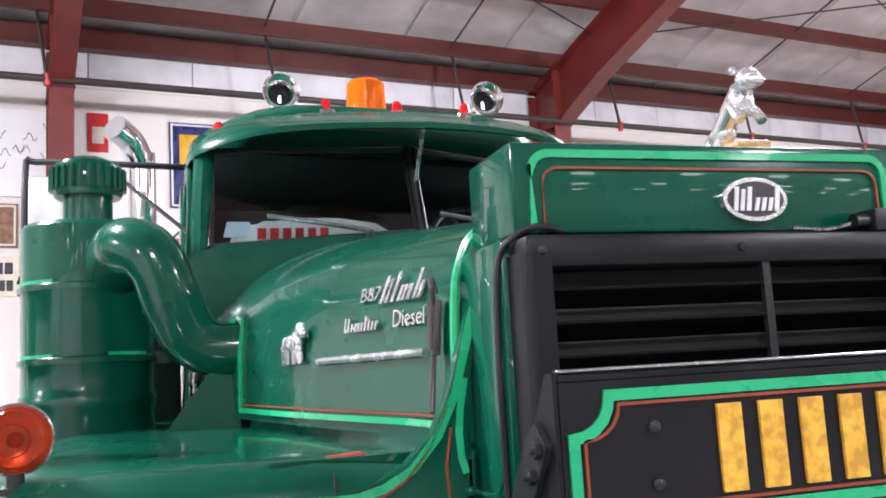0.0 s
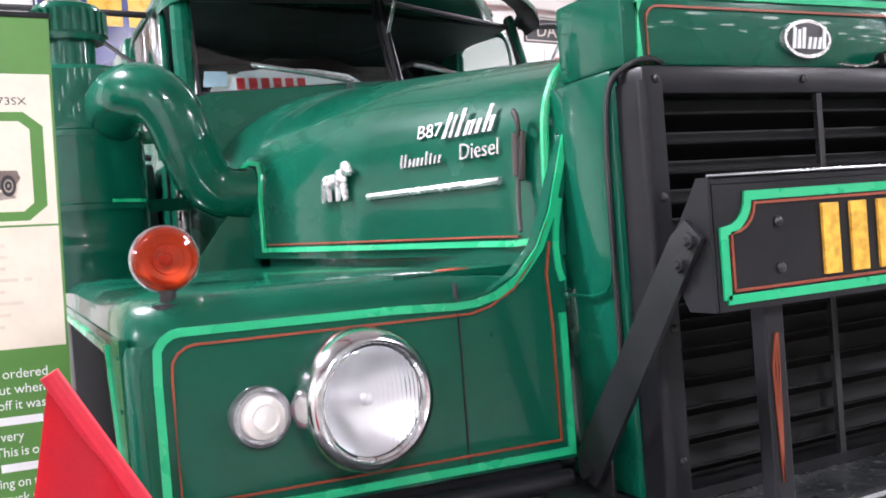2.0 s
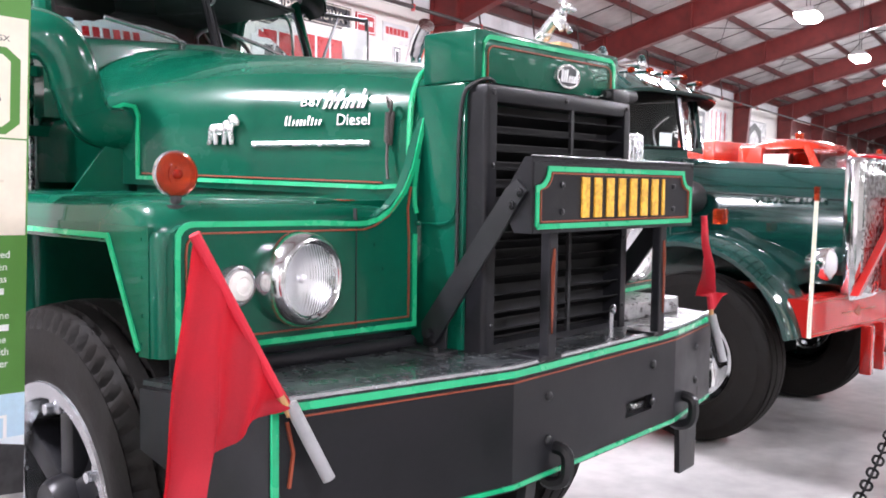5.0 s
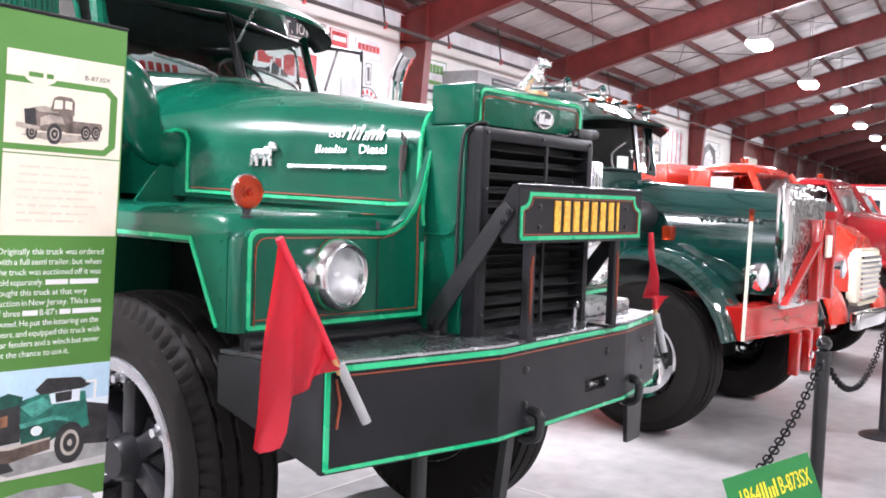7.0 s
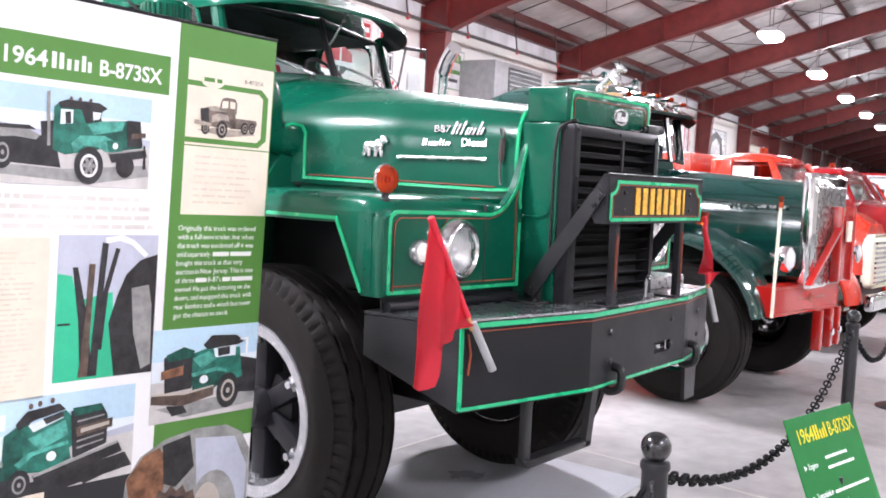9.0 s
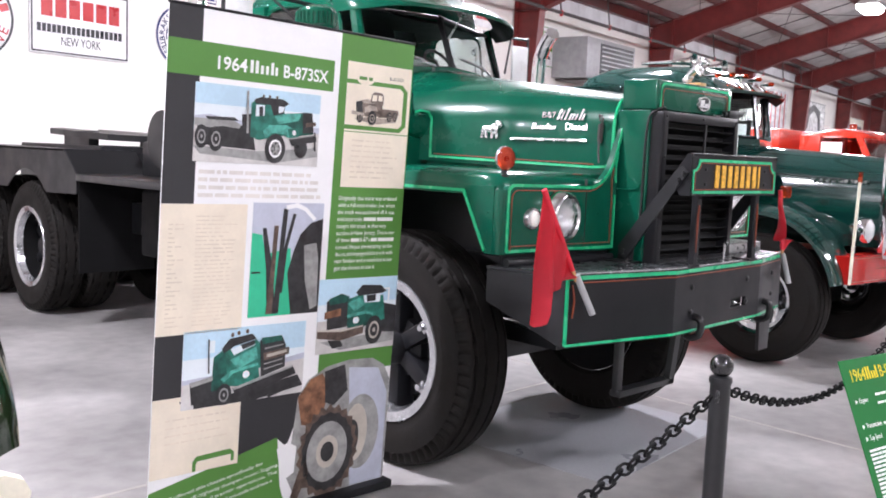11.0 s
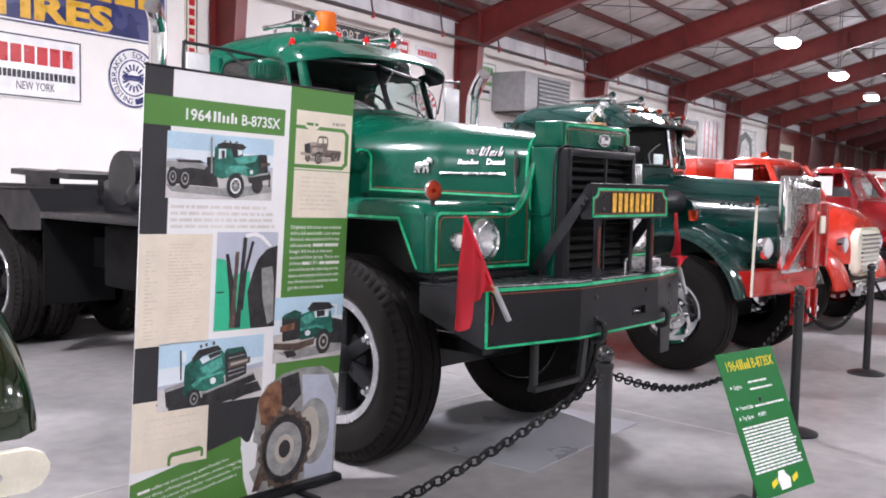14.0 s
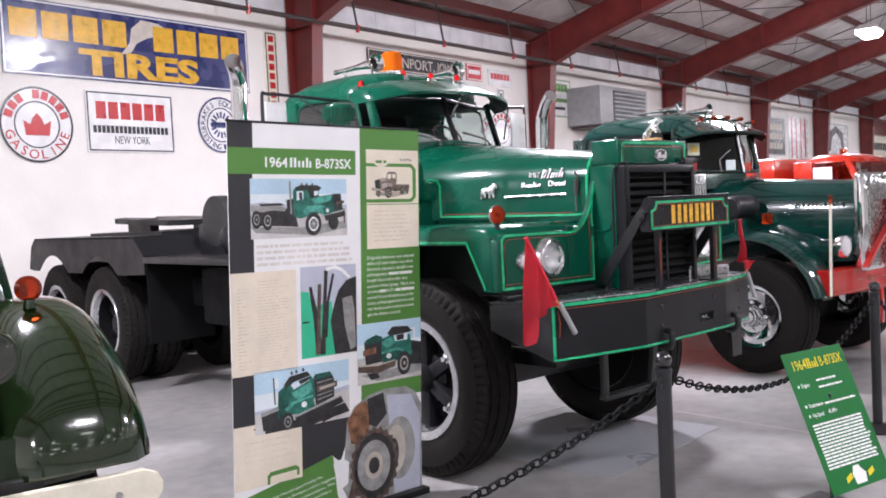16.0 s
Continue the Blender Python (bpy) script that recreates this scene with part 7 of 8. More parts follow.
prism(bm, [(1.82, 0.42), (2.0, 0.47), (2.1, 0.62), (2.3, 0.72), (2.75, 0.86), (2.5, 0.97), (2.2, 0.99), (2.02, 0.84), (1.98, 0.62)], FRONT, 0.004)
part("winged_mark", bm, PPALE, gs, "faded winged mark", 0)
lettering("tyre_word", "TIRES", 0.5, FRONT @ pose(1.15, 0.09, 0), YELLOW, gs, 2.1, 0.008, bold=0.022)
rs = round_sign("round_fuel_sign", "round white enamel fuel sign with red crown", 6.43, 3.2, 0.54, WHITE, INK)
arc_letters(rs, "GASOLINE", 0.42, 0.19, 200, 340, SIGNRED, True)
arc_letters(rs, "### #####", 0.43, 0.17, 160, 20, SIGNRED)
bm = bmesh.new()
prism(bm, [(-0.17, -0.15), (0.17, -0.15), (0.2, 0.06), (0.1, 0.0), (0.06, 0.1), (0, 0.16), (-0.06, 0.1), (-0.1, 0.0), (-0.2, 0.06)], FRONT, 0.006)
part("crown", bm, SIGNRED, rs, "red crown shape", 0)
ss = wall_sign("oil_company_sign", "white enamel sign with red and black lettering", 7.18, 8.68, 2.83, 3.75, WHITE, INK)
blocks(ss, 0.16, 1.38, 0.5, 0.76, 6, SIGNRED, gap=0.2)
blocks(ss, 0.1, 1.4, 0.29, 0.4, 18, INK, gap=0.25)
lettering("city", "NEW YORK", 0.17, FRONT @ pose(0.44, 0.13, 0), INK, ss, 0.6, 0.006)
bs = round_sign("round_brake_sign", "round white and blue enamel brake sign", 9.62, 3.32, 0.47, WHITE, NAVY)
arc_letters(bs, "BRAKES EQUAL###", 0.37, 0.13, 190, -10, NAVY)
arc_letters(bs, "TESTING #######", 0.37, 0.13, 200, 340, NAVY, True)
bm = bmesh.new()
for i in range(16):
    a = 2 * math.pi * i / 16
    ribbon(bm, [(0.12 * math.cos(a), 0, 0.12 * math.sin(a)), (0.22 * math.cos(a), 0, 0.22 * math.sin(a))], 0.03, (0, -1, 0), 0.004)
ribbon(bm, [(-0.2, 0, 0), (0.2, 0, 0)], 0.09, (0, -1, 0), 0.006)
part("wheel_emblem", bm, NAVY, bs, "", 0)
vs_ = wall_sign("tall_narrow_sign", "tall narrow cream sign with red blocks", 10.66, 10.94, 3.6, 5.02, CREAM, INK)
for i in range(8):
    part("letter_block", box(0.08, 0.2, -0.004, 0.002, 1.24 - 0.165 * i, 1.35 - 0.165 * i), SIGNRED, vs_, "", 0)
ds = wall_sign("town_sign", "long dark sign with pale town name", 13.3, 16.4, 4.6, 5.02, INK, PPALE)
lettering("town_name", "DAVENPORT,", 0.3, FRONT @ pose(0.25, 0.1, 0), PPALE, ds, 1.83, 0.006)
lettering("state_name", "IOWA", 0.3, FRONT @ pose(2.2, 0.1, 0), PPALE, ds, 0.65, 0.006)
ts = wall_sign("fuel_brand_sign", "large white sign with red blocks", 13.7, 16.35, 3.55, 4.5, WHITE)
blocks(ts, 0.15, 2.5, 0.42, 0.82, 6, SIGNRED)
blocks(ts, 0.3, 2.3, 0.1, 0.32, 8, INK)
ps = wall_sign("small_red_sign", "small red enamel sign", 16.55, 17.15, 4.62, 5.0, SIGNRED, PWHITE)
blocks(ps, 0.08, 0.52, 0.15, 0.25, 4, PWHITE)
t2 = wall_sign("small_fuel_sign", "small white sign with red blocks", 17.4, 18.35, 4.56, 4.95, WHITE)
blocks(t2, 0.08, 0.87, 0.16, 0.3, 6, SIGNRED)
n2 = wall_sign("number_plate_sign", "small black and white vertical sign", 17.75, 18.0, 4.0, 4.5, WHITE, INK)
part("mark", box(0.08, 0.17, -0.004, 0.002, 0.1, 0.4), INK, n2, "", 0)
r2 = round_sign("round_emblem_sign", "round white sign with black and red ring", 17.85, 3.5, 0.48, WHITE, INK)
arc_letters(r2, "#######", 0.37, 0.14, 160, 20, SIGNRED)
g2 = wall_sign("grease_sign", "white sign with green blocks", 19.85, 21.1, 3.95, 4.95, WHITE, PGREEN)
blocks(g2, 0.12, 1.1, 0.68, 0.88, 6, PGREEN)
blocks(g2, 0.15, 1.05, 0.4, 0.5, 8, PGREEN)
blocks(g2, 0.15, 0.95, 0.2, 0.28, 8, INK)
s4 = wall_sign("framed_sign", "dark framed sign with pale blocks", 35.7, 38.2, 3.2, 4.7, INK, WHITE)
for i in range(3):
    blocks(s4, 0.3, 2.2, 0.25 + 0.38 * i, 0.5 + 0.38 * i, 5, PPALE)
s5 = wall_sign("striped_panel", "white panel with red upright stripes", 38.7, 41.2, 3.0, 4.9, WHITE)
for i in range(4):
    part("stripe", box(0.25 + 0.6 * i, 0.4 + 0.6 * i, -0.004, 0.002, 0.1, 1.8), SIGNRED, s5, "", 0)
s6 = wall_sign("arched_sign", "white sign with dark arch", 43.6, 47.5, 3.3, 4.8, WHITE, INK)
part("arch", prism(bmesh.new(), [(0.6, 0.2), (1.0, 0.2), (1.2, 0.8), (1.9, 1.1), (2.6, 0.8), (2.8, 0.2), (3.2, 0.2), (3.0, 1.1), (1.9, 1.4), (0.8, 1.1)], FRONT, 0.005), INK, s6, "", 0)
s7 = wall_sign("pale_board_sign", "pale yellow board with dark blocks", 51, 56, 3.3, 4.5, CREAM, INK)
blocks(s7, 0.5, 4.5, 0.4, 0.8, 7, INK)
p1 = wall_sign("autographed_poster", "white poster with thin dark pen drawing", 3.9, 4.75, 3.98, 5.0, PWHITE)
rng = random.Random(11)
for k in range(9):
    bm = bmesh.new()
    x, z = 0.1 + 0.6 * rng.random(), 0.15 + 0.7 * rng.random()
    pts = [(x + 0.03 * i, 0, z + 0.05 * math.sin(i * 1.7 + k)) for i in range(6)]
    ribbon(bm, curve_points(pts, 3), 0.007, (0, -1, 0), 0.002)
    part("pen_stroke", bm, INK, p1, "", 0)
p2 = wall_sign("small_dark_red_sign", "small dark red picture sign", 5.07, 5.3, 4.55, 5.02, SIGNRED)
part("picture", box(0.05, 0.18, -0.004, 0.002, 0.1, 0.3), PPALE, p2, "", 0)
p3 = wall_sign("framed_picture", "framed brown picture on the wall", 3.85, 4.33, 3.4, 3.9, PRUST, CREAM)
p4 = wall_sign("lettered_board", "pale board with dark unreadable blocks", 3.85, 4.35, 2.85, 3.3, CREAM)
blocks(p4, 0.05, 0.45, 0.25, 0.38, 4, INK)
blocks(p4, 0.05, 0.45, 0.06, 0.18, 5, INK)

heater = thing("unit_heater", "grey sheet metal unit heater on the wall", "heater", HALL @ pose(20.9, -0.02, 3.72))
part("case", box(0, 2.7, -1.0, 0, 0, 1.0, 0.02), GREYPVC, heater)
part("louvre_frame", box(0.7, 2.6, -1.012, -0.99, 0.1, 0.9, 0.01), SATIN, heater, "", 0)
for i in range(7):
    part("louvre", box(0.75, 2.55, -1.04, -1.0, 0.14 + 0.11 * i, 0.165 + 0.11 * i, m=Matrix.Identity(4)), GREYPVC, heater, "", 0)
part("bracket", box(0.2, 2.5, -0.9, 0, -0.06, -0.002, 0.01), PIPE, heater)


# ---- the other trucks ----
def disc_wheel(parent, x, y, z, R, w, rim, side, metal, cache):
    m = pose(x, y, z, 0, 0, 0 if side < 0 else 180)
    key = (R, w)
    if key not in cache:
        t = mesh_of("tyre", tyre_bm(R, w, rim, 56), RUBBER)
        bm = bmesh.new()
        xrev(bm, [(rim + 0.015, -w * 0.46), (rim + 0.02, -w * 0.4), (rim - 0.02, -w * 0.36), (rim - 0.05, -w * 0.2), (rim * 0.8, -w * 0.12), (rim * 0.66, -w * 0.2), (rim * 0.55, -w * 0.36), (rim * 0.38, -w * 0.38), (rim * 0.34, -w * 0.5), (rim * 0.28, -w * 0.62), (0.0, -w * 0.62)], caps=False)
        cut = [] if metal is CHROME else [f for f in bm.faces if rim * 0.67 < math.hypot(f.calc_center_median().y, f.calc_center_median().z) < rim * 0.79 and int((math.atan2(f.calc_center_median().z, f.calc_center_median().y) + math.pi) / (2 * math.pi) * 20) % 2 == 0]
        bmesh.ops.delete(bm, geom=cut, context="FACES")
        for i in range(8):
            a = 2 * math.pi * i / 8
            cy(bm, (-w * 0.3, rim * 0.47 * math.cos(a), rim * 0.47 * math.sin(a)), (-w * 0.42, rim * 0.47 * math.cos(a), rim * 0.47 * math.sin(a)), 0.018, seg=8)
        cache[key] = (t, mesh_of("wheel_disc", bm, metal))
        cache[key] += (mesh_of("hub", xrev(bmesh.new(), [(0.0, -w * 0.7), (rim * 0.2, -w * 0.7), (rim * 0.25, -w * 0.63), (rim * 0.25, -w * 0.4), (0.0, -w * 0.4)], seg=24), CHROME if metal is CHROME else BLACK),)
    o = new("wheel_disc", cache[key][1])
    o.parent, o.matrix_basis = parent, m
    c = new("hub", cache[key][2])
    c.parent = o
    c = new("tyre", cache[key][0])
    c.parent = o
    return o


def arc_fender(s, x, hw, yc, zc, R, a0, a1, thick=0.03, crown=0.06):
    """A crowned mudguard sweeping over a wheel."""
    bm = bmesh.new()
    rings = []
    n = 18
    for i in range(n + 1):
        a = radians(a0 + (a1 - a0) * i / n)
        ring = []
        for j in range(11):
            u = -1 + 2 * j / 10
            r = R - crown * abs(u) ** 2.6
            ring.append((x + u * hw, yc - r * math.cos(a), zc + r * math.sin(a)))
        for j in range(10, -1, -1):
            u = -1 + 2 * j / 10
            r = R - thick - crown * abs(u) ** 2.6
            ring.append((x + u * hw * 0.97, yc - r * math.cos(a), zc + r * math.sin(a)))
        rings.append(ring)
    return loft(bm, rings)


cache = {}
t2k = thing("parked_truck", "dark bluish green vintage truck with red bumper", "truck", pose(5.25, 0, 0))
bm = bmesh.new()
loft(bm, [hood_ring(2.02, 0.38, 1.81, 1.05), hood_ring(2.6, 0.45, 1.845, 1.05), hood_ring(3.2, 0.53, 1.885, 1.05), hood_ring(3.75, 0.6, 1.93, 1.05)])
h2 = part("hood", bm, DARKGREEN, t2k, "dark green engine hood", 50)
for i in range(12):
    y = 2.16 + 0.04 * i
    w = 0.38 + 0.12 * (y - 2.02)
    part("script_bar", box(-w - 0.004, -w + 0.02, y, y + 0.028, 1.585, 1.61), DULL, h2, "", 0)
for s in (-1, 1):
    part("hood_seam", tube(bmesh.new(), [(s * 0.34, 2.05, 1.60), (s * 0.40, 2.6, 1.623), (s * 0.472, 3.2, 1.649)], 0.006, 6, 2), BLACK, h2)
    part("hood_seam", tube(bmesh.new(), [(s * 0.472, 3.2, 1.649), (s * 0.515, 3.2, 1.459), (s * 0.53, 3.2, 1.21), (s * 0.53, 3.2, 1.06)], 0.006, 6, 2), BLACK, h2)
part("radiator_shell", box(-0.42, 0.42, 1.94, 2.05, 0.95, 1.88, 0.04), CHROME, t2k, "chrome radiator shell")
part("radiator_core", box(-0.34, 0.34, 1.93, 1.945, 1.0, 1.78, 0.01), DULL, t2k, "", 0)
bm = bmesh.new()
bx(bm, -0.4, 0.4, 2.0, 9.0, 0.75, 0.98)
bx(bm, -0.75, 0.75, 2.75, 2.9, 0.4, 0.55)
part("chassis", bm, BLACK, t2k)
for s in (-1, 1):
    disc_wheel(t2k, s * 0.88, 2.78, 0.56, 0.56, 0.32, 0.29, s, CHROME, cache)
    disc_wheel(t2k, s * 0.88, 7.5, 0.58, 0.58, 0.32, 0.33, s, CHROME, cache)
    part("mudguard", arc_fender(s, s * 0.82, 0.24, 2.83, 0.58, 0.80, 14, 135), DARKGREEN, t2k, "crowned dark green mudguard", 50)
    bm = bmesh.new()
    loft(bm, [[(s * 0.4, 2.25, 1.15), (s * 0.62, 2.25, 1.15), (s * 0.62, 2.25, 1.05), (s * 0.4, 2.25, 1.05)], [(s * 0.45, 2.7, 1.4), (s * 0.62, 2.7, 1.4), (s * 0.62, 2.7, 1.05), (s * 0.45, 2.7, 1.05)], [(s * 0.5, 3.6, 1.25), (s * 0.62, 3.6, 1.25), (s * 0.62, 3.6, 1.05), (s * 0.5, 3.6, 1.05)]])
    part("fender_apron", bm, DARKGREEN, t2k, "", 40)
    hl = part("headlamp", revolve(bmesh.new(), [(0, -0.1), (0.06, -0.08), (0.1, 0.0), (0.105, 0.05), (0.1, 0.06), (0, 0.07)], pose(s * 0.6, 2.1, 1.2, 90, 0, 0), 28), CHROME, t2k, "chrome bullet headlamp")
    part("lens", revolve(bmesh.new(), [(0, 0.06), (0.09, 0.06), (0.06, 0.085), (0, 0.095)], pose(s * 0.6, 2.1, 1.2, 90, 0, 0), 24), LENS, hl)
    part("side_lamp", box(s * 0.98, s * 1.06, 2.55, 2.62, 1.44, 1.54, 0.008), AMBER, t2k, "square amber side lamp")
cab2 = part("cab_shell", loft(bmesh.new(), [rr(0.8, 3.6, 5.1, 1.05, 0.06), rr(0.82, 3.6, 5.1, 1.6, 0.08), rr(0.8, 3.6, 5.1, 2.0, 0.08)]), DARKGREEN, t2k, "dark green cab with visor lamps")
part("roof", loft(bmesh.new(), [rr(0.79, 3.62, 5.1, 2.42, 0.25), rr(0.76, 3.66, 5.05, 2.52, 0.3), rr(0.62, 3.8, 4.9, 2.62, 0.3), rr(0.3, 4.1, 4.6, 2.66, 0.2)]), DARKGREEN, cab2, "", 50)
for s in (-1, 1):
    part("pillar", tube(bmesh.new(), [(s * 0.775, 3.66, 1.96), (s * 0.755, 3.73, 2.44)], 0.045, 10), DARKGREEN, cab2)
    part("rear_quarter", box(s * 0.8, s * 0.76, 4.45, 5.02, 1.98, 2.44, 0.01), DARKGREEN, cab2)
    # the screen is a shallow V of two flat panes in black rubber
    q = [(s * 0.74, 3.655, 1.965), (s * 0.018, 3.40, 1.965), (s * 0.018, 3.475, 2.42), (s * 0.72, 3.72, 2.42)]
    g = part("windscreen_pane", loft(bmesh.new(), [[(x, y - 0.003, z) for x, y, z in q], [(x, y + 0.003, z) for x, y, z in q]]), GLASS, cab2, "", 0)
    g.visible_shadow = False
    part("rubber_seal", tube(bmesh.new(), [(x, y - 0.006, z) for x, y, z in q] + [(q[0][0], q[0][1] - 0.006, q[0][2])], 0.014, 8, 1, False), BLACK_SHADE, cab2)
    # Dark sheet added across the door window to darken the cab inside.
    part("door_panel", box(s * 0.78, s * 0.77, 3.86, 4.46, 1.98, 2.44), DARK_IN, cab2, "", 0)
    part("wiper", tube(bmesh.new(), [(s * 0.3, 3.46, 1.985), (s * 0.34, 3.465, 2.1), (s * 0.2, 3.42, 2.2)], 0.008, 6, 2), RIM, cab2)
part("back_panel", box(-0.78, 0.78, 5.02, 5.08, 1.98, 2.44, 0.01), DARKGREEN, cab2)
part("centre_bar", rod((0, 3.385, 1.96), (0, 3.462, 2.43), 0.02, seg=10), RIM, cab2, "grey metal centre bar")
part("scuttle", loft(bmesh.new(), [[(-0.79, 3.7, 1.965), (-0.79, 3.62, 1.955), (-0.79, 3.6, 1.8), (-0.79, 3.7, 1.8)], [(0, 3.48, 1.965), (0, 3.36, 1.955), (0, 3.34, 1.8), (0, 3.48, 1.8)], [(0.79, 3.7, 1.965), (0.79, 3.62, 1.955), (0.79, 3.6, 1.8), (0.79, 3.7, 1.8)]]), DARKGREEN, cab2, "", 0)
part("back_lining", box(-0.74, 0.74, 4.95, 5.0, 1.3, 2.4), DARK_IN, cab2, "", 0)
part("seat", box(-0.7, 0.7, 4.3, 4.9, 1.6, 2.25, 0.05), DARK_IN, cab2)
# Near-black sheet under the roof, shade set by its colour.
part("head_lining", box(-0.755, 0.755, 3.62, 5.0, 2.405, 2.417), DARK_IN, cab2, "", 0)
bm = bmesh.new()
lipa = [(-0.82, 3.6, 2.35), (-0.5, 3.40, 2.40), (0.5, 3.40, 2.40), (0.82, 3.6, 2.35)]
roota = [(-0.8, 3.74, 2.42), (-0.5, 3.66, 2.52), (0.5, 3.66, 2.52), (0.8, 3.74, 2.42)]
la, ra = curve_points(lipa, 4), curve_points(roota, 4)
loft(bm, [ra, la, [p + Vector((0, 0.004, -0.022)) for p in la], [p + Vector((0, 0, -0.014)) for p in ra]], False, False)
vis2 = part("sun_visor", bm, DARKGREEN, cab2, "dark green sun visor", 45)
# Shade under this visor is a near-black sheet as well.
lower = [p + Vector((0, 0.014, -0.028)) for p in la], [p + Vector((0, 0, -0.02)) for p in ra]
part("visor_lining", loft(bmesh.new(), [*lower, [p + Vector((0, 0, -0.003)) for p in lower[1]], [p + Vector((0, 0, -0.003)) for p in lower[0]]], False, False), DARK_IN, vis2, "dark sheet for the shade under the visor", 45)
for i in range(5):
    x = -0.54 + 0.27 * i
    z = 2.565 - 0.12 * x * x
    o = part("visor_lamp", revolve(bmesh.new(), [(0, -0.024), (0.021, -0.024), (0.022, 0.012), (0.013, 0.028), (0.0, 0.031)], pose(x, 3.55, z, 90, 0, 0), 16), AMBER, cab2, "amber bullet marker lamp")
    part("lamp_body", rod((x, 3.568, z), (x, 3.66, z - 0.004), 0.024, 0.012), CHROME, o)
    part("lamp_foot", rod((x, 3.6, z - 0.07), (x, 3.6, z - 0.01), 0.012, seg=8), CHROME, o)
for s in (-1, 1):
    o = part("air_horn", revolve(bmesh.new(), [(0.002, 0.3), (0.03, 0.1), (0.06, 0.012), (0.075, 0.0), (0.07, 0.01), (0.04, 0.06), (0.02, 0.3), (0.014, 0.6), (0.0, 0.61)], pose(s * 0.3, 3.95, 2.70, -90, 0, 0), 24), CHROME, cab2, "long chrome trumpet horn")
    part("horn_bracket", rod((s * 0.3, 4.1, 2.6), (s * 0.3, 4.1, 2.70), 0.012), CHROME, o)
for x, z, w, h, m_ in ((-0.66, 2.1, 0.12, 0.2, PWHITE), (-0.5, 2.17, 0.22, 0.13, CREAM), (-0.46, 2.2, 0.13, 0.07, YELLOW), (-0.6, 2.0, 0.26, 0.1, SIGNRED), (0.25, 2.0, 0.2, 0.12, PWHITE)):
    part("dash_card", box(x, x + w, 3.74, 3.745, z, z + h) if m_ is not YELLOW else box(x, x + w, 3.73, 3.735, z, z + h), m_, cab2, "", 0)
bm = bmesh.new()
tube(bm, [(-1.0, 5.35, 1.0), (-1.0, 5.35, 2.5), (-1.02, 5.28, 2.8), (-1.1, 5.1, 2.95)], 0.07, 16)
part("exhaust_pipe", bm, CHROME, t2k, "chrome exhaust stack")
bm = revolve(bmesh.new(), [(0, -0.22), (0.09, -0.22), (0.115, -0.2), (0.118, 0.15), (0.1, 0.17), (0.06, 0.18), (0.055, 0.26), (0, 0.26)], pose(-0.72, 3.02, 1.60, 0, 90, 0), 28)
part("intake_drum", bm, BLACK, t2k, "black intake drum")
bm = bmesh.new()
bx(bm, -0.5, 0.5, 5.2, 9.2, 0.98, 1.1)
part("bed_frame", bm, BLACK, t2k)
part("bed", box(-0.9, 0.9, 5.5, 9.2, 1.1, 1.9, 0.02), DARKGREEN, t2k, "dark green box bed")
def bumper_y(x):
    return 2.03 - 0.085 * (x + 0.95)


def bumper_face(pts, w, name):
    bm = bmesh.new()
    ribbon(bm, [(x, bumper_y(x) - 0.001, z) for x, z in pts], w, (0, -1, 0))
    part(name, bm, ORANGE_PIN, bp2, "", 0)


bp2 = part("bumper", loft(bmesh.new(), [[(x, y, 0.77), (x, y + 0.16, 0.77), (x, y + 0.16, 1.0), (x, y, 1.0)] for x, y in ((-0.95, bumper_y(-0.95)), (0.3, bumper_y(0.3)), (0.95, bumper_y(0.3) + 0.2))]), RED, t2k, "bright red box bumper", 0)
bumper_face([(-0.92, 0.79), (0.28, 0.79), (0.28, 0.98), (-0.92, 0.98), (-0.92, 0.79)], 0.006, "pin_border")
bumper_face([(-0.5, 0.885), (0.0, 0.885)], 0.008, "pin_line")
bm = prism(bmesh.new(), [(-0.33, 0.885), (-0.25, 0.85), (-0.17, 0.885), (-0.25, 0.92)], FRONT @ pose(0, 0, -bumper_y(-0.25) - 0.004), 0.006)
part("pin_star", bm, ORANGE_PIN, bp2, "", 0)
for x in (0.06, 0.4):
    part("guard_post", box(x - 0.03, x + 0.03, 1.86, 1.93, 1.0, 1.62, 0.008), RED, t2k, "red upright guard post")
part("guard_panel", box(0.08, 0.38, 1.885, 1.9, 1.0, 1.55, 0.004), RED, t2k)
part("guard_tag", box(0.2, 0.32, 1.855, 1.872, 1.33, 1.5), CREAM, t2k, "small cream tag", 0)
bm = bmesh.new()
loft(bm, [[(-0.5, 1.9, 1.0), (-0.44, 1.9, 1.0), (-0.44, 1.95, 1.0), (-0.5, 1.95, 1.0)], [(0.02, 1.85, 1.45), (0.08, 1.85, 1.45), (0.08, 1.9, 1.45), (0.02, 1.9, 1.45)]])
part("guard_brace", bm, RED, t2k)
part("lifting_eye", tube(bmesh.new(), [(-0.06 + 0.05 * math.cos(math.pi * k / 8), 1.94, 0.99 + 0.07 * math.sin(math.pi * k / 8)) for k in range(9)], 0.014, 8, 1, False), RED, t2k)
for x in (-0.16, 0.1, 0.3):
    part("hitch_post", box(x - 0.035, x + 0.035, 1.9, 1.97, 0.45, 0.775, 0.006), RED, t2k)
for x in (0.1, 0.3):
    part("hitch_bolt", rod((x, 1.885, 0.58), (x, 1.905, 0.58), 0.03), CHROME, t2k)
part("guide_rod", rod((-1.0, 2.01, 0.78), (-0.96, 2.01, 1.64), 0.012, seg=10), CREAM, t2k, "pale guide rod")
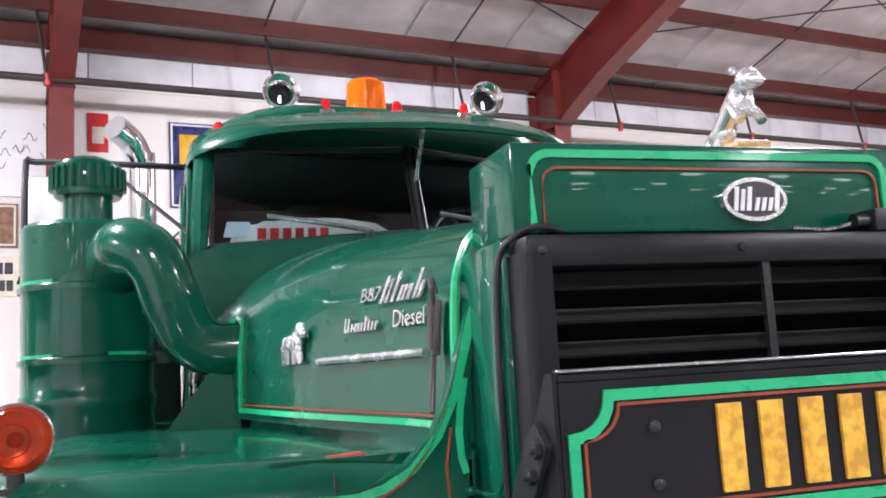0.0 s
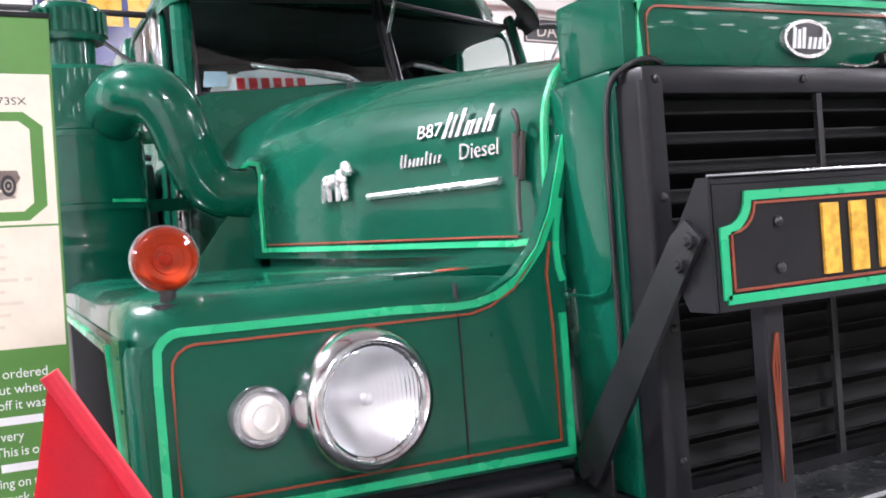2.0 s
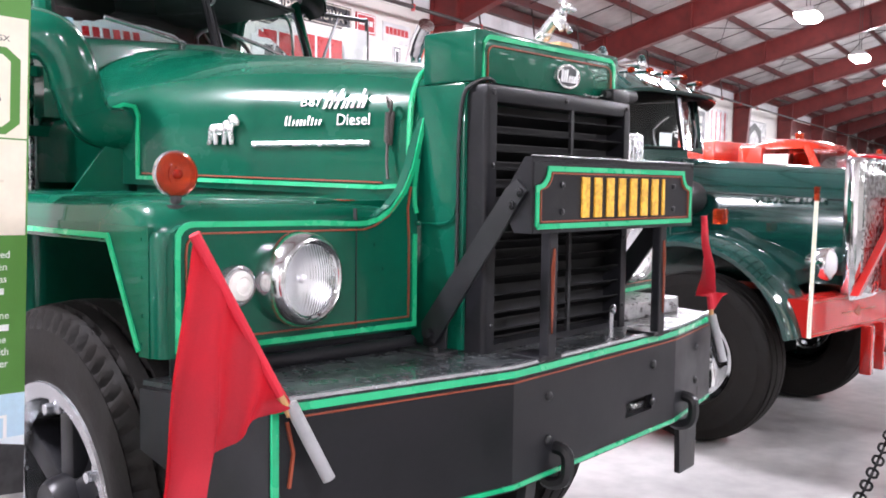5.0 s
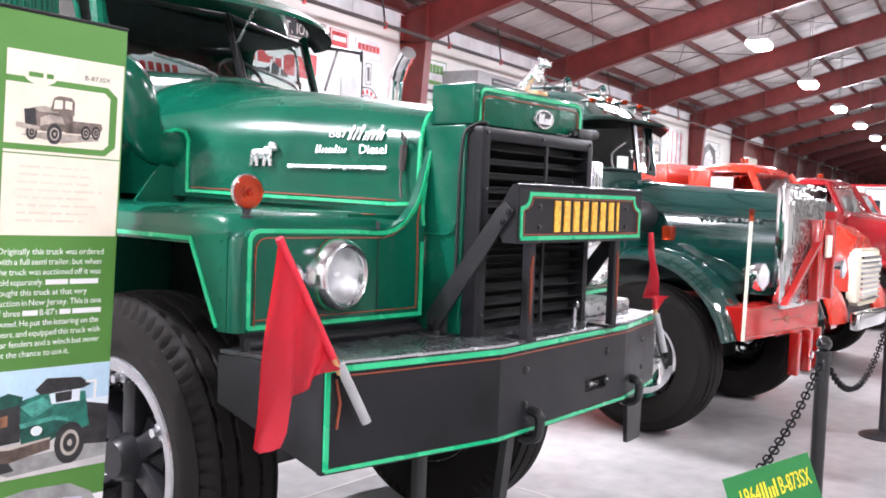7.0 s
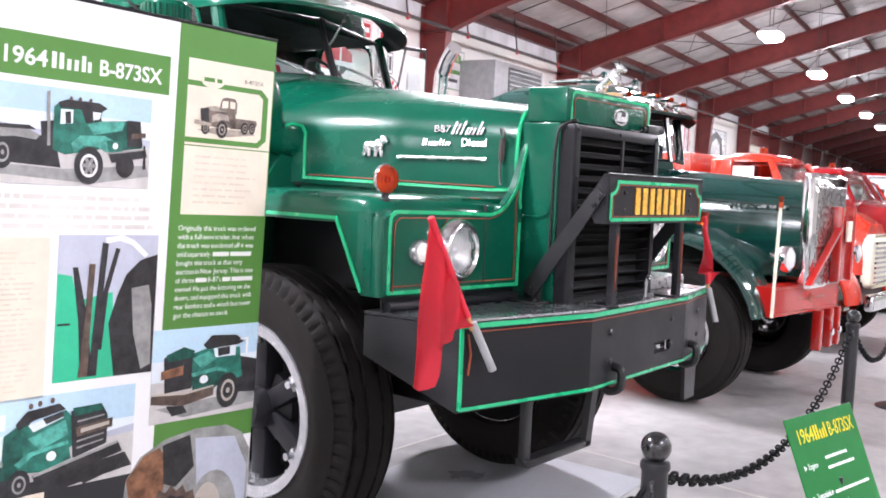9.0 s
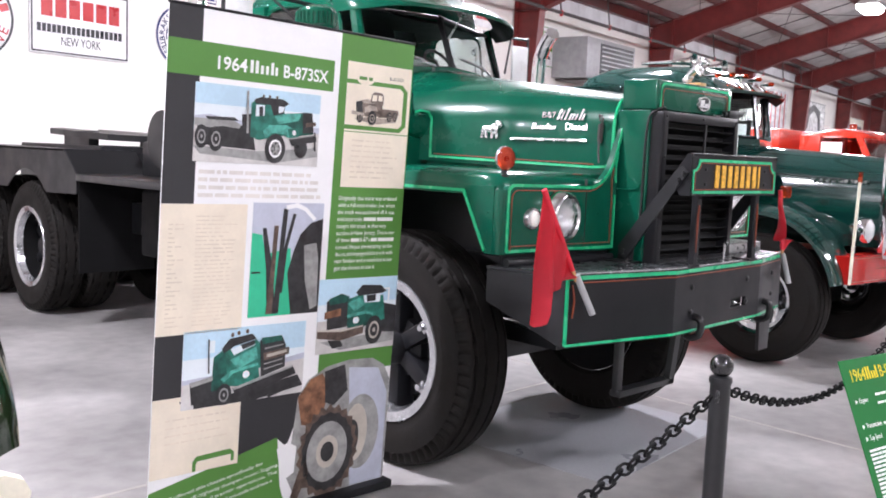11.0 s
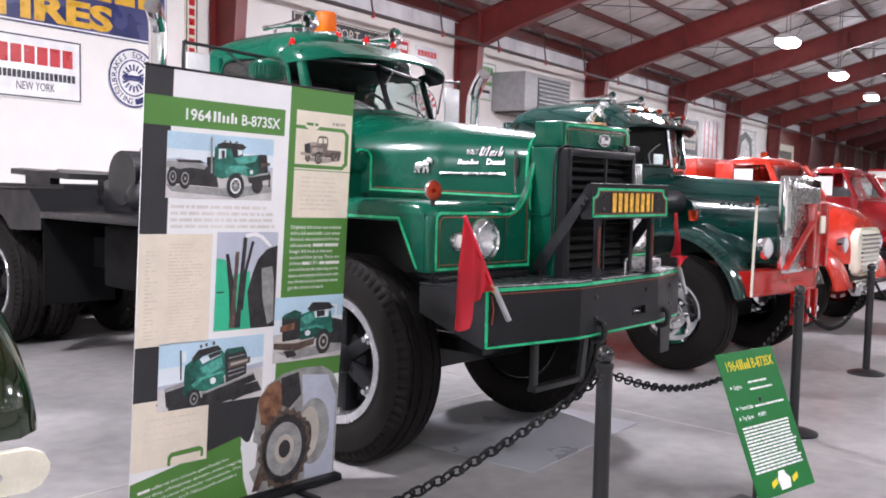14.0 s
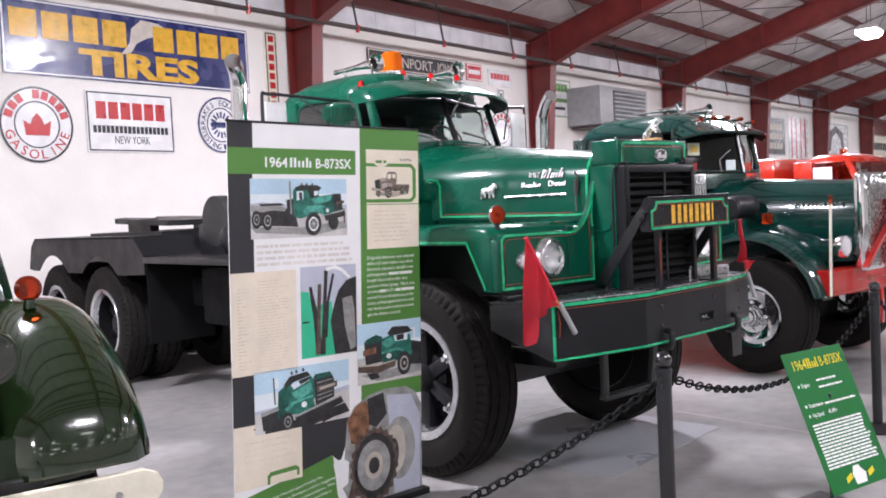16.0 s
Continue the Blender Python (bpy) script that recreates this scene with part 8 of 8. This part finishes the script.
part("rod_tip", rod((-0.96, 2.01, 1.6), (-0.957, 2.01, 1.685), 0.017, seg=10), AMBER, t2k, "amber rod tip")


def red_truck(x, y, paint, label, nose=1.5, R=0.5, front=None, body=1.75):
    t = thing("red_truck", label, "truck", pose(x, y, 0), "red trucks")
    bm = bmesh.new()
    loft(bm, [hood_ring(0.0, 0.42, 1.42, 0.85), hood_ring(nose * 0.2, 0.5, 1.52, 0.85), hood_ring(nose * 0.6, 0.58, 1.6, 0.85), hood_ring(nose, 0.66, 1.66, 0.85)])
    part("hood", bm, paint, t, "", 50)
    gr = part("grille", box(-0.42, 0.42, -0.1, 0.04, 0.7, 1.3, 0.12 if front is CREAM else 0.05), front or DULL, t, "upright front grille")
    for i in range(9):
        part("grille_bar", box(-0.34, 0.34, -0.118, -0.098, 0.76 + 0.055 * i, 0.785 + 0.055 * i), CHROME if front is CREAM else BLACK, gr, "", 0)
    part("bumper", box(-0.85, 0.85, -0.25, -0.15, 0.5, 0.68, 0.03), CHROME if front is CREAM else paint, t, "straight front bumper")
    bm = box(-0.4, 0.4, 0.0, 5.5, 0.55, 0.8)
    part("chassis", bm, BLACK, t)
    for s in (-1, 1):
        disc_wheel(t, s * 0.85, 0.6, R, R, 0.25, R * 0.58, s, paint, {})
        disc_wheel(t, s * 0.85, 4.2, R, R, 0.25, R * 0.58, s, paint, {})
        part("mudguard", arc_fender(s, s * 0.76, 0.25, 0.6, R, R + 0.2, 5, 150), paint, t, "", 50)
        hl = part("headlamp", revolve(bmesh.new(), [(0, -0.06), (0.08, -0.05), (0.1, 0.03), (0, 0.05)], pose(s * 0.66, 0.02, 1.1, 90, 0, 0), 24), CHROME, t)
        part("lens", revolve(bmesh.new(), [(0, 0.045), (0.085, 0.04), (0, 0.07)], pose(s * 0.66, 0.02, 1.1, 90, 0, 0), 20), LENS, hl)
    k = nose
    c = part("cab_shell", loft(bmesh.new(), [rr(0.78, k + 0.00, k + 1.00, 0.85, 0.08), rr(0.82, k + 0.00, k + 1.00, 1.3, 0.1), rr(0.8, k + 0.00, k + 1.00, 1.68, 0.1)]), paint, t)
    part("roof", loft(bmesh.new(), [rr(0.64, k + 0.22, k + 0.97, 2.08, 0.25), rr(0.62, k + 0.25, k + 0.92, 2.13, 0.26), rr(0.5, k + 0.40, k + 0.8, 2.185, 0.2), rr(0.2, k + 0.60, k + 0.90, 2.2, 0.08)]), paint, c, "", 50)
    for s in (-1, 1):
        part("pillar", tube(bmesh.new(), [(s * 0.76, k + 0.02, 1.66), (s * 0.62, k + 0.28, 2.1)], 0.04, 8), paint, c)
        part("rear_quarter", box(s * 0.72, s * 0.6, k + 0.7, k + 0.9, 1.66, 2.1, 0.01), paint, c)
    part("back_panel", box(-0.7, 0.7, k + 0.9, k + 0.96, 1.66, 2.1, 0.01), paint, c)
    g = part("windscreen", loft(bmesh.new(), [[(-0.72, k + 0.030, 1.67), (0.72, k + 0.030, 1.67), (0.66, k + 0.280, 2.09), (-0.66, k + 0.280, 2.09)], [(-0.72, k + 0.036, 1.67), (0.72, k + 0.036, 1.67), (0.66, k + 0.286, 2.09), (-0.66, k + 0.286, 2.09)]]), GLASS, c, "", 0)
    g.visible_shadow = False
    part("seat", box(-0.6, 0.6, k + 0.6, k + 0.88, 1.2, 1.85, 0.05), DARK_IN, c)
    part("side_card", box(-0.79, -0.785, k + 0.4, k + 0.65, 1.7, 2.02), PWHITE, c, "", 0)
    part("bed", box(-0.95, 0.95, k + 1.1, k + 4.1, 0.8, body, 0.03), paint, t, "painted box body")
    part("roof_lamp", revolve(bmesh.new(), [(0, 0), (0.05, 0), (0.045, 0.08), (0, 0.09)], pose(0, k + 0.6, 2.19), 14), AMBER, c)


red_truck(8.6, 2.45, ORANGERED, "orange red vintage truck with pale slatted grille", 0.75, 0.5, CREAM, 2.17)
red_truck(13.1, 2.65, DARKRED, "deep red vintage truck with red wheels", 1.1, 0.42)
red_truck(17.6, 3.6, DARKRED, "deep red vintage truck parked in the row", 1.4, 0.46)
red_truck(21.8, 4.4, RED, "red vintage truck further along the row", 1.4)

# white partition with a door across the far part of the hall
part_wall = thing("wall_partition", "white painted partition with a grey framed door", "wall", HALL @ pose(60, 0, 0), kind="structure")
part("partition_board", box(0, 0.15, -24, -3.5, 0, 3.25, 0.01), WALLM, part_wall)
part("upper_board", box(0.05, 0.15, -24, -8.2, 3.25, 4.6, 0.01), WALLM, part_wall)
part("top_rail", box(-0.03, 0.0, -24, -3.5, 3.18, 3.3, 0.004), SIGNRED, part_wall, "thin red top rail")
dr = part("door", box(-0.03, -0.002, -6.6, -5.4, 0, 2.9, 0.006), WHITE, part_wall)
part("door_window", box(-0.036, -0.031, -6.2, -5.75, 1.7, 2.4), SATIN, dr, "", 0)
for v in (-6.7, -5.4):
    part("door_jamb", box(-0.05, -0.002, v, v + 0.1, 0, 3.0), GREYPVC, dr, "", 0)
part("door_head", box(-0.05, -0.002, -6.7, -5.3, 3.0, 3.1), GREYPVC, dr, "", 0)

# ---- olive truck at the near end: one rounded fender, lamp and bumper ----
ot = thing("olive_truck", "dark olive green vintage truck with cream bumper", "truck", pose(-2.79, 1.70, 0.261, 0, 0, -6) @ Matrix.Scale(0.85, 4))
rings = []
for i in range(15):
    k = i / 14
    y = 0.02 + 1.35 * k
    top = 0.74 + 0.66 * math.sin(min(1, k * 1.55 + 0.06) * math.pi / 2) ** 0.75 - (0.25 * max(0, k - 0.65) ** 1.5)
    low = 0.68 + (0.06 if k > 0.1 else 0.0)
    hw = 0.30 + 0.06 * math.sin(min(1, k * 2) * math.pi / 2)
    if i == 0:
        top, hw = 0.84, 0.22
    ring = []
    for j in range(21):
        a = math.pi * j / 20
        c, sn = math.cos(a), math.sin(a)
        ring.append((0.35 + math.copysign(abs(c) ** 0.75, c) * hw, y, low + (top - low) * sn ** 0.85))
    rings.append(ring)
of = part("fender", loft(bmesh.new(), rings), OLIVE, ot, "rounded glossy olive fender", 60)
again(of, ot, pose(-1.35, 0, 0))
bm = bmesh.new()
loft(bm, [hood_ring(0.1, 0.36, 1.45, 0.7), hood_ring(0.6, 0.45, 1.55, 0.7), hood_ring(1.8, 0.55, 1.6, 0.7)])
o = part("hood", bm, OLIVE, ot, "", 50)
o.matrix_basis = pose(-0.33, 0, 0)
bm = bmesh.new()
loft(bm, [[(-0.7, 0.02, 0.6), (0.4, 0.05, 0.66), (0.4, 0.3, 0.66), (-0.7, 0.3, 0.6)], [(-0.7, 0.1, 0.86), (0.2, 0.1, 0.86), (0.2, 0.4, 0.9), (-0.7, 0.4, 0.9)]])
part("front_apron", bm, OLIVE, ot, "", 40)
hl = part("headlamp", revolve(bmesh.new(), [(0, -0.15), (0.06, -0.12), (0.115, 0.0), (0.12, 0.03), (0.112, 0.05), (0, 0.05)], pose(0.02, 0.12, 1.21, 90, 0, 0), 32), OLIVE, ot)
part("lens", revolve(bmesh.new(), [(0, 0.045), (0.105, 0.045), (0.09, 0.065), (0.05, 0.08), (0, 0.085)], pose(0.02, 0.12, 1.21, 90, 0, 0), 32), HEADGLASS, hl)
part("reflector", revolve(bmesh.new(), [(0, 0.04), (0.1, 0.044), (0.1, 0.04), (0, 0.03)], pose(0.02, 0.12, 1.21, 90, 0, 0), 24), CHROME, hl)
am = part("turn_lamp", revolve(bmesh.new(), [(0, -0.035), (0.045, -0.03), (0.062, -0.01), (0.062, 0.01), (0.045, 0.03), (0, 0.035)], pose(0.29, 0.62, 1.455, 90, 0, 0), 28), AMBER, ot, "round amber lamp on the fender")
part("lamp_stand", rod((0.29, 0.62, 1.36), (0.29, 0.62, 1.41), 0.03, 0.02), OLIVE, am)
bm = bmesh.new()
prism(bm, [(-1.9, 0.5), (0.56, 0.5), (0.61, 0.52), (0.64, 0.56), (0.645, 0.6), (0.625, 0.64), (0.57, 0.665), (-1.9, 0.665)], FRONT @ pose(0, 0, 0.05), 0.05)
ob_ = part("bumper", bm, CREAM, ot, "chipped cream steel bumper")
for x in (0.45, 0.2):
    part("bumper_bolt", rod((x, -0.105, 0.58), (x, -0.12, 0.58), 0.016, seg=10), DULL, ob_)
disc_wheel(ot, 0.35, 0.64, 0.25, 0.557, 0.24, 0.3, 1, OLIVE, {})
disc_wheel(ot, -1.0, 0.64, 0.25, 0.557, 0.24, 0.3, -1, OLIVE, {})
bm = bmesh.new()
bx(bm, -0.75, 0.1, 0.0, 4.5, 0.5, 0.7)
bx(bm, -0.9, 0.18, 0.02, 0.07, 0.42, 0.68)
part("chassis", bm, BLACK, ot)
part("cab_shell", loft(bmesh.new(), [rr(0.75, 1.8, 3.2, 0.7, 0.1), rr(0.8, 1.8, 3.2, 1.3, 0.15), rr(0.72, 2.0, 3.1, 1.95, 0.25), rr(0.5, 2.2, 2.9, 2.1, 0.25)]), OLIVE, ot).matrix_basis = pose(-0.33, 0, 0)
